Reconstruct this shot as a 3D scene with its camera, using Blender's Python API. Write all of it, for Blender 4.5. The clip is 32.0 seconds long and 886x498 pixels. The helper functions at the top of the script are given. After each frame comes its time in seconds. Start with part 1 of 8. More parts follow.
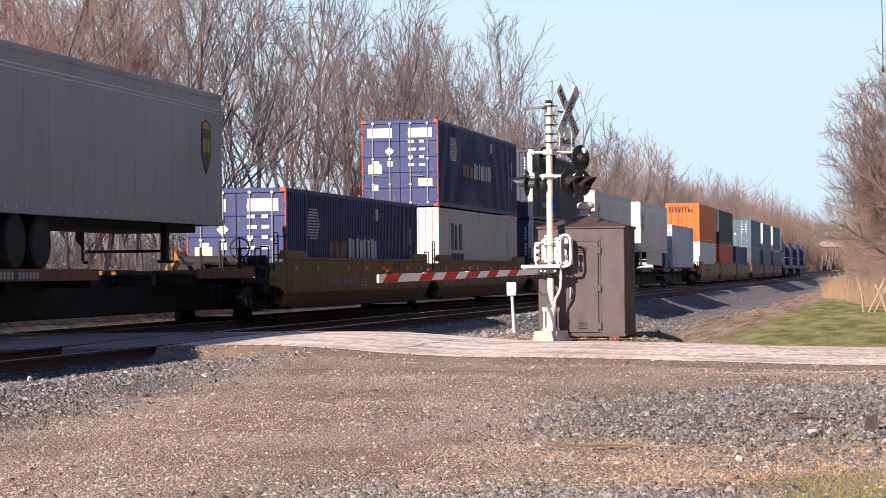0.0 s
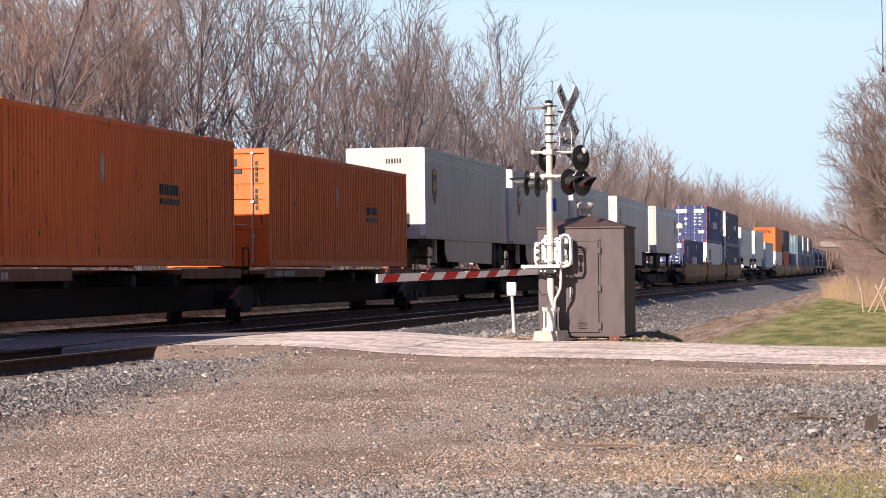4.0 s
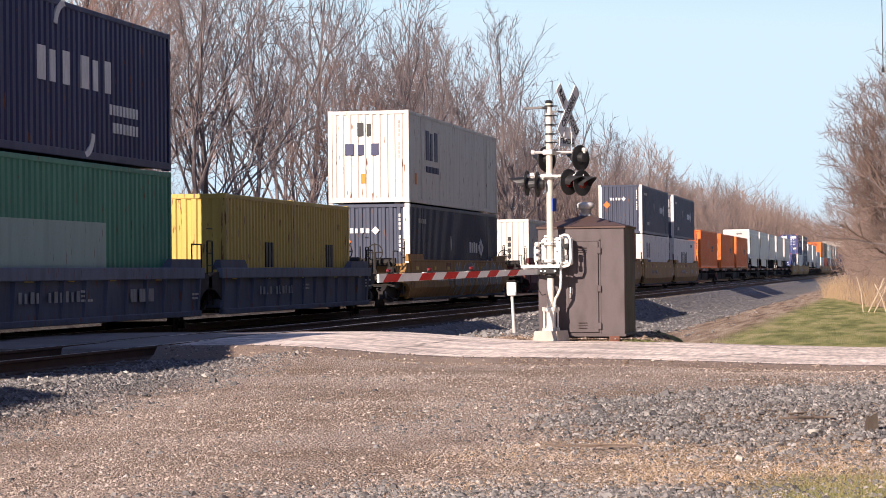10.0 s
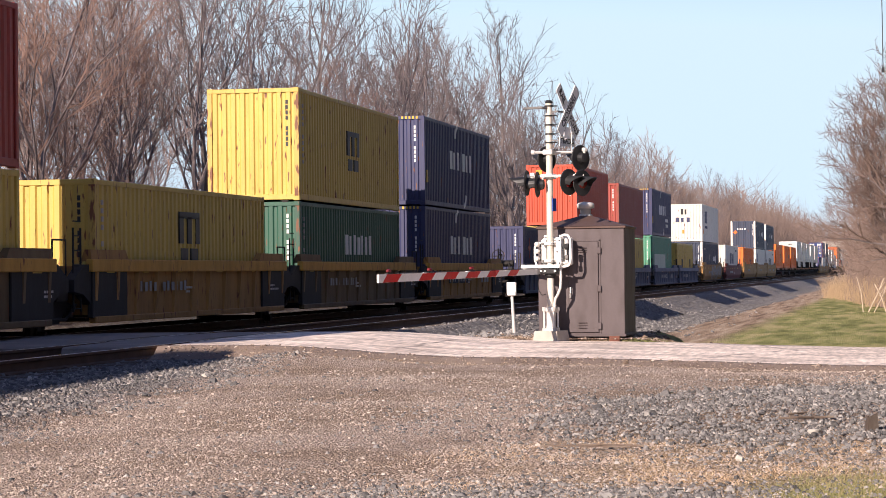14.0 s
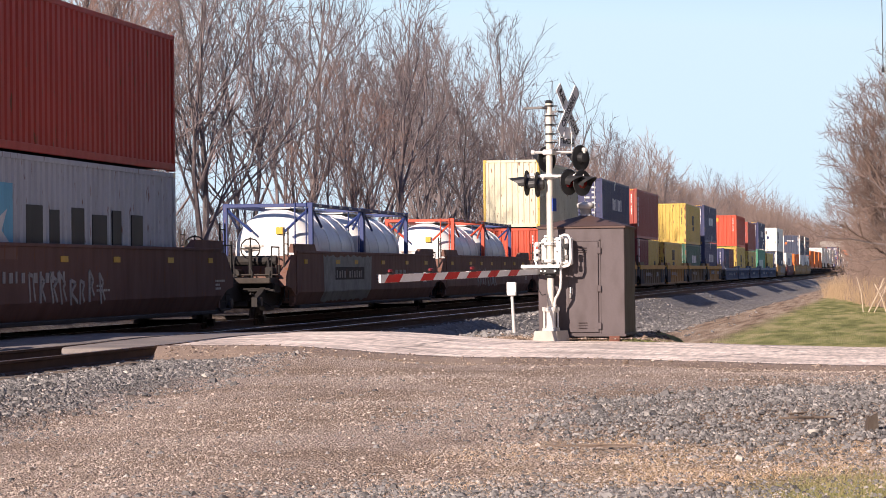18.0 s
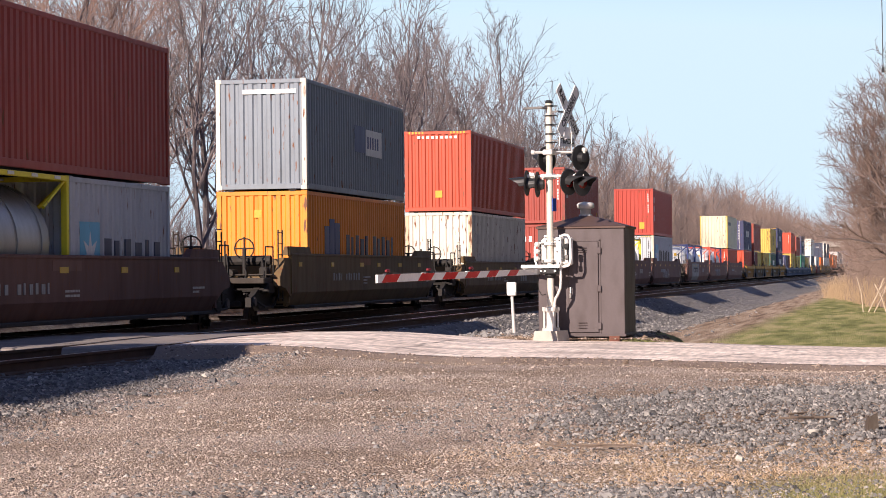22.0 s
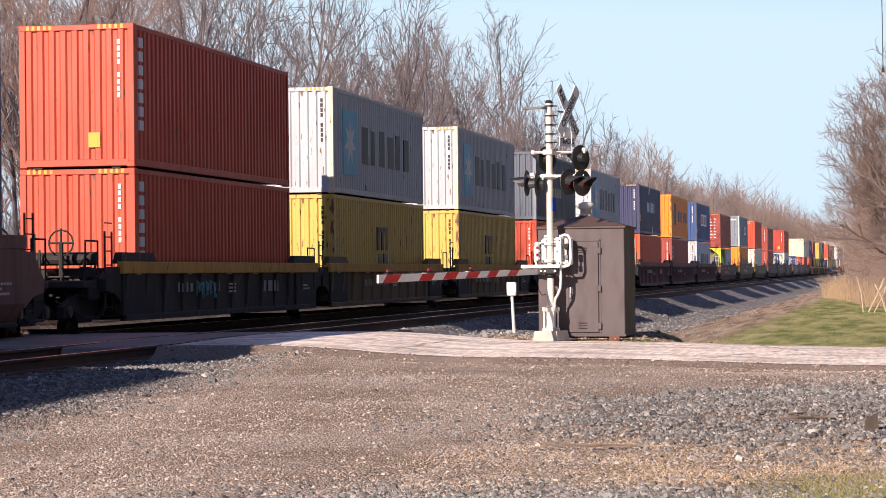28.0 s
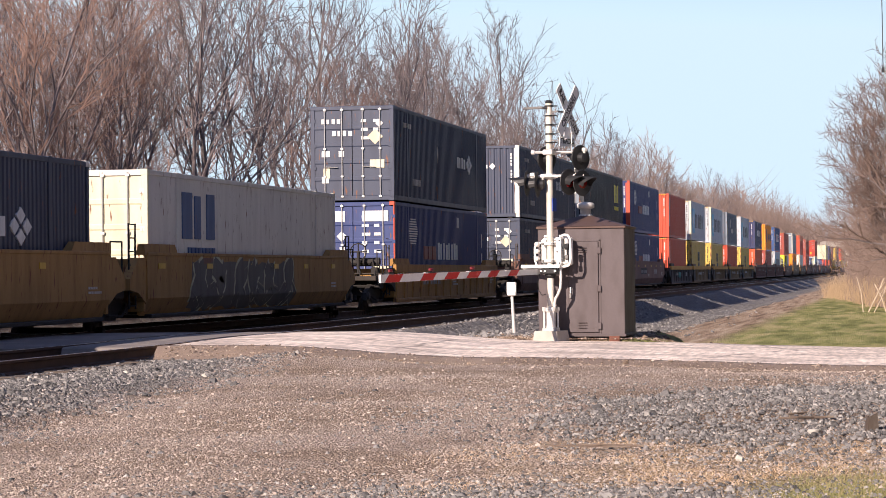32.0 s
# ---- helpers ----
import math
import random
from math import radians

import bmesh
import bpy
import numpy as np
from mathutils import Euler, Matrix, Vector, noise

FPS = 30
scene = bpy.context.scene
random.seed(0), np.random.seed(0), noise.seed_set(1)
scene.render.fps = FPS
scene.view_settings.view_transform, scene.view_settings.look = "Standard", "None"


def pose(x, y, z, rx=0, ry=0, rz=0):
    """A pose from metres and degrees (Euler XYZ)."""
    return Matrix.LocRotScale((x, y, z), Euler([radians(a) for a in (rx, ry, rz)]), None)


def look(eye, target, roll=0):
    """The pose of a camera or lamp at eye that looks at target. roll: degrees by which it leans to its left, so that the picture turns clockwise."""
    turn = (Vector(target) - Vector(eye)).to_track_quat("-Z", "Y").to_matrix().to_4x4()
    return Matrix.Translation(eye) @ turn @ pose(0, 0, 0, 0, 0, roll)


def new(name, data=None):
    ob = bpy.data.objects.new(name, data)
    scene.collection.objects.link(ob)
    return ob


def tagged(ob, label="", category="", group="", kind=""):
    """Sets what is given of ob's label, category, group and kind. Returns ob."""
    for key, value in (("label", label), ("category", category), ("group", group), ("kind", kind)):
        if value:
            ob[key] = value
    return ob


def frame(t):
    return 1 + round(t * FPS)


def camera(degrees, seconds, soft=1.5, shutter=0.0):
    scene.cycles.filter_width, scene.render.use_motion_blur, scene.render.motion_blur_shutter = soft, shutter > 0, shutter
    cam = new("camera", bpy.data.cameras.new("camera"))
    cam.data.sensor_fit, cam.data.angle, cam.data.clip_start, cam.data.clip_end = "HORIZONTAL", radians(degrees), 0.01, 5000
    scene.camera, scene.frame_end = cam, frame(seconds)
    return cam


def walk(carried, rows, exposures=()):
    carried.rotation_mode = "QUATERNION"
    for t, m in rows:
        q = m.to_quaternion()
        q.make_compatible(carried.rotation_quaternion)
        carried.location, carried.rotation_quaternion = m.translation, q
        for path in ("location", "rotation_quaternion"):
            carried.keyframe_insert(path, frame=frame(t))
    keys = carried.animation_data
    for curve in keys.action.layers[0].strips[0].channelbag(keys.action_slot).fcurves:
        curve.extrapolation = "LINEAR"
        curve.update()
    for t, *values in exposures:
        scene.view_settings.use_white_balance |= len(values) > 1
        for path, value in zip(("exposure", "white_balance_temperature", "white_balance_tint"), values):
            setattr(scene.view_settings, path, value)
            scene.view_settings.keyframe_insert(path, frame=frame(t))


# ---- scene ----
# ---------------------------------------------------------------- camera and light
# Track runs along +Y, rail top is z = 0, the camera stands at the origin of x and y.
cam = camera(21.325, 32.0, soft=0.5)
EYE = (0.0, 0.0, 1.074)
AIM = (EYE[0] - math.sin(radians(11.0284)) * math.cos(radians(0.5792)) * 50,
       EYE[1] + math.cos(radians(11.0284)) * math.cos(radians(0.5792)) * 50,
       EYE[2] + math.sin(radians(0.5792)) * 50)
VIEW = look(EYE, AIM, -0.6077)
walk(cam, [(0.0, VIEW), (32.0, VIEW)], exposures=[(0.0, 0.71, 6380, 20), (32.0, 0.71, 6380, 20)])

SUN_FALL = Vector((0.87, 1.96, -1.0)).normalized()
world = bpy.data.worlds.new("sky_world")
scene.world = world
world.use_nodes = True
wn = world.node_tree.nodes
sky = wn.new("ShaderNodeTexSky")
sky.sky_type = "NISHITA"
sky.sun_disc = False
sky.sun_elevation = radians(25.0)
sky.sun_rotation = radians(156.1)
sky.air_density, sky.dust_density, sky.ozone_density = 0.88, 0.0, 3.5
haze = wn.new("ShaderNodeMix")
haze.data_type, haze.blend_type = "RGBA", "MULTIPLY"
haze.inputs["Factor"].default_value = 1.0
haze.inputs["B"].default_value = (1.02, 0.95, 1.06, 1)
pale = wn.new("ShaderNodeHueSaturation")
pale.inputs["Saturation"].default_value = 0.86
world.node_tree.links.new(sky.outputs["Color"], pale.inputs["Color"])
world.node_tree.links.new(pale.outputs["Color"], haze.inputs["A"])
# thin haze: no part of the sky is brighter than this
veil = wn.new("ShaderNodeVectorMath")
veil.operation = "MINIMUM"
veil.inputs[1].default_value = (5.1, 6.75, 7.4)
world.node_tree.links.new(haze.outputs["Result"], veil.inputs[0])
world.node_tree.links.new(veil.outputs["Vector"], wn["Background"].inputs["Color"])
wn["Background"].inputs["Strength"].default_value = 0.082
sun_data = bpy.data.lights.new("sun", "SUN")
sun_data.energy, sun_data.angle, sun_data.color = 5.0, radians(0.5), (1.0, 0.87, 0.71)
sun = new("sun", sun_data)
sun.matrix_world = look(-SUN_FALL * 80.0, (0, 0, 0))

# ---------------------------------------------------------------- mesh and material helpers


class Form:
    """Collects vertices and faces of one part."""

    def __init__(self):
        self.v, self.f = [], []

    def add(self, verts, faces):
        n = len(self.v)
        self.v.extend(verts)
        self.f.extend([tuple(n + i for i in q) for q in faces])
        return self

    def box(self, x0, x1, y0, y1, z0, z1):
        return self.add([(x0, y0, z0), (x1, y0, z0), (x1, y1, z0), (x0, y1, z0),
                         (x0, y0, z1), (x1, y0, z1), (x1, y1, z1), (x0, y1, z1)],
                        [(0, 3, 2, 1), (4, 5, 6, 7), (0, 1, 5, 4), (1, 2, 6, 5), (2, 3, 7, 6), (3, 0, 4, 7)])

    def soft(self, x0, x1, y0, y1, z0, z1, c=0.01):
        """A box with cut edges."""
        vs, at = [], {}
        for i, (X, sx) in enumerate(((x0, 1), (x1, -1))):
            for j, (Y, sy) in enumerate(((y0, 1), (y1, -1))):
                for k, (Z, sz) in enumerate(((z0, 1), (z1, -1))):
                    for a in range(3):
                        at[i, j, k, a] = len(vs)
                        vs.append((X + (sx * c if a != 0 else 0), Y + (sy * c if a != 1 else 0), Z + (sz * c if a != 2 else 0)))
        g = lambda i, j, k, a: at[i, j, k, a]
        fs = []
        for i in (0, 1):
            q = [g(i, 0, 0, 0), g(i, 1, 0, 0), g(i, 1, 1, 0), g(i, 0, 1, 0)]
            fs.append(tuple(q if i else q[::-1]))
            q = [g(0, i, 0, 1), g(1, i, 0, 1), g(1, i, 1, 1), g(0, i, 1, 1)]
            fs.append(tuple(q[::-1] if i else q))
            q = [g(0, 0, i, 2), g(1, 0, i, 2), g(1, 1, i, 2), g(0, 1, i, 2)]
            fs.append(tuple(q if i else q[::-1]))
        for j in (0, 1):
            for k in (0, 1):
                q = [g(0, j, k, 1), g(1, j, k, 1), g(1, j, k, 2), g(0, j, k, 2)]
                fs.append(tuple(q if j ^ k ^ 1 == 0 else q[::-1]))
        for i in (0, 1):
            for k in (0, 1):
                q = [g(i, 0, k, 0), g(i, 1, k, 0), g(i, 1, k, 2), g(i, 0, k, 2)]
                fs.append(tuple(q[::-1] if i ^ k ^ 1 == 0 else q))
            for j in (0, 1):
                q = [g(i, j, 0, 0), g(i, j, 1, 0), g(i, j, 1, 1), g(i, j, 0, 1)]
                fs.append(tuple(q if i ^ j ^ 1 == 0 else q[::-1]))
        for i in (0, 1):
            for j in (0, 1):
                for k in (0, 1):
                    q = [g(i, j, k, 0), g(i, j, k, 1), g(i, j, k, 2)]
                    fs.append(tuple(q if i ^ j ^ k else q[::-1]))
        return self.add(vs, fs)

    def rod(self, a, b, r0, r1=None, n=8, cap=True):
        """A round bar from a to b."""
        a, b = Vector(a), Vector(b)
        r1 = r0 if r1 is None else r1
        d = (b - a).normalized()
        u = d.orthogonal().normalized()
        w = d.cross(u)
        vs = []
        for p, r in ((a, r0), (b, r1)):
            for i in range(n):
                t = 2 * math.pi * i / n
                vs.append(tuple(p + (u * math.cos(t) + w * math.sin(t)) * r))
        fs = [(i, (i + 1) % n, n + (i + 1) % n, n + i) for i in range(n)]
        if cap:
            fs += [tuple(range(n))[::-1], tuple(range(n, 2 * n))]
        return self.add(vs, fs)

    def path(self, pts, r, n=6):
        for a, b in zip(pts, pts[1:]):
            self.rod(a, b, r, r, n)
        return self

    def prism(self, outline, axis, a, b):
        """A flat outline (list of 2D points, counter-clockwise) pushed along an axis from a to b."""
        n = len(outline)
        vs = []
        for c in (a, b):
            for p, q in outline:
                vs.append({"x": (c, p, q), "y": (p, c, q), "z": (p, q, c)}[axis])
        fs = [(i, (i + 1) % n, n + (i + 1) % n, n + i) for i in range(n)]
        fs += [tuple(range(n))[::-1], tuple(range(n, 2 * n))]
        return self.add(vs, fs)

    def lathe(self, profile, centre, axis="z", n=16):
        """Turn (radius, height) points about an axis through centre."""
        vs = []
        for r, h in profile:
            for i in range(n):
                t = 2 * math.pi * i / n
                c, s = r * math.cos(t), r * math.sin(t)
                p = {"z": (c, s, h), "y": (s, h, c), "x": (h, c, s)}[axis]
                vs.append((p[0] + centre[0], p[1] + centre[1], p[2] + centre[2]))
        fs = []
        for k in range(len(profile) - 1):
            for i in range(n):
                fs.append((k * n + i, k * n + (i + 1) % n, (k + 1) * n + (i + 1) % n, (k + 1) * n + i))
        m = (len(profile) - 1) * n
        fs += [tuple(range(n))[::-1], tuple(range(m, m + n))]
        return self.add(vs, fs)

    def mesh(self, name, material, smooth=False):
        me = bpy.data.meshes.new(name)
        me.from_pydata([tuple(p) for p in self.v], [], self.f)
        if material:
            me.materials.append(material)
        if smooth:
            me.shade_smooth()
        return me


def part(name, form, material, parent=None, label="", smooth=False):
    """One mesh object under a thing or under a part."""
    ob = new(name, form if isinstance(form, bpy.types.Mesh) else form.mesh(name, material, smooth))
    ob.parent = parent
    if label:
        ob["label"] = label
    return ob


def thing(name, label, category, group="", kind="", at=None):
    ob = new(name)
    ob.empty_display_size = 0.3
    if at is not None:
        ob.matrix_world = at
    return tagged(ob, label, category, group, kind)


def rgb(r, g, b):
    """A colour from 0..255 display values."""
    return tuple((c / 255 / 12.92) if c < 10 else ((c / 255 + 0.055) / 1.055) ** 2.4 for c in (r, g, b)) + (1.0,)


MATS = {}


def paint(name, colour, rough=0.5, metal=0.0, dirt=0.35, dirt_colour=(0.05, 0.04, 0.03, 1), scale=0.9, bump=0.1,
          fine=22.0, streak=4.0, tint=0.12, rust=0.0):
    """Paint, metal or wood: colour with large stains, vertical streaks, fine grain and small dents."""
    if name in MATS:
        return MATS[name]
    m = bpy.data.materials.new(name)
    m.use_nodes = True
    nt = m.node_tree
    n, ln = nt.nodes, nt.links
    bs = n["Principled BSDF"]
    co = n.new("ShaderNodeTexCoord")
    mp = n.new("ShaderNodeMapping")
    mp.inputs["Scale"].default_value = (streak, streak, 1.0)
    ln.new(co.outputs["Object"], mp.inputs["Vector"])
    big = n.new("ShaderNodeTexNoise")
    big.inputs["Scale"].default_value, big.inputs["Detail"].default_value = scale, 6
    ln.new(mp.outputs["Vector"], big.inputs["Vector"])
    small = n.new("ShaderNodeTexNoise")
    small.inputs["Scale"].default_value, small.inputs["Detail"].default_value = fine, 4
    ln.new(co.outputs["Object"], small.inputs["Vector"])
    ramp = n.new("ShaderNodeMapRange")
    ramp.inputs["From Min"].default_value, ramp.inputs["From Max"].default_value = 0.45, 0.75
    ramp.inputs["To Max"].default_value = dirt
    ln.new(big.outputs["Fac"], ramp.inputs["Value"])
    grain = n.new("ShaderNodeMapRange")
    grain.inputs["To Min"].default_value, grain.inputs["To Max"].default_value = 1 - tint, 1 + tint
    ln.new(small.outputs["Fac"], grain.inputs["Value"])
    mul = n.new("ShaderNodeVectorMath")
    mul.operation = "SCALE"
    mul.inputs[0].default_value = colour[:3]
    ln.new(grain.outputs["Result"], mul.inputs["Scale"])
    mix = n.new("ShaderNodeMix")
    mix.data_type = "RGBA"
    ln.new(ramp.outputs["Result"], mix.inputs["Factor"])
    ln.new(mul.outputs["Vector"], mix.inputs["A"])
    mix.inputs["B"].default_value = dirt_colour
    out = mix.outputs["Result"]
    if rust:
        rn = n.new("ShaderNodeTexNoise")
        rn.inputs["Scale"].default_value, rn.inputs["Detail"].default_value = 2.3, 8
        ln.new(mp.outputs["Vector"], rn.inputs["Vector"])
        rr = n.new("ShaderNodeMapRange")
        rr.inputs["From Min"].default_value, rr.inputs["From Max"].default_value = 0.66 - 0.1 * rust, 0.72 - 0.1 * rust
        ln.new(rn.outputs["Fac"], rr.inputs["Value"])
        m2 = n.new("ShaderNodeMix")
        m2.data_type = "RGBA"
        ln.new(rr.outputs["Result"], m2.inputs["Factor"])
        ln.new(out, m2.inputs["A"])
        m2.inputs["B"].default_value = (0.16, 0.055, 0.02, 1)
        out = m2.outputs["Result"]
    ln.new(out, bs.inputs["Base Color"])
    rg = n.new("ShaderNodeMapRange")
    rg.inputs["To Min"].default_value, rg.inputs["To Max"].default_value = max(rough - 0.12, 0.05), min(rough + 0.2, 1)
    ln.new(big.outputs["Fac"], rg.inputs["Value"])
    ln.new(rg.outputs["Result"], bs.inputs["Roughness"])
    bs.inputs["Metallic"].default_value = metal
    if bump:
        bp = n.new("ShaderNodeBump")
        bp.inputs["Strength"].default_value, bp.inputs["Distance"].default_value = bump, 0.02
        ln.new(small.outputs["Fac"], bp.inputs["Height"])
        ln.new(bp.outputs["Normal"], bs.inputs["Normal"])
    MATS[name] = m
    return m


def smoothstep(a, b, x):
    t = min(max((x - a) / (b - a), 0.0), 1.0)
    return t * t * (3 - 2 * t)


# ---------------------------------------------------------------- ground levels
NEAR_TRACK, TRAIN_TRACK = -12.10, -16.34
ROAD_Y0, ROAD_Y1 = 34.6, 43.4


def road_z(x):
    """Height of the road, which falls away on both sides of the crossing."""
    if x < -18.5:
        return -0.02 - 0.5 * smoothstep(-18.5, -32.0, x)
    if x < -9.9:
        return -0.015
    return -0.015 - 0.20 * smoothstep(-9.9, -6.2, x) - 0.16 * smoothstep(-6.5, 1.0, x) - 0.3 * smoothstep(0, 30, x)


def ground_z(x, y):
    """Height of the bare ground: gravel apron, track bed, ditch, lawn and woods."""
    apron = -0.33 - 0.026 * (30.0 - min(max(y, 14.0), 30.0))
    field = -0.88 - 0.12 * smoothstep(50, 75, y) + 0.3 * smoothstep(200, 500, y)
    side = apron + (field - apron) * smoothstep(44.0, 49.0, y)
    shoulder = smoothstep(31.8, 34.3, y) * (1 - smoothstep(43.6, 46.5, y))
    side += (road_z(x) - 0.05 - side) * shoulder
    if 41.0 < y < 54.0 and -9.8 < x < -4.0:
        pad = smoothstep(41, 43, y) * (1 - smoothstep(49.5, 54.0, y)) * smoothstep(-9.8, -8.6, x) * (1 - smoothstep(-4.9, -4.0, x))
        side += (-0.19 - side) * pad
    bed = -0.2
    toe = -9.0 + 0.35 * smoothstep(46, 62, y)
    toe += 0.75 * smoothstep(46, 52, y)
    crest = -10.05 - 0.6 * smoothstep(46, 52, y)
    k = (1 - min(max((x - crest) / (toe - crest), 0.0), 1.0)) ** (1 + 0.8 * smoothstep(46, 52, y))
    z = side + (bed - side) * k
    if x < -18.4:
        z = bed + (-0.75 - bed) * smoothstep(-20.6, -24.0, x) + 0.6 * smoothstep(-24, -60, x)
        # bank added beyond the tracks: its steep shaded face darkens the gap under cars
        z += 0.62 * smoothstep(-19.1, -19.75, x) * (1 - smoothstep(-20.4, -22.5, x)) * (1 - smoothstep(31.5, 33.5, y) * (1 - smoothstep(44.5, 46.5, y)))
    if x > -5.2 and y > 46:
        z += 0.10 * noise.noise(Vector((x * 0.28, y * 0.09, 6))) * smoothstep(-5.2, -3.6, x)
    lump = noise.noise(Vector((x * 0.7, y * 0.7, 0))) * 0.03 + noise.noise(Vector((x * 0.21, y * 0.21, 3))) * 0.05
    return z + lump * (1 if x > -9.4 or x < -19 else 0.15) * (1 - 0.7 * shoulder)


def ground_level(x, y):
    """The highest walkable surface at a spot, road included."""
    if ROAD_Y0 < y < ROAD_Y1:
        return road_z(x)
    return ground_z(x, y)
# ---------------------------------------------------------------- materials of the place


def ground_material():
    """Gravel, ballast, dirt, straw and lawn, chosen by where the spot lies, with ragged borders."""
    m = bpy.data.materials.new("ground_cover")
    m.use_nodes = True
    nt = m.node_tree
    n, ln = nt.nodes, nt.links
    bs = n["Principled BSDF"]
    co = n.new("ShaderNodeTexCoord")
    sep = n.new("ShaderNodeSeparateXYZ")
    ln.new(co.outputs["Object"], sep.inputs["Vector"])
    rag = n.new("ShaderNodeTexNoise")
    rag.inputs["Scale"].default_value, rag.inputs["Detail"].default_value = 0.8, 8
    ln.new(co.outputs["Object"], rag.inputs["Vector"])

    def band(axis, a, b, wob):
        """0 below a, 1 above b, with a border that wanders by wob metres."""
        ad = n.new("ShaderNodeMath")
        ad.operation = "MULTIPLY_ADD"
        ln.new(rag.outputs["Fac"], ad.inputs[0])
        ad.inputs[1].default_value = wob
        ln.new(sep.outputs[axis], ad.inputs[2])
        r = n.new("ShaderNodeMapRange")
        r.inputs["From Min"].default_value, r.inputs["From Max"].default_value = a + wob / 2, b + wob / 2
        ln.new(ad.outputs[0], r.inputs["Value"])
        return r.outputs["Result"]

    def times(a, b):
        k = n.new("ShaderNodeMath")
        k.operation = "MULTIPLY"
        ln.new(a, k.inputs[0])
        ln.new(b, k.inputs[1])
        return k.outputs[0]

    def grain(scale, stops, kind="VORONOI", detail=3):
        if kind == "VORONOI":
            t = n.new("ShaderNodeTexVoronoi")
            t.inputs["Scale"].default_value = scale
            ln.new(co.outputs["Object"], t.inputs["Vector"])
            src = n.new("ShaderNodeSeparateColor")
            ln.new(t.outputs["Color"], src.inputs["Color"])
            src = src.outputs[0]
        else:
            t = n.new("ShaderNodeTexNoise")
            t.inputs["Scale"].default_value, t.inputs["Detail"].default_value = scale, detail
            ln.new(co.outputs["Object"], t.inputs["Vector"])
            src = t.outputs["Fac"]
        r = n.new("ShaderNodeValToRGB")
        e = r.color_ramp.elements
        while len(e) < len(stops):
            e.new(0.5)
        for el, (p, c) in zip(e, stops):
            el.position, el.color = p, (*c, 1)
        ln.new(src, r.inputs["Fac"])
        return r.outputs["Color"], t

    def over(fac, a, b):
        k = n.new("ShaderNodeMix")
        k.data_type = "RGBA"
        ln.new(fac, k.inputs["Factor"])
        ln.new(a, k.inputs["A"])
        ln.new(b, k.inputs["B"])
        return k.outputs["Result"]

    pebble, pv = grain(34, [(0.0, (0.26, 0.20, 0.16)), (0.45, (0.42, 0.335, 0.275)), (0.85, (0.54, 0.44, 0.37)), (1.0, (0.66, 0.575, 0.50))])
    ballast, bv = grain(17, [(0.0, (0.10, 0.095, 0.09)), (0.5, (0.20, 0.19, 0.18)), (0.85, (0.29, 0.275, 0.26)), (1.0, (0.45, 0.43, 0.40))])
    dirt, _ = grain(5, [(0.25, (0.16, 0.11, 0.075)), (0.5, (0.26, 0.19, 0.135)), (0.75, (0.36, 0.275, 0.20))], "NOISE", 8)
    straw, _ = grain(9, [(0.25, (0.20, 0.14, 0.09)), (0.5, (0.36, 0.27, 0.18)), (0.75, (0.52, 0.42, 0.29))], "NOISE", 8)
    lawn, lawn_noise = grain(1.6, [(0.34, (0.16, 0.175, 0.055)), (0.5, (0.285, 0.29, 0.105)), (0.68, (0.48, 0.40, 0.20))], "NOISE", 9)
    ruts = n.new("ShaderNodeMapping")
    ruts.inputs["Scale"].default_value = (2.6, 0.11, 1.0)
    ln.new(co.outputs["Object"], ruts.inputs["Vector"])
    lane, lane_noise = grain(1.3, [(0.3, (0.17, 0.115, 0.08)), (0.48, (0.37, 0.265, 0.185)), (0.7, (0.54, 0.43, 0.32))], "NOISE", 9)
    ln.new(ruts.outputs["Vector"], lane_noise.inputs["Vector"])
    tufts = n.new("ShaderNodeMapping")
    tufts.inputs["Scale"].default_value = (1.0, 0.14, 1.0)
    ln.new(co.outputs["Object"], tufts.inputs["Vector"])
    ln.new(tufts.outputs["Vector"], lawn_noise.inputs["Vector"])
    # leaf litter, darkened further to put shade under the train into its colour
    leaf, _ = grain(1.6, [(0.25, (0.04, 0.029, 0.021)), (0.5, (0.08, 0.057, 0.041)), (0.75, (0.14, 0.10, 0.07))], "NOISE", 9)
    # worn wheel tracks in the gravel apron
    soil, _ = grain(0.55, [(0.38, (0, 0, 0)), (0.62, (1, 1, 1))], "NOISE", 5)
    base = over(soil, pebble, dirt)
    k = n.new("ShaderNodeMix")
    k.data_type = "RGBA"
    k.inputs["Factor"].default_value = 0.75
    ln.new(base, k.inputs["B"])
    ln.new(pebble, k.inputs["A"])
    col = k.outputs["Result"]
    south = band("Y", 38.0, 40.0, 0.0)

    def inv(a):
        q = n.new("ShaderNodeMath")
        q.operation = "SUBTRACT"
        q.inputs[0].default_value = 1
        ln.new(a, q.inputs[1])
        return q.outputs[0]

    # straw and thin grass in the near corner
    col = over(times(band("X", -3.4, -2.4, 2.6), inv(band("Y", 21.5, 24.5, 3.0))), col, straw)
    col = over(times(band("X", -1.3, -0.7, 1.2), inv(band("Y", 18.2, 19.8, 1.6))), col, lawn)
    # beyond the road: dirt strip, then the lawn
    col = over(times(band("X", -8.2, -7.4, 1.2), south), col, lane)
    col = over(times(band("X", -5.7, -4.9, 1.4), south), col, lawn)
    # track bed
    col = over(times(inv(band("X", -8.3, -7.6, 0.9)), south), col, ballast)
    col = over(times(inv(band("X", -9.6, -8.9, 1.2)), inv(south)), col, ballast)
    col = over(inv(band("X", -19.4, -18.9, 0.5)), col, leaf)
    ln.new(col, bs.inputs["Base Color"])
    bs.inputs["Roughness"].default_value = 0.95
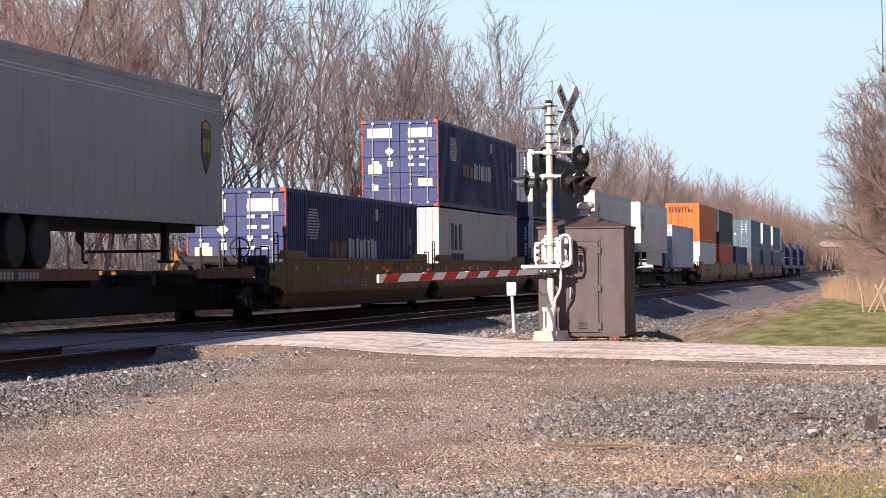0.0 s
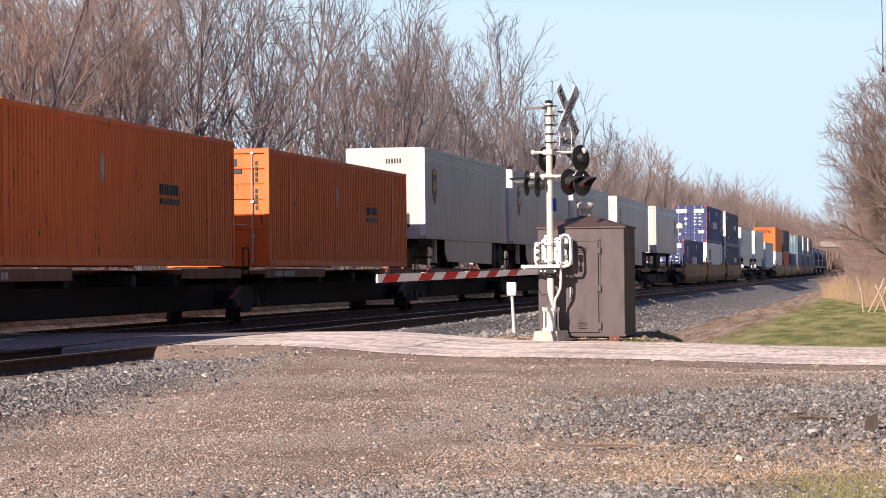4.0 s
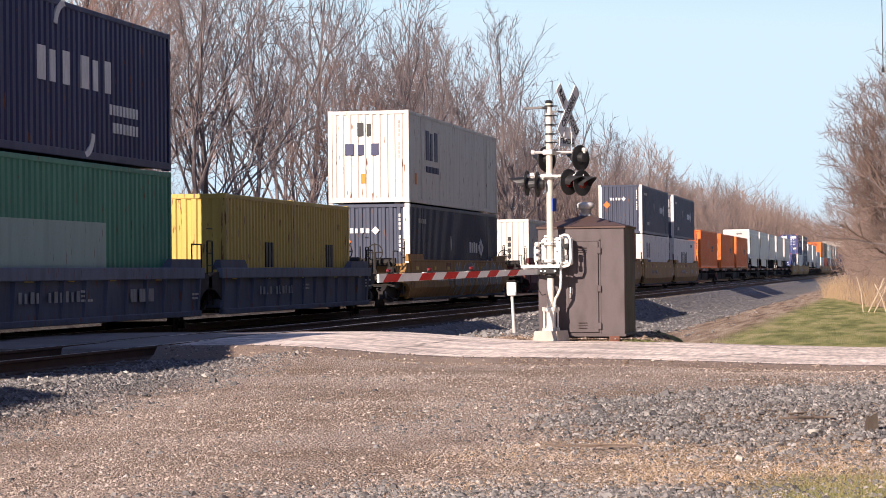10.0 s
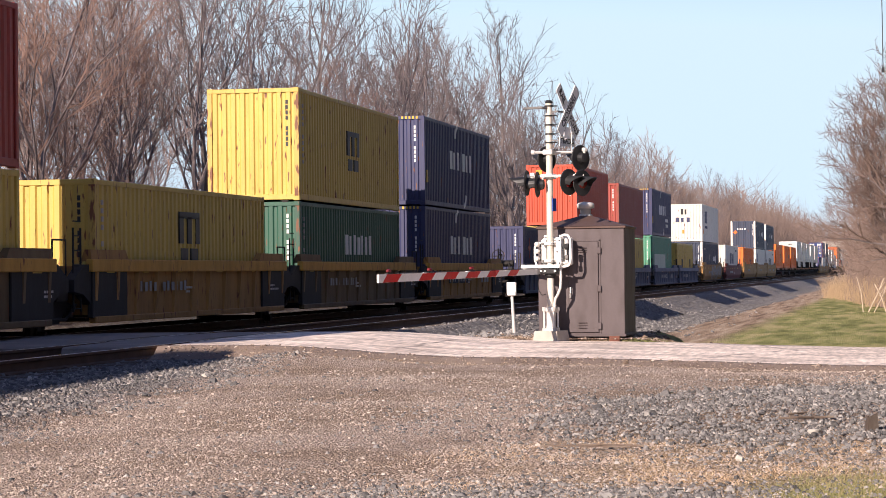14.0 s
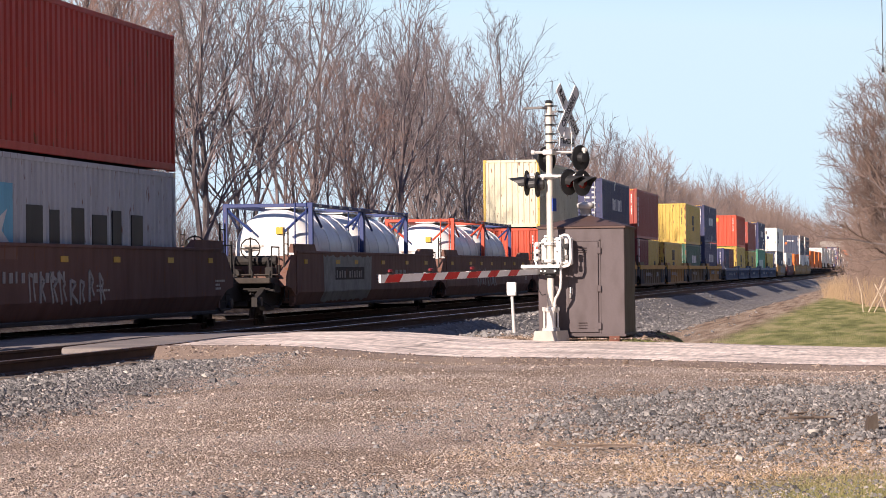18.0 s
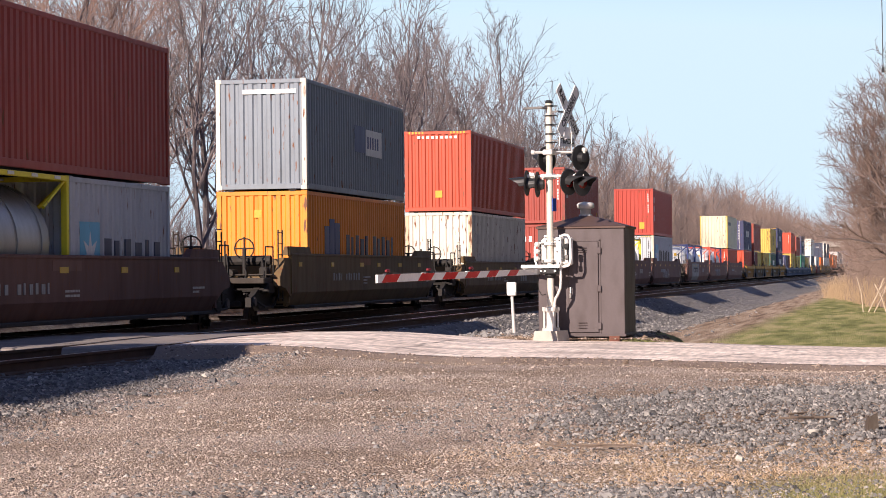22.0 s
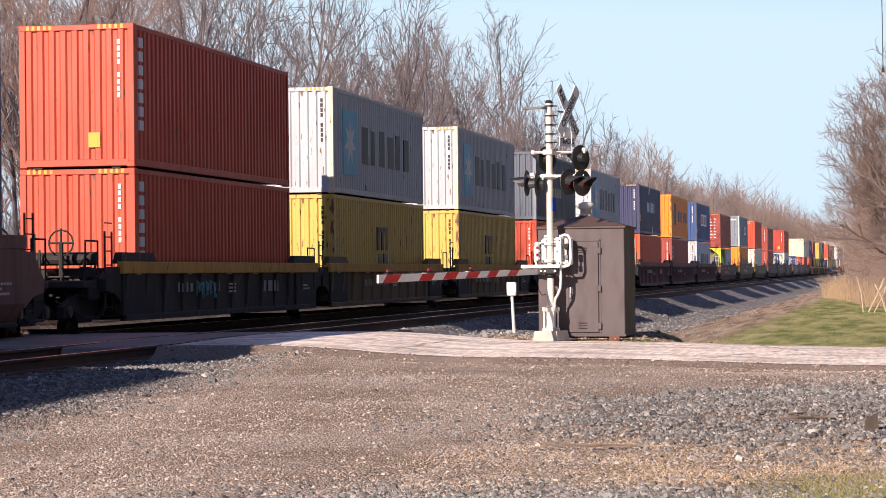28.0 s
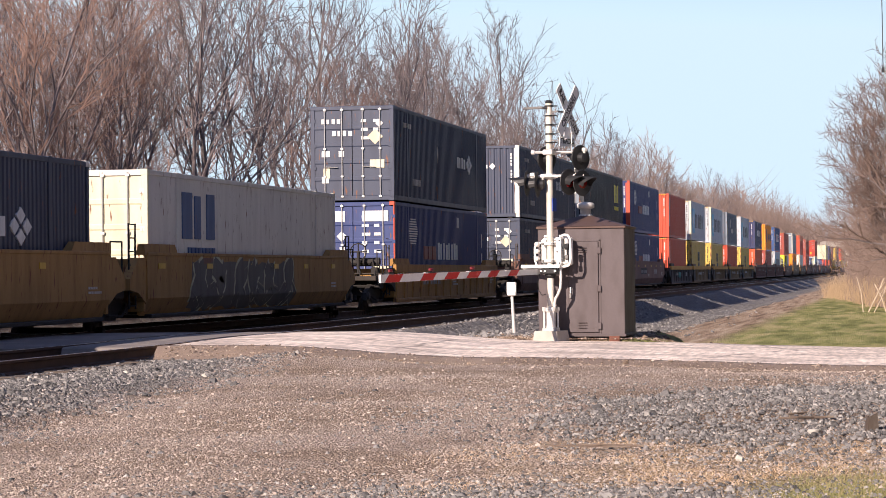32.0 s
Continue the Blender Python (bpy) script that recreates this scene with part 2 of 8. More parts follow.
    bs.inputs["Specular IOR Level"].default_value = 0.2
    b1 = n.new("ShaderNodeBump")
    b1.inputs["Strength"].default_value, b1.inputs["Distance"].default_value = 1.0, 0.045
    ln.new(pv.outputs["Distance"], b1.inputs["Height"])
    b2 = n.new("ShaderNodeBump")
    b2.inputs["Strength"].default_value, b2.inputs["Distance"].default_value = 0.7, 0.05
    ln.new(rag.outputs["Fac"], b2.inputs["Height"])
    ln.new(b1.outputs["Normal"], b2.inputs["Normal"])
    ln.new(b2.outputs["Normal"], bs.inputs["Normal"])
    return m


def asphalt_material():
    """Old pale asphalt with tar-dark bands, patches and fine cracks."""
    m = bpy.data.materials.new("worn_asphalt")
    m.use_nodes = True
    nt = m.node_tree
    n, ln = nt.nodes, nt.links
    bs = n["Principled BSDF"]
    co = n.new("ShaderNodeTexCoord")
    mp = n.new("ShaderNodeMapping")
    mp.inputs["Scale"].default_value = (0.7, 1.5, 1.0)
    ln.new(co.outputs["Object"], mp.inputs["Vector"])
    lanes = n.new("ShaderNodeTexNoise")
    lanes.inputs["Scale"].default_value, lanes.inputs["Detail"].default_value = 1.0, 10
    ln.new(mp.outputs["Vector"], lanes.inputs["Vector"])
    ramp = n.new("ShaderNodeValToRGB")
    e = ramp.color_ramp.elements
    e[0].position, e[0].color = 0.30, (0.44, 0.365, 0.31, 1)
    e[1].position, e[1].color = 0.62, (0.86, 0.735, 0.63, 1)
    ln.new(lanes.outputs["Fac"], ramp.inputs["Fac"])
    fine = n.new("ShaderNodeTexNoise")
    fine.inputs["Scale"].default_value, fine.inputs["Detail"].default_value = 55, 5
    flat = n.new("ShaderNodeMapping")
    flat.inputs["Scale"].default_value = (0.2, 0.03, 1.0)
    ln.new(co.outputs["Object"], flat.inputs["Vector"])
    ln.new(flat.outputs["Vector"], fine.inputs["Vector"])
    fr = n.new("ShaderNodeMapRange")
    fr.inputs["From Min"].default_value, fr.inputs["From Max"].default_value = 0.3, 0.7
    fr.inputs["To Min"].default_value, fr.inputs["To Max"].default_value = 0.68, 1.3
    ln.new(fine.outputs["Fac"], fr.inputs["Value"])
    sc = n.new("ShaderNodeVectorMath")
    sc.operation = "SCALE"
    ln.new(ramp.outputs["Color"], sc.inputs[0])
    ln.new(fr.outputs["Result"], sc.inputs["Scale"])
    wr = n.new("ShaderNodeTexNoise")
    wr.inputs["Scale"].default_value = 1.3
    ln.new(co.outputs["Object"], wr.inputs["Vector"])
    wmix = n.new("ShaderNodeMix")
    wmix.data_type = "VECTOR"
    wmix.inputs["Factor"].default_value = 0.25
    ln.new(co.outputs["Object"], wmix.inputs["A"])
    ln.new(wr.outputs["Color"], wmix.inputs["B"])
    vo = n.new("ShaderNodeTexVoronoi")
    vo.feature = "DISTANCE_TO_EDGE"
    vo.inputs["Scale"].default_value = 0.26
    ln.new(wmix.outputs["Result"], vo.inputs["Vector"])
    cr = n.new("ShaderNodeMapRange")
    cr.inputs["From Min"].default_value, cr.inputs["From Max"].default_value = 0.002, 0.011
    cr.inputs["To Min"].default_value = 0.5
    ln.new(vo.outputs["Distance"], cr.inputs["Value"])
    sc2 = n.new("ShaderNodeVectorMath")
    sc2.operation = "SCALE"
    ln.new(sc.outputs["Vector"], sc2.inputs[0])
    ln.new(cr.outputs["Result"], sc2.inputs["Scale"])
    ln.new(sc2.outputs["Vector"], bs.inputs["Base Color"])
    bs.inputs["Roughness"].default_value = 0.85
    bp = n.new("ShaderNodeBump")
    bp.inputs["Strength"].default_value, bp.inputs["Distance"].default_value = 0.4, 0.01
    ln.new(fine.outputs["Fac"], bp.inputs["Height"])
    ln.new(bp.outputs["Normal"], bs.inputs["Normal"])
    return m


def stone_material(name, stops):
    """Crushed stone: every stone takes its own grey or brown."""
    m = bpy.data.materials.new(name)
    m.use_nodes = True
    n, ln = m.node_tree.nodes, m.node_tree.links
    bs = n["Principled BSDF"]
    geo = n.new("ShaderNodeNewGeometry")
    r = n.new("ShaderNodeValToRGB")
    e = r.color_ramp.elements
    while len(e) < len(stops):
        e.new(0.5)
    for el, (p, c) in zip(e, stops):
        el.position, el.color = p, (*c, 1)
    ln.new(geo.outputs["Random Per Island"], r.inputs["Fac"])
    co = n.new("ShaderNodeTexCoord")
    t = n.new("ShaderNodeTexNoise")
    t.inputs["Scale"].default_value, t.inputs["Detail"].default_value = 60, 4
    ln.new(co.outputs["Object"], t.inputs["Vector"])
    g = n.new("ShaderNodeMapRange")
    g.inputs["To Min"].default_value, g.inputs["To Max"].default_value = 0.7, 1.3
    ln.new(t.outputs["Fac"], g.inputs["Value"])
    s = n.new("ShaderNodeVectorMath")
    s.operation = "SCALE"
    ln.new(r.outputs["Color"], s.inputs[0])
    ln.new(g.outputs["Result"], s.inputs["Scale"])
    ln.new(s.outputs["Vector"], bs.inputs["Base Color"])
    bs.inputs["Roughness"].default_value = 0.85
    return m


GROUND = ground_material()
ASPHALT = asphalt_material()
STONE_GREY = stone_material("crushed_stone", [(0.0, (0.065, 0.062, 0.061)), (0.45, (0.145, 0.139, 0.135)), (0.9, (0.245, 0.233, 0.222)), (1.0, (0.42, 0.39, 0.355))])
STONE_TAN = stone_material("tan_gravel", [(0.0, (0.19, 0.15, 0.125)), (0.4, (0.32, 0.262, 0.22)), (0.88, (0.42, 0.353, 0.30)), (1.0, (0.52, 0.455, 0.40))])
DEBRIS = stone_material("brown_debris", [(0.0, (0.08, 0.055, 0.04)), (0.5, (0.22, 0.16, 0.115)), (0.9, (0.36, 0.28, 0.215)), (1.0, (0.55, 0.48, 0.40))])
STRAW = stone_material("dry_grass", [(0.0, (0.20, 0.13, 0.075)), (0.5, (0.42, 0.29, 0.175)), (1.0, (0.62, 0.49, 0.34))])
LAWN_GREEN = stone_material("lawn_blades", [(0.0, (0.23, 0.225, 0.075)), (0.5, (0.31, 0.295, 0.11)), (1.0, (0.42, 0.36, 0.17))])
GREEN = stone_material("short_grass", [(0.0, (0.11, 0.11, 0.04)), (0.5, (0.165, 0.16, 0.06)), (1.0, (0.29, 0.235, 0.11))])
RAIL_SIDE = paint("rusty_rail", (0.10, 0.05, 0.03, 1), 0.75, 0.3, 0.5)
RAIL_TOP = paint("polished_rail", (0.55, 0.53, 0.52, 1), 0.25, 1.0, 0.1, bump=0.02)
TIE_WOOD = paint("creosote_wood", (0.075, 0.055, 0.042, 1), 0.85, 0, 0.4, (0.16, 0.14, 0.12, 1), 2.0, 0.5, 30)
ALUMINIUM = paint("aluminium_paint", (0.72, 0.70, 0.66, 1), 0.42, 0.35, 0.22, (0.25, 0.22, 0.18, 1), 1.6, 0.05)
WHITE_PAINT = paint("white_enamel", (0.80, 0.79, 0.75, 1), 0.45, 0, 0.2, (0.3, 0.26, 0.2, 1))
BLACK_PAINT = paint("black_enamel", (0.012, 0.012, 0.013, 1), 0.5, 0, 0.3, (0.05, 0.05, 0.05, 1))
RED_SHEET = paint("red_reflective", rgb(196, 30, 32), 0.35, 0, 0.15)
WHITE_SHEET = paint("white_reflective", (0.78, 0.77, 0.74, 1), 0.35, 0, 0.15, (0.4, 0.36, 0.3, 1))
CONCRETE = paint("concrete", (0.46, 0.42, 0.37, 1), 0.9, 0, 0.4, (0.2, 0.17, 0.14, 1), 2.5, 0.4, 40, 1.0)
SHED_PAINT = paint("grey_brown_shed_paint", rgb(84, 74, 75), 0.55, 0.1, 0.55, (0.05, 0.036, 0.034, 1), 1.6, 0.05, 30, 2.5)
SHED_ROOF = paint("brown_shed_roof", rgb(88, 68, 60), 0.6, 0.1, 0.4, (0.10, 0.06, 0.045, 1), 1.5, 0.1, 30, 1.0)
GALV = paint("galvanised", (0.58, 0.57, 0.55, 1), 0.4, 0.7, 0.2, (0.3, 0.28, 0.25, 1))
LENS = paint("red_lens", (0.13, 0.008, 0.008, 1), 0.15, 0, 0.0, bump=0)
BLUE_SIGN = paint("blue_sign", rgb(30, 70, 160), 0.4, 0, 0.1)

# ---------------------------------------------------------------- ground, road and tracks


def build_ground():
    xs = np.unique(np.concatenate([np.linspace(-1500, -120, 12), np.linspace(-120, -24, 25), np.linspace(-24, -3, 64), np.linspace(-3, 14, 30), np.linspace(14, 120, 16), np.linspace(120, 1500, 10)]))
    ys = np.unique(np.concatenate([np.linspace(-400, 0, 10), np.linspace(0, 12, 8), np.linspace(12, 34, 70), np.linspace(34, 60, 56), np.linspace(60, 160, 40), np.linspace(160, 900, 40), np.linspace(900, 3500, 14)]))
    f = Form()
    for y in ys:
        for x in xs:
            z = ground_z(x, y)
            if ROAD_Y0 - 0.3 < y < ROAD_Y1 + 0.3:
                z = min(z, road_z(x) - 0.10)
            f.v.append((x, y, z))
    w = len(xs)
    for j in range(len(ys) - 1):
        for i in range(w - 1):
            f.f.append((j * w + i, j * w + i + 1, (j + 1) * w + i + 1, (j + 1) * w + i))
    ob = part("ground", f, GROUND, None, smooth=True)
    tagged(ob, "gravel apron, ballast bank, dirt strip and early-spring lawn", "ground", kind="structure")


build_ground()


def slab(name, x0, x1, y0, y1, zfun, depth, material, step=0.5, wob=0.0):
    """A paving slab that follows zfun, with real edges."""
    nx = max(2, int(abs(x1 - x0) / step) + 1)
    f = Form()
    rnd = random.Random(5)
    xs = [x0 + (x1 - x0) * i / (nx - 1) for i in range(nx)]
    rows = []
    for x in xs:
        z = zfun(x)
        a = y0 + wob * (noise.noise(Vector((x * 0.9, 0, 7))) + 0.5 * noise.noise(Vector((x * 3.1, 0, 9))))
        b = y1 + wob * (noise.noise(Vector((x * 0.9, 5, 7))) + 0.5 * noise.noise(Vector((x * 3.1, 3, 9))))
        rows.append([(x, a - 0.12 * (wob > 0), z - depth), (x, a, z - 0.02), (x, a + 0.08, z), (x, (a + b) / 2, z + 0.03 * (wob > 0)), (x, b - 0.08, z), (x, b, z - 0.02), (x, b + 0.12 * (wob > 0), z - depth)])
    m = len(rows[0])
    for r in rows:
        f.v.extend(r)
    for i in range(nx - 1):
        for j in range(m - 1):
            f.f.append((i * m + j, (i + 1) * m + j, (i + 1) * m + j + 1, i * m + j + 1))
        f.f.append((i * m, i * m + m - 1, (i + 1) * m + m - 1, (i + 1) * m))
    f.f.append(tuple(range(m))[::-1])
    f.f.append(tuple((nx - 1) * m + k for k in range(m)))
    return part(name, f, material, None, smooth=False)


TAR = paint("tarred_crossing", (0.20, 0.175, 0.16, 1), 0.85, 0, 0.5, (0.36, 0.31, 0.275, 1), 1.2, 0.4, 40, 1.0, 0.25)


def build_road():
    road = thing("road", "worn pale asphalt road crossing two railway tracks", "road", kind="structure")
    cuts = [-60.0]
    for c in (TRAIN_TRACK, NEAR_TRACK):
        for s in (-1, 1):
            r = c + s * 0.755
            cuts += [r - 0.11, r + 0.11]
    cuts.append(80.0)
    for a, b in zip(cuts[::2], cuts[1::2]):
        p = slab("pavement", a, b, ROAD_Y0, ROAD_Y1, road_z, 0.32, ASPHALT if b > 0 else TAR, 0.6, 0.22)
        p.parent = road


build_road()

RAIL_OUTLINE = [(-0.075, -0.18), (0.075, -0.18), (0.07, -0.165), (0.012, -0.145), (0.01, -0.05), (0.037, -0.035), (0.037, -0.004), (0.03, -0.0005),
                (-0.03, -0.0005), (-0.037, -0.004), (-0.037, -0.035), (-0.01, -0.05), (-0.012, -0.145), (-0.07, -0.165)]


def build_track(centre, name, label):
    track = thing(name, label, "railway track", "railway tracks", "structure", pose(centre, 0, 0))
    for s in (-1, 1):
        f = Form().prism([(s * 0.755 + a, b) for a, b in RAIL_OUTLINE], "y", -60, 1400)
        rail = part("rail", f, RAIL_SIDE, track, "rusty steel rail")
        part("rail_head", Form().box(s * 0.755 - 0.027, s * 0.755 + 0.027, -60, 1400, -0.004, 0.002), RAIL_TOP, rail, "polished running surface")
    tie = Form().soft(-1.28, 1.28, -0.115, 0.115, -0.36, -0.182, 0.012).mesh("tie", TIE_WOOD)
    plate = Form().soft(-0.85, -0.66, -0.1, 0.1, -0.186, -0.172, 0.004).soft(0.66, 0.85, -0.1, 0.1, -0.186, -0.172, 0.004).mesh("tie_plate", RAIL_SIDE)
    y, k = 14.0, 0
    while y < 125:
        if not (ROAD_Y0 - 0.4 < y < ROAD_Y1 + 0.4):
            ob = part("tie", tie, None, track)
            ob.matrix_local = pose(random.uniform(-0.03, 0.03), y, random.uniform(-0.01, 0.01), 0, 0, random.uniform(-1, 1))
            if 14 < y < 36:
                part("tie_plate", plate, None, ob)
        y += 0.54 if y < 70 else 0.8
    return track


build_track(NEAR_TRACK, "track", "empty railway track with rusty rails on dark ties")
build_track(TRAIN_TRACK, "track", "railway track that carries the freight train")

# ---------------------------------------------------------------- stones and grass

ICO_V = np.array([(0, 0, 1), (0.894, 0, 0.447), (0.276, 0.851, 0.447), (-0.724, 0.526, 0.447), (-0.724, -0.526, 0.447), (0.276, -0.851, 0.447),
                  (0.724, 0.526, -0.447), (-0.276, 0.851, -0.447), (-0.894, 0, -0.447), (-0.276, -0.851, -0.447), (0.724, -0.526, -0.447), (0, 0, -1)])
ICO_F = [(0, 1, 2), (0, 2, 3), (0, 3, 4), (0, 4, 5), (0, 5, 1), (1, 6, 2), (2, 7, 3), (3, 8, 4), (4, 9, 5), (5, 10, 1),
         (2, 6, 7), (3, 7, 8), (4, 8, 9), (5, 9, 10), (1, 10, 6), (6, 11, 7), (7, 11, 8), (8, 11, 9), (9, 11, 10), (10, 11, 6)]
OCT_V = np.array([(0, 0, 1), (1, 0, 0), (0, 1, 0), (-1, 0, 0), (0, -1, 0), (0, 0, -1)], float)
OCT_F = [(0, 1, 2), (0, 2, 3), (0, 3, 4), (0, 4, 1), (5, 2, 1), (5, 3, 2), (5, 4, 3), (5, 1, 4)]
PEBBLE_V = np.array([(0.55 * math.cos(a), 0.55 * math.sin(a), 0.75) for a in (0.3, 2.4, 4.5)] + [(math.cos(a), math.sin(a), -0.5) for a in (0.0, 1.2566, 2.5133, 3.7699, 5.0265)])
PEBBLE_F = [(0, 1, 2), (0, 3, 4), (0, 4, 1), (1, 4, 5), (1, 5, 6), (1, 6, 2), (2, 6, 7), (2, 7, 0), (0, 7, 3)]
CHIP_V = np.array([(0.3, 0.1, 0.9), (1, 0.1, -0.2), (0.2, 1, -0.3), (-0.9, 0.4, -0.3), (-0.5, -0.8, -0.25), (-0.35, 0.0, 0.75)])
CHIP_F = [(0, 1, 2), (0, 2, 3), (0, 3, 5), (5, 3, 4), (5, 4, 0), (0, 4, 1)]


def scatter_mesh(name, spots, sizes, material, shape="ico", seed=1, flat=0.7, sink=0.35):
    """One mesh of many loose stones."""
    rng = np.random.default_rng(seed)
    bv, bf = {"ico": (ICO_V, ICO_F), "oct": (OCT_V, OCT_F), "chip": (CHIP_V, CHIP_F), "pebble": (PEBBLE_V, PEBBLE_F)}[shape]
    n, k = len(spots), len(bv)
    v = np.repeat(bv[None], n, 0) * (1 + rng.uniform(-0.33, 0.33, (n, k, 1)))
    v *= (np.array(sizes)[:, None, None] * np.stack([rng.uniform(0.7, 1.35, n), rng.uniform(0.7, 1.2, n), rng.uniform(0.75, 1.1, n) * flat], 1)[:, None, :])
    a = rng.uniform(0, 2 * np.pi, n)
    c, s = np.cos(a)[:, None], np.sin(a)[:, None]
    tilt = rng.uniform(-1, 1, n)[:, None] * 0.5
    x, y, z = v[:, :, 0], v[:, :, 1], v[:, :, 2]
    x, z = x * np.cos(tilt) + z * np.sin(tilt), z * np.cos(tilt) - x * np.sin(tilt)
    x, y = x * c - y * s, x * s + y * c
    p = np.array(spots)
    z = z + p[:, 2:3] + np.array(sizes)[:, None] * flat * (1 - 2 * sink)
    v = np.stack([x + p[:, 0:1], y + p[:, 1:2], z], 2).reshape(-1, 3)
    f = (np.array(bf)[None] + (np.arange(n) * k)[:, None, None]).reshape(-1, 3)
    me = bpy.data.meshes.new(name)
    me.from_pydata(v.tolist(), [], f.tolist())
    me.materials.append(material)
    return me


def stones(name, label, count, area, size, material, seed, keep, shape="ico", level=ground_level, pile=None):
    rng = random.Random(seed)
    spots, sizes = [], []
    tries = 0
    while len(spots) < count and tries < count * 12:
        tries += 1
        x, y = rng.uniform(area[0], area[1]), 1 / rng.uniform(1 / area[3], 1 / area[2])
        if rng.random() > keep(x, y):
            continue
        z = level(x, y)
        if pile:
            z += pile(x, y)
        spots.append((x, y, z))
        sizes.append(size * math.exp(rng.gauss(0, 0.38)))
    ob = new(name, scatter_mesh(name, spots, sizes, material, shape, seed))
    return tagged(ob, label, "stones", kind="stuff")


def in_view(x, y):
    """True on the stretch of apron between the camera's side and the tracks."""
    return -0.44 * y - 0.4 < x < 0.06 * y * 0.0 + 0.5


def heap(x, y):
    """The low bank of spare ballast beside the apron."""
    a = math.exp(-(((x + 0.9) / 1.9) ** 2 + ((y - 25.6) / 2.6) ** 2)) * 0.12
    return a


def keep_heap(x, y):
    edge = noise.noise(Vector((x * 0.8, y * 0.8, 11))) * 0.6
    d = ((x + 0.4) / 3.1) ** 2 + ((y - 25.3) / 3.6) ** 2 + edge
    e = ((x + 2.3) / 2.4) ** 2 + ((y - 17.0) / 1.5) ** 2 + edge
    d = min(d, e)
    return 1.0 if d < 0.9 else (0.45 if d < 1.4 else (0.14 if d < 2.6 else 0.02))


def keep_bank(x, y):
    d = x + 9.2 + noise.noise(Vector((x * 0.6, y * 0.6, 4))) * 0.7 + max(0, (y - 30)) * -0.02
    return (1.0 if d < 0 else (0.3 if d < 0.5 else 0.012)) if in_view(x, y) and y < ROAD_Y0 - 0.1 else 0.0


stones("ballast_stones", "heap of grey crushed ballast stones on the apron", 24000, (-7.0, 0.6, 15.5, 31.0), 0.0155, STONE_GREY, 21,
       lambda x, y: keep_heap(x, y) if in_view(x, y) else 0, shape="pebble", pile=heap)
stones("ballast_stones", "grey crushed ballast stones beside the empty track", 15000, (-13.4, -6.2, 18.0, 34.5), 0.0175, STONE_GREY, 22, keep_bank, shape="pebble")
stones("gravel_stones", "fine pinkish-tan gravel covering the apron", 44000, (-13.0, 0.6, 15.5, 34.4), 0.0098, STONE_TAN, 23,
       lambda x, y: (0.2 + 0.8 * smoothstep(-0.25, 0.2, noise.noise(Vector((x * 0.5, y * 0.22, 8))))) if in_view(x, y) and x > -9.9 else 0, shape="chip")
stones("gravel_stones", "brown gravel and leaf litter along the far road edge", 6500, (-10.5, -3.0, 43.4, 48.0), 0.017, DEBRIS, 25, lambda x, y: 1.0 if x > -8.7 or y < 45 else 0.15, shape="oct", level=ground_z)


def ballast_bank(x0, x1, y0, y1, dx, dy, rough, seed):
    """Crushed stone on the track's flank: a sheet of uneven facets, with loose stones at its foot."""
    rng = np.random.default_rng(seed)
    nx, ny = int((x1 - x0) / dx), int((y1 - y0) / dy)
    f = Form()
    for j in range(ny + 1):
        for i in range(nx + 1):
            edge = min(i, nx - i, 3) / 3
            x, y = x0 + dx * (i + rng.uniform(-0.3, 0.3)), y0 + dy * (j + rng.uniform(-0.3, 0.3))
            f.v.append((x, y, ground_z(x, y) - 0.05 + 0.07 * edge + rough * rng.uniform(-1, 1)))
    w = nx + 1
    for j in range(ny):
        for i in range(nx):
            a = j * w + i
            f.f += [(a, a + 1, a + w + 1), (a, a + w + 1, a + w)]
    ob = part("ballast_bank", f, BALLAST, None, smooth=False)
    return tagged(ob, "steep bank of grey crushed ballast under the track", "ballast", kind="stuff")


BALLAST = paint("bank_ballast", (0.14, 0.132, 0.126, 1), 0.9, 0, 0.6, (0.29, 0.27, 0.25, 1), 5.0, 0.3, 14, 1.0, 0.55)
ballast_bank(-10.9, -7.5, 48.0, 80.0, 0.06, 0.10, 0.024, 51)
ballast_bank(-10.9, -7.5, 80.0, 180.0, 0.10, 0.18, 0.034, 52)
stones("ballast_stones", "grey crushed ballast on the bank past the road", 9000, (-11.2, -7.7, 44.6, 62.0), 0.02, STONE_GREY, 26,
       lambda x, y: 1.0 if x < -8.6 else 0.3, shape="oct", level=ground_z)
stones("ballast_stones", "grey crushed ballast farther along the bank", 7000, (-11.2, -7.6, 60.0, 105.0), 0.03, STONE_GREY, 28,
       lambda x, y: 1.0, shape="oct", level=lambda x, y: ground_z(x, y) + 0.02)
stones("ballast_stones", "loose grey stones at the foot of the ballast bank", 3500, (-9.2, -6.2, 46.0, 120.0), 0.04, STONE_GREY, 24,
       lambda x, y: 1.0 if x < -7.7 + 0.7 * noise.noise(Vector((x, y * 0.4, 2))) else 0.06, shape="oct", level=ground_z)


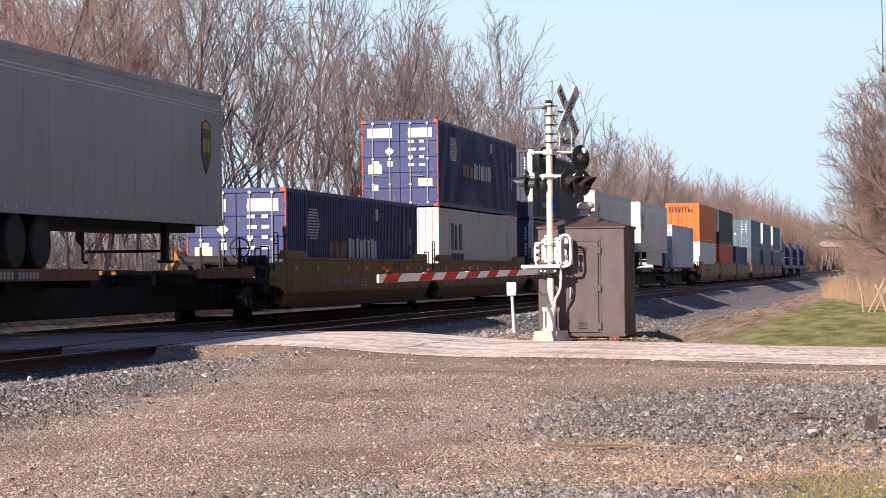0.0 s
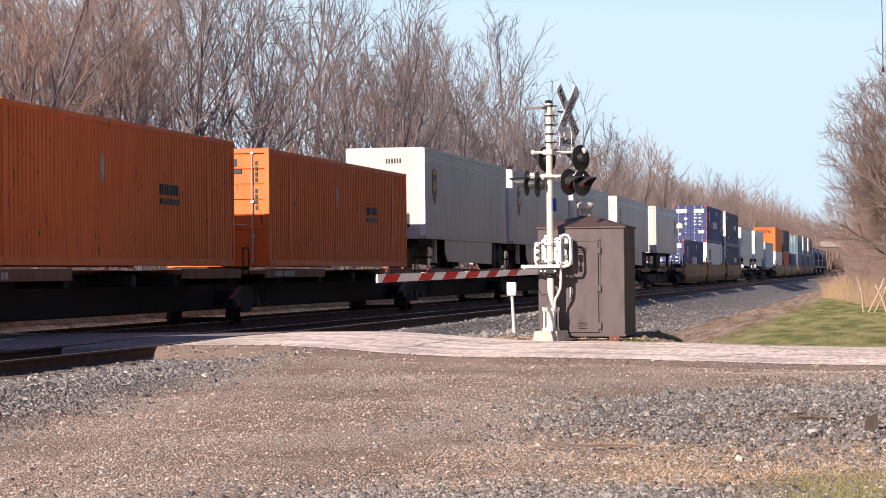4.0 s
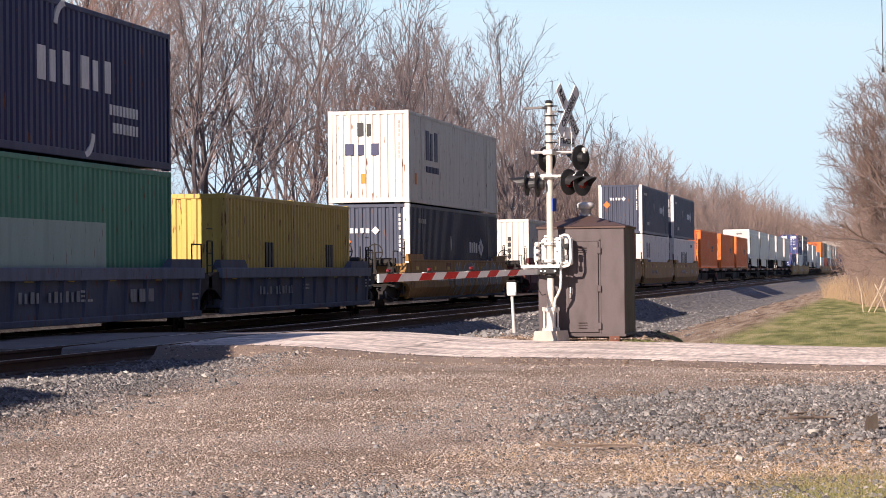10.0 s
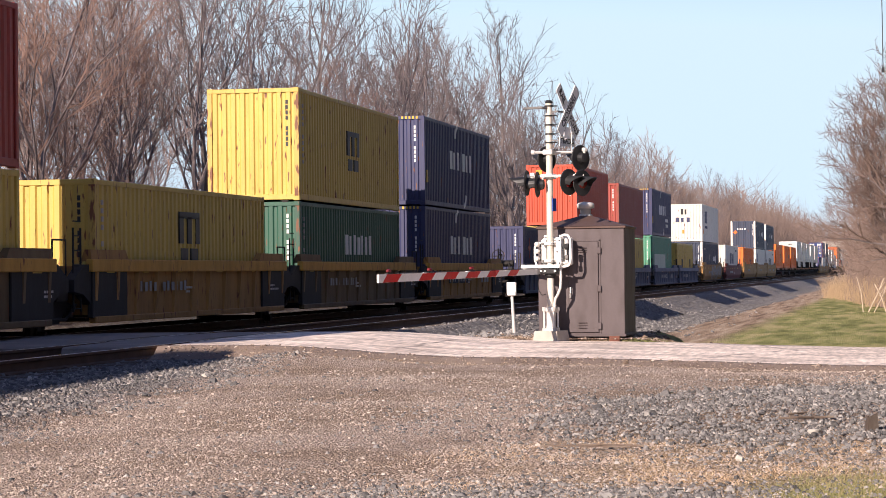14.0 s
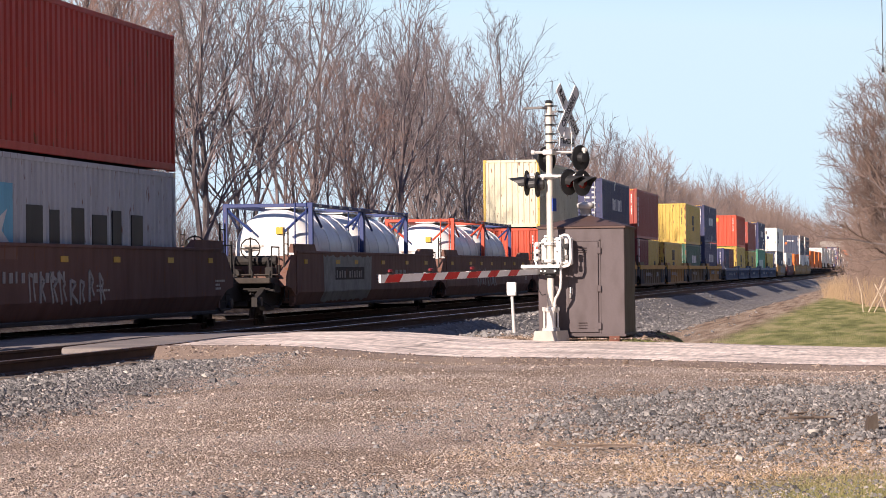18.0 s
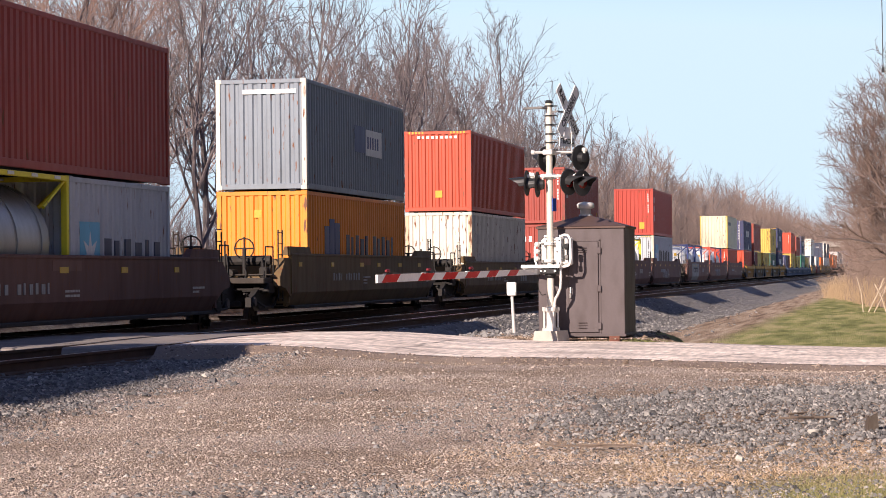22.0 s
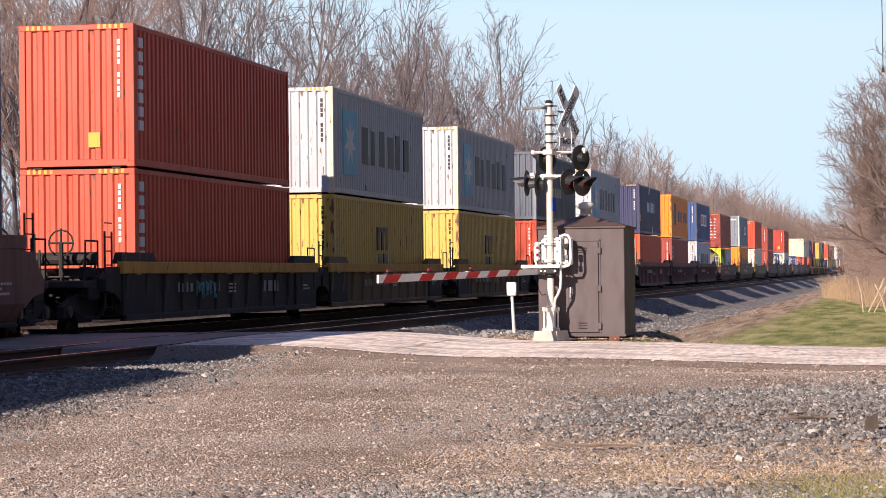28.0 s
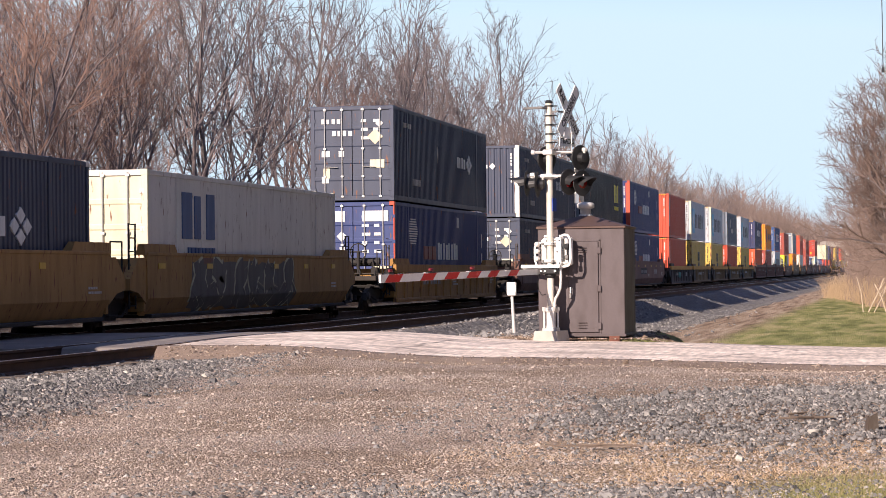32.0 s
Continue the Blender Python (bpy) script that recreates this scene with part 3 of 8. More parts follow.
def road_shoulder():
    """Brown trodden dirt that ramps from the apron onto the road's edge."""
    f = Form()
    n = 150
    for i in range(n + 1):
        x = -11.22 + 14.3 * i / n
        a = ROAD_Y0 + 0.22 * (noise.noise(Vector((x * 0.9, 0, 7))) + 0.5 * noise.noise(Vector((x * 3.1, 0, 9))))
        rag = 0.25 * noise.noise(Vector((x * 1.7, 4, 1))) + 0.12 * noise.noise(Vector((x * 6.0, 4, 1)))
        z = road_z(x)
        wide = 0.75 + 0.2 * noise.noise(Vector((x * 0.6, 2, 2)))
        y0 = a - wide
        f.v += [(x, y0, ground_z(x, y0) - 0.04), (x, a - 0.25, max(ground_z(x, a - 0.25) + 0.015, z - 0.11)), (x, a - 0.06, z + 0.006), (x, a + 0.30 + 0.7 * rag, z + 0.016), (x, a + 0.36 + 0.7 * rag, z - 0.03)]
    for i in range(n):
        for k in range(4):
            b = i * 5 + k
            f.f.append((b, b + 5, b + 6, b + 1))
    ob = part("road_shoulder", f, SHOULDER, None, smooth=True)
    tagged(ob, "brown trodden dirt along the road's edge", "road shoulder", kind="structure")


stones("gravel_stones", "small brown gravel strewn over the road's edge", 3000, (-11.0, 1.5, 33.7, 35.1), 0.012, DEBRIS, 27, lambda x, y: 1.0 - 0.8 * smoothstep(34.3, 35.0, y), shape="chip",
       level=lambda x, y: max(ground_z(x, y), road_z(x) - 0.12 + 0.13 * smoothstep(33.8, 34.6, y)))
SHOULDER = paint("trodden_dirt", (0.22, 0.165, 0.13, 1), 0.95, 0, 0.5, (0.34, 0.27, 0.215, 1), 1.6, 0.6, 45, 1.0, 0.3)
road_shoulder()


def grass(name, label, count, area, height, width, material, seed, keep, lean=0.6, level=ground_level):
    """Loose blades, each a thin three-sided spike."""
    rng = random.Random(seed)
    v, f = [], []
    made, tries = 0, 0
    while made < count and tries < count * 12:
        tries += 1
        x, y = rng.uniform(area[0], area[1]), rng.uniform(area[2], area[3])
        if rng.random() > keep(x, y):
            continue
        z = level(x, y) - 0.01
        h = height * rng.uniform(0.4, 1.2)
        t = rng.uniform(0, 6.28)
        dx, dy = math.cos(t) * h * rng.uniform(0.1, lean), math.sin(t) * h * rng.uniform(0.1, lean)
        w = width * rng.uniform(0.6, 1.3)
        n = len(v)
        v += [(x - w, y, z), (x + w, y - w * 0.4, z), (x, y + w, z), (x + dx, y + dy, z + h)]
        f += [(n, n + 1, n + 3), (n + 1, n + 2, n + 3), (n + 2, n, n + 3)]
        made += 1
    me = bpy.data.meshes.new(name)
    me.from_pydata(v, [], f)
    me.materials.append(material)
    return tagged(new(name, me), label, "grass", kind="stuff")


def keep_straw(x, y):
    if not in_view(x, y):
        return 0
    k = noise.noise(Vector((x * 0.9, y * 0.9, 21))) + 0.35 * noise.noise(Vector((x * 3, y * 3, 5)))
    zone = smoothstep(-4.6, -1.6, x + 0.08 * (24 - y)) * (1 - 0.8 * smoothstep(21.5, 23.5, y))
    return zone * (0.9 if k > 0.12 else 0.10)


grass("dry_grass", "flattened straw-coloured dead grass between the stones", 11000, (-6.5, 0.4, 15.6, 26.5), 0.035, 0.0045, STRAW, 31, keep_straw, 2.6)
grass("short_grass", "sparse green and straw grass at the apron's corner", 6000, (-2.4, 0.4, 15.6, 20.5), 0.05, 0.004, GREEN, 32,
      lambda x, y: smoothstep(-1.5, -0.6, x + 0.15 * (17.5 - y)) * (1 - smoothstep(18.5, 20.3, y)) if in_view(x, y) else 0, 1.0)
grass("lawn_grass", "short patchy early-spring lawn beyond the road", 5000, (-5.6, 1.5, 46.0, 122.0), 0.02, 0.010, LAWN_GREEN, 33,
      lambda x, y: 1.0 if x > -5.1 + 0.5 * noise.noise(Vector((x, y * 0.4, 3))) else 0.1, 0.8, level=ground_z)
# ---------------------------------------------------------------- crossing equipment


def lettering(name, text, size, material, parent, m, squeeze=1.0):
    """Raised letters as a mesh part."""
    cu = bpy.data.curves.new(name, "FONT")
    cu.body, cu.size, cu.extrude, cu.align_x, cu.align_y = text, size, 0.003, "CENTER", "CENTER"
    cu.offset = size * 0.018
    cu.resolution_u = 2
    tmp = bpy.data.objects.new(name, cu)
    me = bpy.data.meshes.new_from_object(tmp)
    me.transform(Matrix.Diagonal((squeeze, 1, 1, 1)))
    bpy.data.objects.remove(tmp)
    me.materials.clear()
    me.materials.append(material)
    ob = new(name, me)
    ob.parent, ob.matrix_local = parent, m
    return ob


def flasher(parent, x, y, z, turn, lit_side=True):
    """One round warning lamp: black disc, hood, housing and red lens, facing local +X turned about z."""
    m = pose(x, y, z, 0, 0, turn)
    disc = part("background_disc", Form().lathe([(0.02, -0.012), (0.235, -0.012), (0.245, 0.0), (0.235, 0.012), (0.02, 0.012)], (0, 0, 0), "x", 20), BLACK_PAINT, parent, "black round background disc")
    disc.matrix_local = m
    f = Form()
    n = 9
    for i in range(n):
        a = radians(-20 + 220 * i / (n - 1))
        c, s = math.cos(a) * 0.118, math.sin(a) * 0.118
        reach = 0.34 * (0.35 + 0.65 * max(0.0, math.sin(a)))
        f.v += [(0.012, c, s), (0.012 + reach, c * 0.96, s * 0.96 - 0.02), (0.012, c * 1.05, s * 1.05), (0.012 + reach, c * 1.01, s * 1.01 - 0.02)]
    for i in range(n - 1):
        a, b = i * 4, i * 4 + 4
        f.f += [(a, a + 1, b + 1, b), (a + 2, b + 2, b + 3, a + 3), (a + 1, a + 3, b + 3, b + 1)]
    part("hood", f, BLACK_PAINT, disc, "black lamp hood")
    part("housing", Form().lathe([(0.05, -0.13), (0.09, -0.12), (0.105, -0.05), (0.11, -0.01)], (0, 0, 0), "x", 12), BLACK_PAINT, disc)
    part("lens", Form().lathe([(0.105, 0.012), (0.1, 0.03), (0.05, 0.045), (0.005, 0.05)], (0, 0, 0), "x", 16), LENS, disc, "unlit red lens")
    part("bracket", Form().rod((-0.1, 0, 0), (-0.1, 0, 0.16), 0.022).soft(-0.15, -0.06, -0.035, 0.035, 0.12, 0.19, 0.01), ALUMINIUM, disc, "silver bracket")


DULL_STEEL = paint("dull_grey_steel", (0.20, 0.19, 0.18, 1), 0.6, 0.4, 0.4)
SIGN_WHITE = paint("white_sign_sheet", (0.90, 0.90, 0.88, 1), 0.35, 0, 0.1, (0.5, 0.48, 0.44, 1))
SIG = thing("crossing_signal", "silver crossing signal mast with crossbuck, flashing lamps and lowered gate", "crossing signal",
            at=pose(-6.415, 43.35, -0.105, 0, 0, -18))
MAST = paint("weathered_mast", (0.66, 0.62, 0.54, 1), 0.5, 0.2, 0.45, (0.33, 0.24, 0.14, 1), 1.4, 0.05, 22, 2.0)


def build_signal(s):
    part("foundation", Form().add([(-0.27, -0.27, -0.2), (0.27, -0.27, -0.2), (0.27, 0.27, -0.2), (-0.27, 0.27, -0.2), (-0.23, -0.23, 0.08), (0.23, -0.23, 0.08), (0.23, 0.23, 0.08), (-0.23, 0.23, 0.08)], [(4, 5, 6, 7), (0, 1, 5, 4), (1, 2, 6, 5), (2, 3, 7, 6), (3, 0, 4, 7)]), CONCRETE, s, "pale concrete foundation")
    part("mast", Form().rod((0, 0, 0.1), (0, 0, 4.33), 0.064, 0.062, 16), MAST, s, "aluminium-painted round mast with rusty streaks")
    part("mast_cap", Form().lathe([(0.066, 4.31), (0.072, 4.34), (0.05, 4.37)], (0, 0, 0), n=14), BLACK_PAINT, s, "dark mast cap")
    base = part("mast_base", Form().lathe([(0.15, 0.07), (0.15, 0.11), (0.095, 0.14), (0.085, 0.17), (0.085, 0.42), (0.115, 0.44), (0.115, 0.50), (0.066, 0.52)], (0, 0, 0), n=12), ALUMINIUM, s, "cast split base")
    for i in range(4):
        a = radians(45 + 90 * i)
        c, d = math.cos(a), math.sin(a)
        part("bolt", Form().rod((c * 0.135, d * 0.135, 0.07), (c * 0.135, d * 0.135, 0.50), 0.018).rod((c * 0.135, d * 0.135, 0.45), (c * 0.135, d * 0.135, 0.52), 0.036, n=6).rod((c * 0.135, d * 0.135, 0.08), (c * 0.135, d * 0.135, 0.13), 0.036, n=6), ALUMINIUM, base)
    for z in (4.26, 4.08, 3.91, 3.74, 3.58, 3.44, 2.96, 2.93):
        part("band", Form().lathe([(0.066, z - 0.014), (0.078, z - 0.012), (0.078, z + 0.012), (0.066, z + 0.014)], (0, 0, 0), n=14).rod((0.05, -0.02, z), (0.16, 0.03, z), 0.012, n=6), BLACK_PAINT if z < 4.3 and z > 3.4 else ALUMINIUM, s, "clamp band with bolt")
    part("antenna", Form().rod((0.06, 0.06, 4.25), (0.06, 0.06, 4.72), 0.006, n=5), BLACK_PAINT, s)
    part("junction_plate", Form().soft(-0.42, -0.02, -0.22, -0.16, 4.20, 4.245, 0.01).rod((0, 0, 4.22), (-0.05, -0.2, 4.22), 0.025), DULL_STEEL, s, "small grey plate on a bracket")
    # crossbuck
    cb = part("crossbuck", Form().box(0.05, 0.19, -0.012, 0.012, 4.14, 4.17).box(0.17, 0.186, -0.012, 0.46, 4.14, 4.17), DULL_STEEL, s, "white crossbuck sign with black letters")
    cy, cz = 0.40, 4.18
    for k, a in ((0, 48), (1, -48)):
        bl = part("blade", Form().prism([(-0.585, -0.115), (0.585, -0.115), (0.585, 0.115), (-0.585, 0.115)], "z", 0.0, 0.012), SIGN_WHITE, cb, "white blade")
        m = Matrix(((0, 0, 1, 0.206 - 0.016 * k), (1, 0, 0, cy), (0, 1, 0, cz), (0, 0, 0, 1))) @ Matrix.Rotation(radians(a), 4, "Z")
        bl.matrix_local = m
        bord = Form()
        for q in ((-0.575, 0.575, -0.108, -0.102), (-0.575, 0.575, 0.102, 0.108), (-0.575, -0.569, -0.102, 0.102), (0.569, 0.575, -0.102, 0.102)):
            bord.box(q[0], q[1], q[2], q[3], 0.0125, 0.0145)
        part("border", bord, BLACK_PAINT, bl)
        if k == 0:
            lettering("letters", "CROSSING", 0.185, BLACK_PAINT, bl, pose(0, 0, 0.014), 0.9)
        else:
            lettering("letters", "RAIL", 0.185, BLACK_PAINT, bl, pose(-0.35, 0, 0.014), 0.85)
            lettering("letters", "ROAD", 0.185, BLACK_PAINT, bl, pose(0.35, 0, 0.014), 0.8)
    tp = part("track_count_plate", Form().prism([(0.08, 3.52), (0.72, 3.52), (0.72, 3.70), (0.52, 3.70), (0.52, 3.88), (0.28, 3.88), (0.28, 3.70), (0.08, 3.70)], "x", 0.168, 0.18), SIGN_WHITE, s, "white plate below the crossbuck")
    lettering("letters", "TRACKS", 0.135, BLACK_PAINT, tp, Matrix(((0, 0, 1, 0.182), (1, 0, 0, 0.40), (0, 1, 0, 3.61), (0, 0, 0, 1))), 1.1)
    part("count_bracket", Form().rod((0.06, 0.02, 3.62), (0.1, 0.2, 3.62), 0.014).rod((0.1, 0.2, 3.62), (0.22, 0.3, 3.66), 0.012).rod((0.22, 0.5, 3.42), (0.22, 0.5, 3.8), 0.012), ALUMINIUM, s)
    # lamp arms
    for z, a, b in ((3.40, (-0.28, -0.12), (0.42, 0.30)), (2.95, (-0.36, -0.20), (0.72, -0.02))):
        arm = part("lamp_arm", Form().rod((a[0], a[1], z), (b[0], b[1], z), 0.026).soft(-0.1, 0.1, -0.09, 0.09, z - 0.05, z + 0.05, 0.015), ALUMINIUM, s, "silver cross arm")
        part("arm_cap", Form().rod((a[0] - 0.03, a[1] - 0.01, z), (a[0] + 0.03, a[1] + 0.01, z), 0.045), ALUMINIUM, arm)
    flasher(s, 0.48, 0.34, 3.29, 162)
    flasher(s, -0.14, 0.17, 3.28, 162)
    flasher(s, 0.48, -0.16, 2.83, -18)
    flasher(s, 0.70, -0.06, 2.81, -18)
    flasher(s, -0.36, -0.22, 2.83, 195)
    flasher(s, -0.16, -0.18, 2.80, 195)
    part("notice_plate", Form().soft(0.10, 0.115, -0.10, 0.05, 2.30, 2.54, 0.003), BLUE_SIGN, s, "small blue notice plate")
    # gate mechanism
    box = part("mechanism", Form().soft(-0.20, 0.31, 0.07, 0.36, 1.30, 1.82, 0.03), WHITE_PAINT, s, "white gate mechanism housing")
    part("cover", Form().soft(0.085, 0.225, -0.02, 0.08, 1.30, 1.80, 0.015), WHITE_PAINT, box, "white cover plate")
    part("cover", Form().soft(-0.185, -0.085, -0.01, 0.08, 1.34, 1.78, 0.015), WHITE_PAINT, box, "white cover plate")
    part("slot", Form().soft(0.235, 0.262, 0.05, 0.078, 1.36, 1.78, 0.004), BLACK_PAINT, box, "dark slot")
    part("slot", Form().soft(-0.083, -0.068, 0.02, 0.08, 1.34, 1.78, 0.004), BLACK_PAINT, box, "dark slot")
    for dz in (1.42, 1.56, 1.69):
        part("knob", Form().lathe([(0.03, -0.1), (0.045, -0.09), (0.05, -0.05), (0.03, 0.0), (0.025, 0.09)], (-0.245, 0, dz), "y", 12), ALUMINIUM, box, "round silver knob", True)
        # black plate that draws the shadow behind the knob
        part("knob_shadow_plate", Form().soft(-0.225, -0.195, 0.02, 0.08, dz - 0.05, dz + 0.05, 0.006), BLACK_PAINT, box)
    for dz in (1.375, 1.70):
        cl = part("clamp", Form().soft(-0.13, 0.13, -0.09, 0.08, dz - 0.028, dz + 0.028, 0.01), ALUMINIUM, box, "mast clamp")
        for dx in (-0.105, 0.105):
            part("clamp_bolt", Form().rod((dx, -0.08, dz), (dx, -0.135, dz), 0.024, n=6), DULL_STEEL, cl)
    for dx, dz in ((0.11, 1.34), (0.20, 1.34), (0.11, 1.76), (0.20, 1.76), (0.155, 1.55)):
        part("bolt", Form().rod((dx, -0.02, dz), (dx, -0.045, dz), 0.014, n=6), DULL_STEEL, box)
    part("crank", Form().rod((0.31, 0.02, 1.64), (0.38, 0.02, 1.64), 0.06, n=12).soft(0.33, 0.36, 0.0, 0.04, 1.42, 1.66, 0.01), BLACK_PAINT, box, "black crank")
    part("shaft_end", Form().rod((0.31, 0.02, 1.44), (0.37, 0.02, 1.44), 0.05, n=12), DULL_STEEL, box)
    part("top_fitting", Form().soft(-0.16, -0.06, 0.05, 0.2, 1.82, 1.86, 0.01), ALUMINIUM, box, "cable fitting")
    part("top_fitting", Form().rod((0.18, 0.1, 1.82), (0.18, 0.1, 1.86), 0.04, n=8), ALUMINIUM, box, "cable fitting")
    part("support_arm", Form().soft(-0.54, 0.27, -0.17, -0.09, 1.245, 1.31, 0.012), WHITE_PAINT, s, "white support arm")
    part("counterweight_frame", Form().path([(0.20, 0.0, 1.82), (0.28, 0.0, 1.86), (0.37, 0.0, 1.85), (0.41, 0.0, 1.78), (0.42, 0.0, 1.40), (0.38, 0.0, 1.29), (0.24, 0.0, 1.26)], 0.024), WHITE_PAINT, s, "white bent frame")
    part("counterweight_frame", Form().path([(-0.18, 0.03, 1.72), (-0.30, 0.03, 1.70), (-0.335, 0.03, 1.62), (-0.335, 0.03, 1.40), (-0.30, 0.03, 1.30)], 0.022), WHITE_PAINT, s, "white bent frame")
    part("shaft_casting", Form().soft(-0.15, 0.2, -0.14, 0.1, 1.13, 1.245, 0.02).lathe([(0.075, 1.06), (0.1, 1.1), (0.1, 1.14)], (0, 0, 0), n=12), BLACK_PAINT, s, "black shaft casting")
    for dx in (-0.12, -0.04, 0.17):
        part("shaft_bolt", Form().rod((dx, -0.13, 1.19), (dx, -0.165, 1.19), 0.022, n=6), ALUMINIUM, s)
    part("conduit", Form().path([(0.22, -0.02, 1.30), (0.22, -0.02, 0.98), (0.205, -0.02, 0.86), (0.16, -0.02, 0.76), (0.105, -0.02, 0.68), (0.085, -0.02, 0.58), (0.085, -0.02, 0.50)], 0.026, 8), ALUMINIUM, s, "flexible silver conduit")
    part("cable", Form().path([(-0.16, -0.12, 1.14), (-0.2, -0.12, 0.98), (-0.19, -0.12, 0.84), (-0.13, -0.1, 0.74), (-0.06, -0.08, 0.76)], 0.007), BLACK_PAINT, s)


build_signal(SIG)
ARM_HOME = pose(-0.20, -0.24, 1.18, 0, 0, 3.0)


def build_gate_arm(s):
    """The lowered arm: a tapered white beam with red slanted stripes and three lamps."""
    L = 6.28
    arm = part("gate_arm", Form().add(
        [(-0.02, 0.25, -0.05), (0.02, 0.25, -0.05), (0.02, 0.25, 0.05), (-0.02, 0.25, 0.05),
         (-0.02, -L, -0.155), (0.02, -L, -0.155), (0.02, -L, -0.02), (-0.02, -L, -0.02)],
        [(0, 1, 2, 3), (7, 6, 5, 4), (0, 4, 5, 1), (1, 5, 6, 2), (2, 6, 7, 3), (3, 7, 4, 0)]), WHITE_SHEET, s, "white gate arm with red slanted stripes")
    arm.matrix_local = ARM_HOME

    def mid(y):
        t = -y / L
        return (0.0 - 0.0875 * t, 0.05 + 0.0175 * t)
    for y0, w in ((-0.83, 0.38), (-1.71, 0.38), (-2.49, 0.48), (-3.37, 0.48), (-4.29, 0.48), (-5.55, 0.52)):
        c0, h0 = mid(y0)
        c1, h1 = mid(y0 - w)
        sl = 0.16
        for sx in (-1, 1):
            x0, x1 = sx * 0.0205, sx * 0.0235
            pts = [(y0 + sl / 2, c0 + h0), (y0 - sl / 2, c0 - h0), (y0 - w - sl / 2, c1 - h1), (y0 - w + sl / 2, c1 + h1)]
            part("stripe", Form().prism(pts if sx > 0 else pts[::-1], "x", min(x0, x1), max(x0, x1)), RED_SHEET, arm, "red stripe")
    for y, zz in ((-5.9, -0.01), (-4.4, 0.01), (-2.75, 0.03)):
        c, h = mid(y)
        lamp = part("arm_lamp", Form().rod((0, y, c + h - 0.01), (0, y, c + h + 0.03), 0.022, 0.026, 10).soft(-0.03, 0.03, y - 0.09, y + 0.09, c + h - 0.005, c + h + 0.02, 0.006), BLACK_PAINT, arm, "small arm lamp")
        part("lamp_lens", Form().lathe([(0.016, y - 0.06), (0.026, y - 0.05), (0.028, y - 0.015), (0.02, y), (0.028, y + 0.015), (0.026, y + 0.05), (0.016, y + 0.06)], (0, 0, c + h + 0.055), "y", 12), paint("red_plastic", rgb(112, 16, 26), 0.4, 0, 0.2), lamp, "two-sided red lamp")
    part("arm_wire", Form().path([(0.025, 0.0, 0.055), (0.025, -1.9, 0.04), (0.025, -3.7, 0.02), (0.025, -5.7, 0.0)], 0.006, 5), BLACK_PAINT, arm)
    for y in (-0.45, -1.3, -2.9, -4.6):
        c, h = mid(y)
        part("clip", Form().soft(-0.026, 0.026, y - 0.05, y + 0.05, c + h - 0.01, c + h + 0.015, 0.004), WHITE_PAINT, arm)
    return arm


GATE_ARM = build_gate_arm(SIG)


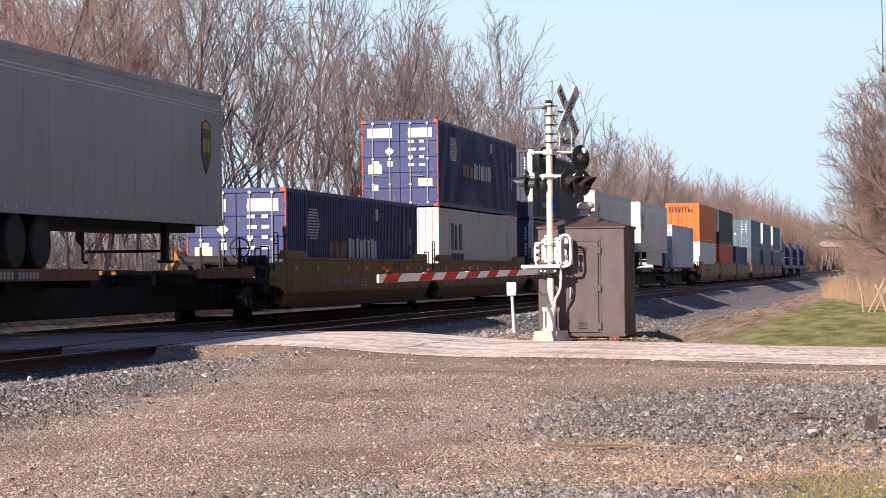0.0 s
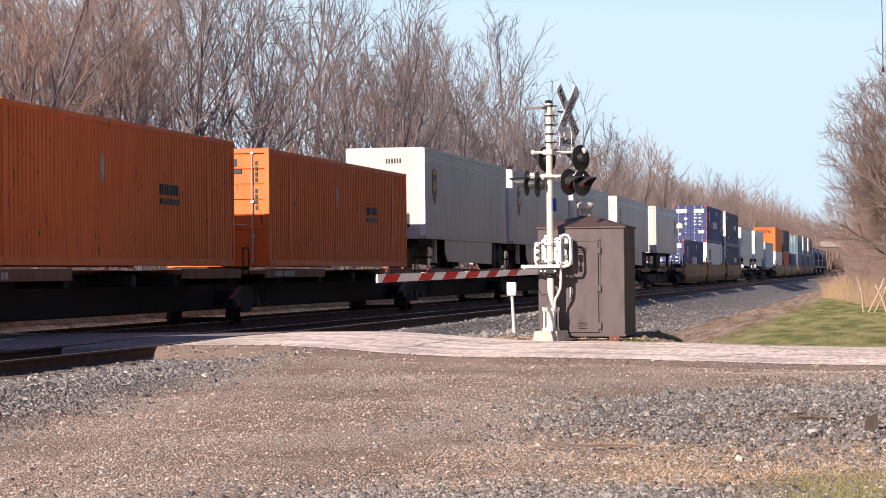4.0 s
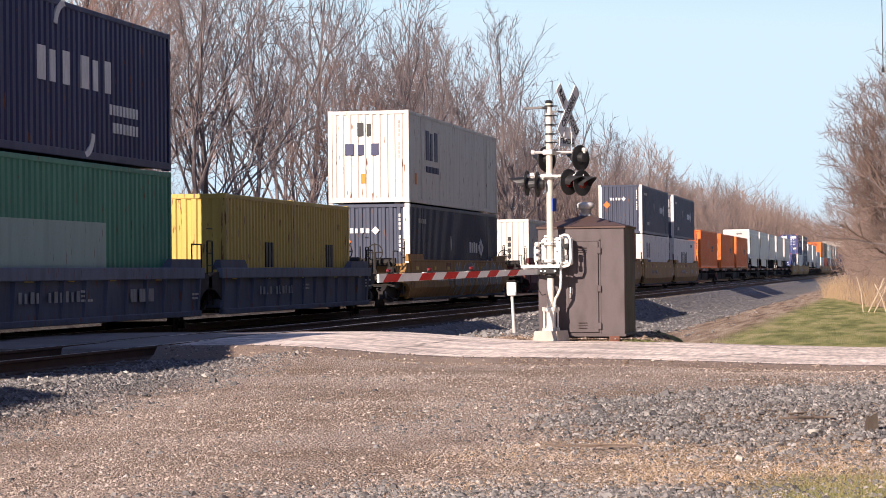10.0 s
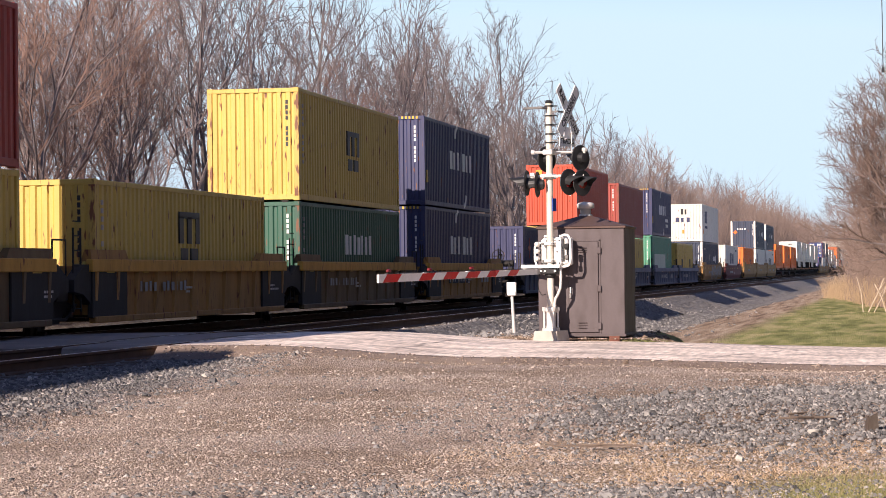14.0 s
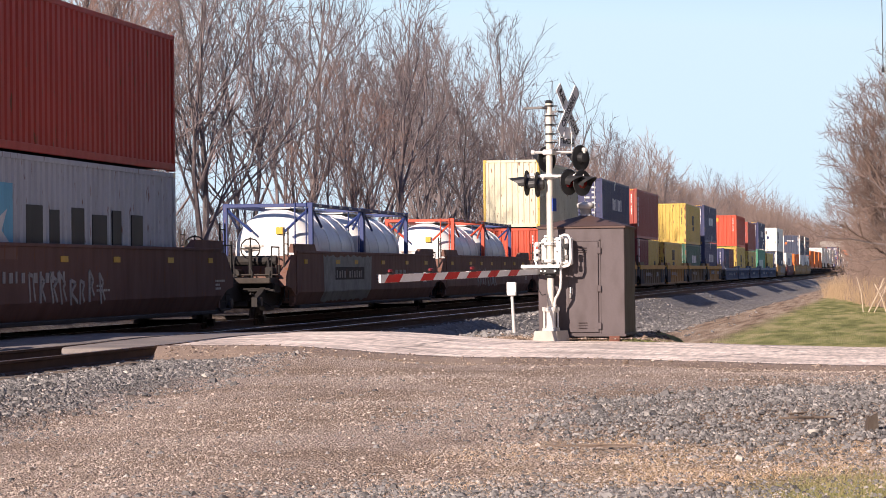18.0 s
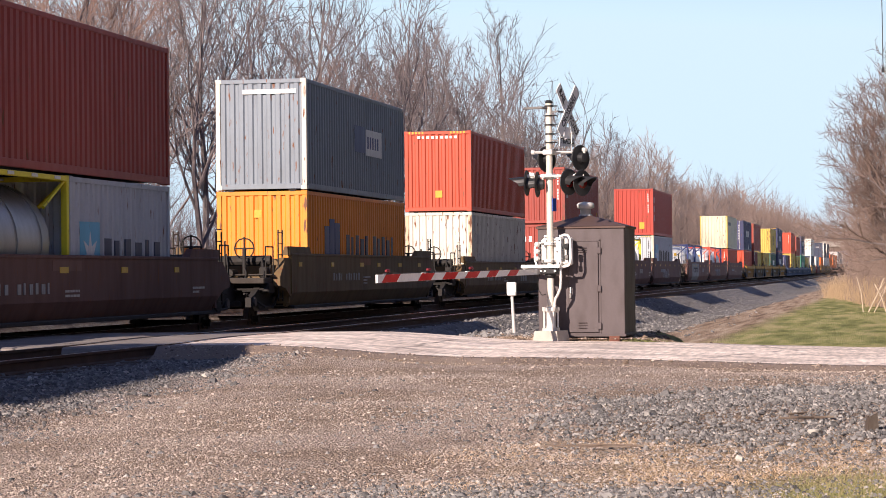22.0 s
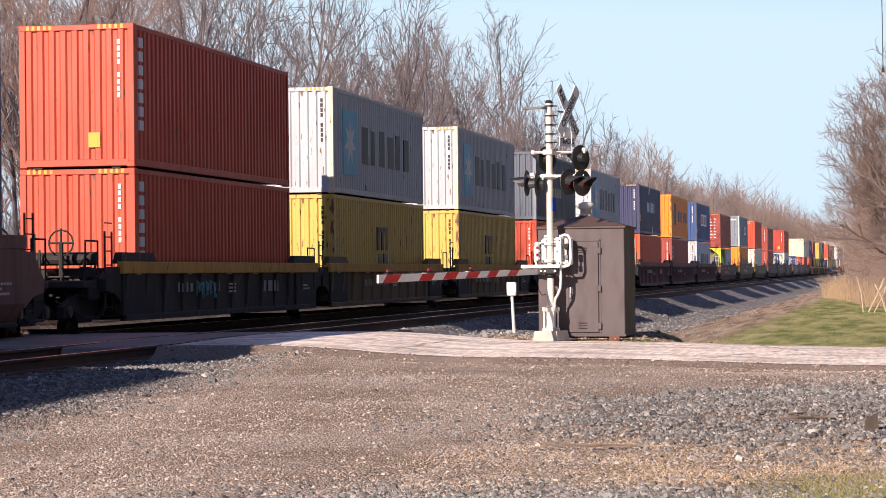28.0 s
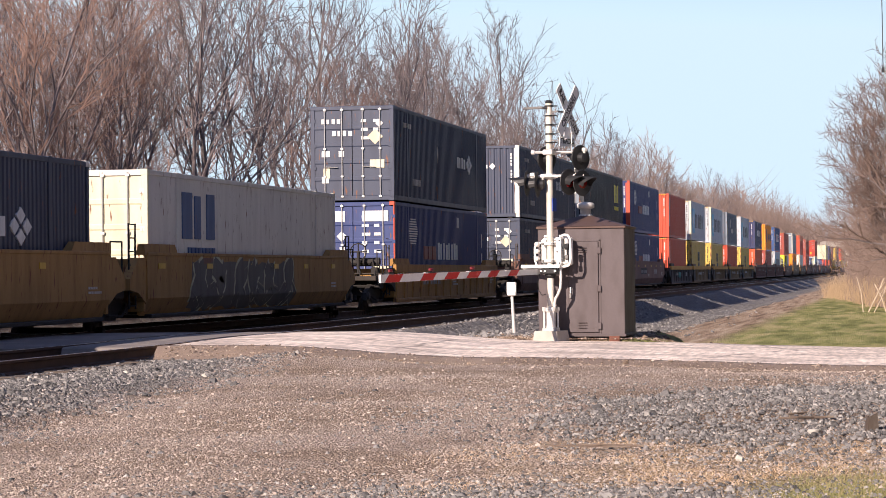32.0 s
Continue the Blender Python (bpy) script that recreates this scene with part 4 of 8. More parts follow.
def build_shed():
    w, d, h = 1.63, 1.75, 2.08
    s = thing("signal_shed", "grey-brown steel signal equipment shed with hipped roof", "shed", at=pose(-6.705, 43.72, -0.20))
    part("skid", Form().soft(0.08, 0.2, -0.02, d + 0.02, -0.3, 0.06, 0.01), TIE_WOOD, s)
    part("skid", Form().soft(w - 0.3, w - 0.1, -0.03, d + 0.02, -0.3, 0.06, 0.01), paint("rusty_skid", (0.16, 0.06, 0.04, 1), 0.8), s, "rusty steel skid")
    body = part("body", Form().soft(0, w, 0, d, 0.06, h, 0.012), SHED_PAINT, s, "painted steel body")
    part("base_flange", Form().soft(-0.015, w + 0.015, -0.015, d + 0.015, 0.05, 0.1, 0.006), SHED_PAINT, body)
    part("eave", Form().soft(-0.03, w + 0.03, -0.03, d + 0.03, h - 0.005, h + 0.04, 0.008), SHED_ROOF, s)
    cx, cy = w / 2, d / 2
    o = 0.04
    part("roof", Form().add([(-o, -o, h + 0.035), (w + o, -o, h + 0.035), (w + o, d + o, h + 0.035), (-o, d + o, h + 0.035), (cx - 0.1, cy - 0.1, h + 0.25), (cx + 0.1, cy - 0.1, h + 0.25), (cx + 0.1, cy + 0.1, h + 0.25), (cx - 0.1, cy + 0.1, h + 0.25)],
                            [(0, 1, 5, 4), (1, 2, 6, 5), (2, 3, 7, 6), (3, 0, 4, 7), (4, 5, 6, 7), (3, 2, 1, 0)]), SHED_ROOF, s, "brown hipped steel roof")
    vent = part("roof_vent", Form().lathe([(0.105, h + 0.22), (0.105, h + 0.38), (0.13, h + 0.39), (0.165, h + 0.40), (0.17, h + 0.47), (0.14, h + 0.50), (0.02, h + 0.52)], (cx - 0.02, cy, 0), n=18), ALUMINIUM, s, "galvanised mushroom vent", True)
    part("vent_collar", Form().lathe([(0.13, h + 0.2), (0.13, h + 0.27), (0.1, h + 0.29)], (cx - 0.02, cy, 0), n=18), ALUMINIUM, vent)
    door = part("door", Form().soft(0.58, 1.14, -0.03, 0.0, 0.13, 1.83, 0.008), SHED_PAINT, s, "shed door with louvres")
    for z in (1.62, 1.66, 1.70, 0.20, 0.25, 0.30):
        part("louvre", Form().add([(0.76, -0.032, z), (0.92, -0.032, z), (0.92, -0.05, z + 0.008), (0.76, -0.05, z + 0.008), (0.76, -0.032, z + 0.022), (0.92, -0.032, z + 0.022)],
                                  [(0, 1, 2, 3), (3, 2, 5, 4), (0, 3, 4), (1, 5, 2)]), SHED_PAINT, door)
    for z in (0.25, 0.95, 1.66):
        part("hinge", Form().soft(1.12, 1.19, -0.045, -0.005, z - 0.06, z + 0.06, 0.006), SHED_PAINT, door)
    part("latch", Form().soft(0.60, 0.63, -0.06, -0.03, 0.86, 0.98, 0.005).rod((0.615, -0.06, 0.86), (0.615, -0.06, 0.78), 0.018), GALV, door, "hasp with padlock")
    part("door_frame", Form().box(0.54, 0.575, -0.012, 0, 0.1, 1.86).box(1.15, 1.18, -0.012, 0, 0.1, 1.86).box(0.54, 1.18, -0.012, 0, 1.84, 1.88), SHED_PAINT, s)


build_shed()


def build_post():
    s = thing("junction_post", "white box on a slim white post beside the track", "junction box", at=pose(-7.93, 48.1, ground_z(-7.93, 48.1)))
    part("post", Form().rod((0.05, 0, -0.2), (0, 0, 0.80), 0.038, 0.032, 10), ALUMINIUM, s, "leaning white post")
    b = part("box", Form().soft(-0.09, 0.09, -0.075, 0.075, 0.80, 1.08, 0.015), WHITE_PAINT, s, "white terminal box")
    part("box_lid", Form().soft(-0.095, 0.095, -0.09, -0.07, 0.86, 1.08, 0.006), WHITE_PAINT, b)
    part("hasp", Form().soft(0.09, 0.105, -0.05, -0.01, 0.90, 0.96, 0.003), GALV, b)


build_post()


LIMESTONE = paint("limestone", (0.50, 0.47, 0.42, 1), 0.9, 0, 0.3, (0.3, 0.27, 0.23, 1), 6, 0.3)


def litter():
    """Broken boards, a block and a few pale scraps lying on the stones."""
    board = paint("weathered_board", (0.15, 0.11, 0.085, 1), 0.9, 0, 0.5, (0.4, 0.36, 0.3, 1), 3, 0.3, 40, 1)
    spots = [(-2.86, 21.3, 0.8, 0.008, 8, "stick"), (-2.6, 21.36, 0.6, 0.01, 5, "stick"), (-0.95, 23.6, 0.6, 0.013, 35, "stick"), (-1.05, 23.9, 0.35, 0.01, 70, "stick")]
    for x, y, l, w, a, nm in spots:
        ob = part(nm, Form().path([(-l / 2, 0.03, 0.0), (-l / 5, -0.02, 0.014), (l / 6, 0.02, 0.008), (l / 2, -0.03, 0.02)], w, 6), board, None)
        ob.matrix_world = pose(x, y, ground_z(x, y) + heap(x, y) + 0.03, 3, 2, a)
        tagged(ob, "grey weathered stick lying on the gravel", "stick")
    ob = part("wood_stump", Form().add([(-0.06, -0.05, -0.05), (0.06, -0.05, -0.05), (0.06, 0.06, -0.05), (-0.06, 0.06, -0.05), (-0.07, -0.05, 0.10), (0.02, -0.05, 0.15), (0.055, 0.06, 0.08), (-0.04, 0.06, 0.11)], [(4, 5, 6, 7), (0, 1, 5, 4), (1, 2, 6, 5), (2, 3, 7, 6), (3, 0, 4, 7)]), TIE_WOOD, None)
    ob.matrix_world = pose(-0.30, 23.0, ground_z(-0.30, 23.0) + 0.06, 0, 6, 25)
    tagged(ob, "dark broken tie stump half sunk in gravel", "stump")
    for x, y, s in ((-10.45, 27.2, 0.06), (-10.0, 29.5, 0.04), (-9.2, 30.4, 0.045), (-0.85, 22.6, 0.05), (-2.5, 17.2, 0.06), (-1.4, 20.4, 0.05)):
        ob = part("pale_stone", scatter_mesh("pale_stone", [(0, 0, 0)], [s], LIMESTONE, "ico", int(abs(x * 100))), None, None)
        ob.matrix_world = pose(x, y, ground_z(x, y) + heap(x, y) + 0.01)
        tagged(ob, "pale limestone lump among darker stones", "stone", "pale stones")


litter()


def build_overpass():
    s = thing("overpass", "distant concrete road bridge over the railway", "bridge", at=pose(0, 815, 0))
    conc = paint("aged_concrete", (0.42, 0.38, 0.33, 1), 0.9, 0, 0.4, (0.2, 0.16, 0.13, 1), 0.1, 0.1, 3, 1)
    part("deck", Form().box(-70, 60, 0, 12, 8.6, 9.5), conc, s)
    part("girder", Form().box(-70, 60, 1, 2, 7.2, 8.55), paint("girder_steel", (0.2, 0.15, 0.12, 1), 0.8), s)
    part("parapet", Form().box(-70, 60, -0.1, 0.2, 9.5, 10.4), conc, s)
    for x in (-30, 2):
        part("pier", Form().box(x - 0.8, x + 0.8, 1, 11, -2, 7.2), conc, s)
    part("abutment", Form().box(-90, -46, 0, 12, -2, 9.4), conc, s)
    part("abutment", Form().box(18, 90, 0, 12, -2, 9.4), conc, s)


build_overpass()

# ---------------------------------------------------------------- trees
BARK = paint("bare_bark", (0.17, 0.137, 0.133, 1), 0.9, 0, 0.5, (0.05, 0.04, 0.039, 1), 1.2, 0.4, 12, 1.0, 0.2)
BARK_RED = paint("budding_twigs", (0.25, 0.155, 0.12, 1), 0.9, 0, 0.35, (0.15, 0.092, 0.07, 1), 1.2, 0.3, 12, 1.0, 0.2)
BARK_GREY = paint("grey_bark", (0.20, 0.166, 0.158, 1), 0.9, 0, 0.55, (0.06, 0.048, 0.046, 1), 1.2, 0.4, 12, 1.0, 0.2)
BARK_BROWN = paint("red_brown_bark", (0.25, 0.182, 0.15, 1), 0.9, 0, 0.4, (0.12, 0.082, 0.066, 1), 1.2, 0.3, 12, 1.0, 0.2)
BARK_TAWNY = paint("tawny_bark", (0.175, 0.12, 0.098, 1), 0.9, 0, 0.4, (0.085, 0.056, 0.046, 1), 1.2, 0.3, 12, 1.0, 0.2)
# extra dark, so the unseen light-blocking woods bounce little back
UNSEEN_BARK = paint("unseen_woods_bark", (0.065, 0.052, 0.045, 1), 0.95, 0, 0.4, (0.03, 0.025, 0.02, 1), 1.2, 0.3, 12, 1.0, 0.2)
PALE_BARK = paint("peeled_bark", (0.52, 0.42, 0.32, 1), 0.9, 0, 0.4, (0.25, 0.19, 0.14, 1), 2.0, 0.3, 12, 1.0, 0.2)
REED = paint("dry_brush", (0.42, 0.30, 0.18, 1), 0.9, 0, 0.4, (0.25, 0.16, 0.09, 1), 1.5, 0.2, 10, 1.0, 0.2)


class Wood:
    """Branches of one tree as tapered tubes and spikes."""

    def __init__(self, seed):
        self.r = random.Random(seed)
        self.v, self.f = [], []
        self.limbs = self

    def tube(self, pts, radii, n):
        base = len(self.v)
        for i, (p, r) in enumerate(zip(pts, radii)):
            d = (pts[min(i + 1, len(pts) - 1)] - pts[max(i - 1, 0)]).normalized()
            u = d.orthogonal().normalized()
            w = d.cross(u)
            for k in range(n):
                t = 6.2832 * k / n
                self.v.append(p + (u * math.cos(t) + w * math.sin(t)) * r)
        for i in range(len(pts) - 1):
            for k in range(n):
                a, b = base + i * n + k, base + i * n + (k + 1) % n
                self.f.append((a, b, b + n, a + n))

    def spike(self, p, q, r):
        d = (q - p).normalized()
        u = d.orthogonal().normalized() * r
        w = d.cross(u)
        n = len(self.v)
        self.v += [p + u, p - u * 0.5 + w * 0.87, p - u * 0.5 - w * 0.87, q]
        self.f += [(n, n + 1, n + 3), (n + 1, n + 2, n + 3), (n + 2, n, n + 3)]

    def grow(self, p, d, length, r, level, counts, up, fine):
        """A limb that bends upwards and carries side branches to alternate sides."""
        R = self.r
        seg = 5 if level == 1 else (3 if level == 2 else 2)
        pts, radii = [p.copy()], [r]
        step = length / seg
        wob = (0.0, 0.13, 0.2, 0.24)[min(level, 3)]
        for i in range(seg):
            d = (d + Vector((R.gauss(0, wob), R.gauss(0, wob), R.gauss(0, wob) + up * 0.10))).normalized()
            p = p + d * step
            pts.append(p.copy())
            radii.append(max(r * (1 - 0.8 * (i + 1) / seg), fine * 0.7))
        if level == 1:
            self.limbs.tube(pts, radii, 5)
        elif level == 2:
            self.tube(pts, radii, 3)
        else:
            self.tube(pts[:2], [radii[0], radii[0] * 0.8], 3)
            self.spike(pts[1], pts[-1], radii[0] * 0.8)
        last = level + 1 >= len(counts)
        n = counts[level]
        turn = R.uniform(0, 6.283)
        for i in range(n):
            t = 0.22 + 0.76 * (i + R.uniform(0.2, 0.8)) / n
            k = min(int(t * seg), seg - 1)
            q = pts[k].lerp(pts[k + 1], t * seg - k)
            a = (pts[k + 1] - pts[k]).normalized()
            o = a.orthogonal().normalized()
            turn += 2.4 + R.uniform(-0.4, 0.4)
            o.rotate(Matrix.Rotation(turn, 3, a))
            open_angle = R.uniform(0.38, 0.85)
            cd = (a * math.cos(open_angle) + o * math.sin(open_angle) + Vector((0, 0, 0.18))).normalized()
            cl = length * (0.66 - 0.34 * t) * R.uniform(0.7, 1.3)
            if last:
                self.spike(q, q + cd * max(cl, 0.4) * 1.1, fine * R.uniform(0.7, 1.2))
            else:
                self.grow(q, cd, cl, max(radii[k] * 0.66, fine * 1.3), level + 1, counts, up, fine)

    def mesh(self, name, material):
        me = bpy.data.meshes.new(name)
        me.from_pydata([tuple(p) for p in self.v], [], self.f)
        me.materials.append(material)
        return me


def tree_meshes(seed, height, counts, stems=1, trunk=0.16, material=BARK, fine=0.014, spread=None):
    """Trunk with limbs, and the crown of thin twigs, as two meshes."""
    w = Wood(seed)
    c = Wood(seed + 500)
    c.limbs = w
    for s in range(stems):
        lean = 0.05 if stems == 1 else 0.22
        d = Vector((w.r.gauss(0, lean), w.r.gauss(0, lean), 1)).normalized()
        p = Vector((w.r.uniform(-0.25, 0.25) * (stems > 1), w.r.uniform(-0.25, 0.25) * (stems > 1), -0.3))
        pts, radii = [p.copy()], [trunk]
        seg = 7
        for i in range(seg):
            d = (d + Vector((w.r.gauss(0, 0.07), w.r.gauss(0, 0.07), 0.1))).normalized()
            p = p + d * (height * w.r.uniform(0.9, 1.05) / seg)
            pts.append(p.copy())
            radii.append(trunk * (1 - 0.9 * (i + 1) / seg) + 0.01)
        w.tube(pts, radii, 8)
        n = counts[0]
        for i in range(n):
            t = 0.2 + 0.78 * (i + w.r.random()) / n
            k = min(int(t * seg), seg - 1)
            q = pts[k].lerp(pts[k + 1], t * seg - k)
            ang = i * 2.4 + w.r.uniform(-0.5, 0.5)
            rise = w.r.uniform(0.75, 1.5) + 1.3 * t if spread is None else w.r.uniform(-0.1, 0.5) + 1.6 * t * t
            cd = Vector((math.cos(ang), math.sin(ang), rise)).normalized()
            c.grow(q, cd, height * (0.52 - 0.30 * t) * w.r.uniform(0.75, 1.25), max(radii[k] * 0.62, fine * 2), 1, counts, 1.0 if spread is None else 0.35, fine)
    return w.mesh("trunk", BARK if material in (BARK_RED, BARK_BROWN, BARK_TAWNY) else material), c.mesh("crown", material)


NEAR_KINDS = [tree_meshes(11, 15.0, (12, 7, 4, 2), 1, 0.15, BARK, 0.013), tree_meshes(12, 16.5, (13, 7, 4, 2), 1, 0.175, BARK_GREY, 0.013),
              tree_meshes(13, 14.0, (8, 7, 4, 2), 2, 0.12, BARK, 0.013), tree_meshes(14, 14.0, (12, 8, 7, 3), 1, 0.105, BARK_RED, 0.0075),
              tree_meshes(15, 11.5, (7, 8, 7, 3), 2, 0.08, BARK_RED, 0.0075)]
BROAD_KINDS = [tree_meshes(41, 11.0, (18, 9, 6, 3), 1, 0.13, BARK_TAWNY, 0.012, 1), tree_meshes(42, 13.0, (19, 9, 6, 3), 1, 0.15, BARK_TAWNY, 0.012, 1)]
FAR_KINDS = [tree_meshes(31, 14.6, (12, 7, 7), 1, 0.17, BARK, 0.022), tree_meshes(32, 13.6, (13, 7, 7), 1, 0.16, BARK_BROWN, 0.022), tree_meshes(33, 15.4, (12, 7, 7), 1, 0.18, BARK_BROWN, 0.022)]


def plant(kind, x, y, scale, turn, label, group):
    tr = thing("tree", label, "tree", group, at=pose(x, y, ground_z(x, y), 0, 0, turn) @ Matrix.Scale(scale, 4))
    part("trunk", kind[0], None, tr)
    part("crown", kind[1], None, tr, "bare twiggy crown")
    return tr


def build_woods():
    R = random.Random(77)
    y = 62.0
    while y < 205:
        for row in range(2 if 85 < y < 190 else 3):
            x = -28.6 - row * 6.0 - R.uniform(0, 4.6)
            yy = y + R.uniform(-3.0, 3.0)
            i = R.choice(((0, 0, 1, 1, 1, 2, 2, 4) if row < 2 else (0, 1, 2, 3)) if yy > 92 else (0, 3, 3, 4))
            plant(NEAR_KINDS[i], x, yy, (R.uniform(0.86, 1.14) + 0.05 * row) * (1 + 0.16 * smoothstep(95, 145, yy)), R.uniform(0, 360),
                  ("tall bare grey-brown tree in the trackside wood", "tall bare pale-barked tree in the trackside wood", "bare multi-stemmed tree in the trackside wood",
                   "bare tree with reddish buds in the trackside wood", "slender multi-stemmed tree with reddish buds")[i], "trees of the trackside wood")
        y += 6.0 if y < 90 else 8.6
    while y < 700:
        for row in range(3):
            x = -28.0 - row * 6 - R.uniform(0, 5)
            yy = y + R.uniform(-3, 3)
            i = R.choice((0, 1, 1, 2))
            plant(FAR_KINDS[i], x, yy, R.uniform(0.86, 1.02), R.uniform(0, 360), "distant bare brown tree beside the railway", "trees of the far wood")
        y += 7.5 + (y - 170) * 0.02
    # the wood is deepest and reddest beside the road
    for i in range(9):
        x = -R.uniform(36, 64)
        k = R.choice((3, 3, 4, 0))
        plant(NEAR_KINDS[k], x, -x / R.uniform(0.315, 0.43), R.uniform(1.1, 1.35), R.uniform(0, 360), "bare tree with reddish buds deep in the wood", "trees of the trackside wood")
    # clump on the other side of the track, past the lawn
    for x, yy, k, s in ((0.4, 117.0, 5, 0.96), (1.5, 121.0, 6, 0.86), (-0.1, 125.0, 5, 0.82), (2.4, 117.0, 6, 0.92), (0.8, 129.0, 5, 0.95), (2.2, 135.0, 6, 0.9), (-0.6, 144.0, 5, 0.85),
                        (0.6, 156.0, 6, 0.85), (-1.0, 172.0, 5, 0.95), (1.0, 188.0, 3, 0.9), (-1.6, 210.0, 5, 1.0), (-0.6, 232.0, 6, 0.9)):
        plant((NEAR_KINDS + BROAD_KINDS)[k], x, yy, s, R.uniform(0, 360), "bare reddish-brown tree at the lawn's edge", "trees at the lawn's edge")
    for i in range(26):
        yy = 250 + i * 18
        plant(FAR_KINDS[i % 3], R.uniform(-3.6, 2.5), yy, R.uniform(0.55, 0.85), R.uniform(0, 360), "distant bare tree beyond the lawn", "trees beyond the lawn")


build_woods()


def thicket(name, label, count, area, height, radius, material, seed, lean=0.35, level=ground_z, keep=None):
    """Brush of many thin stems that branch once."""
    w = Wood(seed)
    R = w.r
    for i in range(count):
        x, y = R.uniform(area[0], area[1]), R.uniform(area[2], area[3])
        if x > 5 and 33 < y < 45:
            y += 14
        if keep and not keep(x, y):
            continue
        h = height * R.uniform(0.35, 1.15)
        p = Vector((x, y, level(x, y) - 0.1))
        q = p + Vector((R.gauss(0, lean) * h, R.gauss(0, lean) * h, h))
        w.spike(p, q, radius * R.uniform(0.6, 1.4))
        for k in range(3):
            t = R.uniform(0.3, 0.85)
            a = p.lerp(q, t)
            w.spike(a, a + Vector((R.gauss(0, 0.35), R.gauss(0, 0.35), R.uniform(0.2, 0.8))) * h * 0.4, radius * 0.5)
    return tagged(new(name, w.mesh(name, material)), label, "brush", kind="stuff")


def lawn_edge(x, y):
    """True past the slanting edge of the lawn."""
    return x > -1.2 - (y - 127) * 0.1 + 0.5 * noise.noise(Vector((x, y * 0.2, 14)))


thicket("undergrowth", "tangled bare undergrowth along the wood's edge", 5200, (-30, -23.5, 52, 200), 2.6, 0.016, BARK, 61)
thicket("undergrowth", "dense brown brush inside the wood", 1900, (-66, -44, 60, 350), 4.0, 0.04, BARK, 62, 0.16)
thicket("undergrowth", "thick brown brush at the back of the wood", 1700, (-92, -56, 90, 330), 10.5, 0.06, BARK, 70, 0.14)
thicket("undergrowth", "low brown brush at the back of the wood", 2300, (-92, -52, 95, 260), 6.8, 0.05, BARK, 72, 0.16)
thicket("undergrowth", "low brown tangle between the trunks", 3400, (-52, -33, 62, 125), 4.2, 0.022, BARK_GREY, 68, 0.3)
thicket("undergrowth", "distant brown brush along the railway", 5500, (-48, -25, 200, 480), 10.0, 0.055, BARK_BROWN, 63, 0.16)
thicket("undergrowth", "far brown woods along the railway", 7500, (-60, -27, 420, 812), 18.5, 0.11, BARK_BROWN, 69, 0.12)
thicket("dry_brush", "straw-coloured reeds and brush at the lawn's edge", 6500, (-5.5, 1.5, 117, 190), 1.7, 0.011, REED, 64, 0.4, keep=lawn_edge)
thicket("undergrowth", "bare brown brush under the lawn-edge trees", 5600, (-3.6, 5.5, 119, 240), 6.4, 0.014, BARK_BROWN, 65, 0.24, keep=lawn_edge)
thicket("far_woods", "hazy brown far woods around the bridge", 6500, (-110, 90, 835, 1050), 19, 0.34, BARK_BROWN, 66, 0.10)

# unseen woods added past the crossing to shade the ground beyond the train
thicket("undergrowth", "unseen bare woods added to shade the far trackside", 2600, (-46, -27.5, -45, 52), 12.0, 0.05, BARK, 71, 0.12)

# unseen woods added right of the camera to block sky light from that side
thicket("undergrowth", "unseen dense woods added to block sky light", 5000, (9, 40, -80, 117), 24.0, 0.45, UNSEEN_BARK, 67, 0.04)

# broken pale saplings that lean together at the clump's foot
for _a, _b, _r in (((-1.62, 114.6), (-0.85, 115.4, 2.2), 0.04), ((-0.75, 114.8), (-1.3, 115.0, 1.9), 0.035), ((-1.35, 114.9), (-0.75, 115.2, 1.7), 0.03), ((-1.85, 115.4), (-2.15, 115.7, 2.3), 0.03)):
    _z = ground_z(*_a) - 0.05
    _t = thing("fallen_sapling", "pale broken sapling leaning at the clump's foot", "sapling", "broken saplings", at=pose(_a[0], _a[1], _z))
    part("stem", Form().path([(0, 0, 0), ((_b[0] - _a[0]) * 0.5 + 0.06, (_b[1] - _a[1]) * 0.5, (_b[2]) * 0.4), (_b[0] - _a[0], _b[1] - _a[1], _b[2] * 0.75)], _r * 0.7, 7), PALE_BARK, _t)
    part("twig", Form().rod(((_b[0] - _a[0]) * 0.6, (_b[1] - _a[1]) * 0.6, _b[2] * 0.45), ((_b[0] - _a[0]) * 0.6 + 0.35, (_b[1] - _a[1]) * 0.6, _b[2] * 0.45 + 0.5), _r * 0.4, _r * 0.2, 5), PALE_BARK, _t)

# pole line at the edge of the lawn, with a drop wire and its bracket
POLE = thing("utility_pole", "wooden utility pole with drop wire and dark bracket", "utility pole", at=pose(1.4, 60, -0.5))
part("pole", Form().rod((0, 0, -0.5), (0, 0, 12.4), 0.16, 0.11, 12), TIE_WOOD, POLE)
part("crossarm", Form().soft(-2.0, 0.9, -0.06, 0.06, 11.7, 11.82, 0.01), TIE_WOOD, POLE)
part("strand", Form().rod((-1.80, 0, 6.6), (-1.83, 0, 11.75), 0.012, n=6), BLACK_PAINT, POLE, "thin dark drop wire")
part("bracket", Form().soft(-1.83, -1.77, -0.04, 0.04, 6.48, 6.62, 0.015), BLACK_PAINT, POLE)
# ---------------------------------------------------------------- the freight train
SPEED, GAIN = 27.518, 0.013


def run(s, t):
    """Where along the track a spot of the train is at t seconds; s is its place at 16 s."""
    return s + SPEED * (t - 16.0) + 0.5 * GAIN * (t - 16.0) ** 2


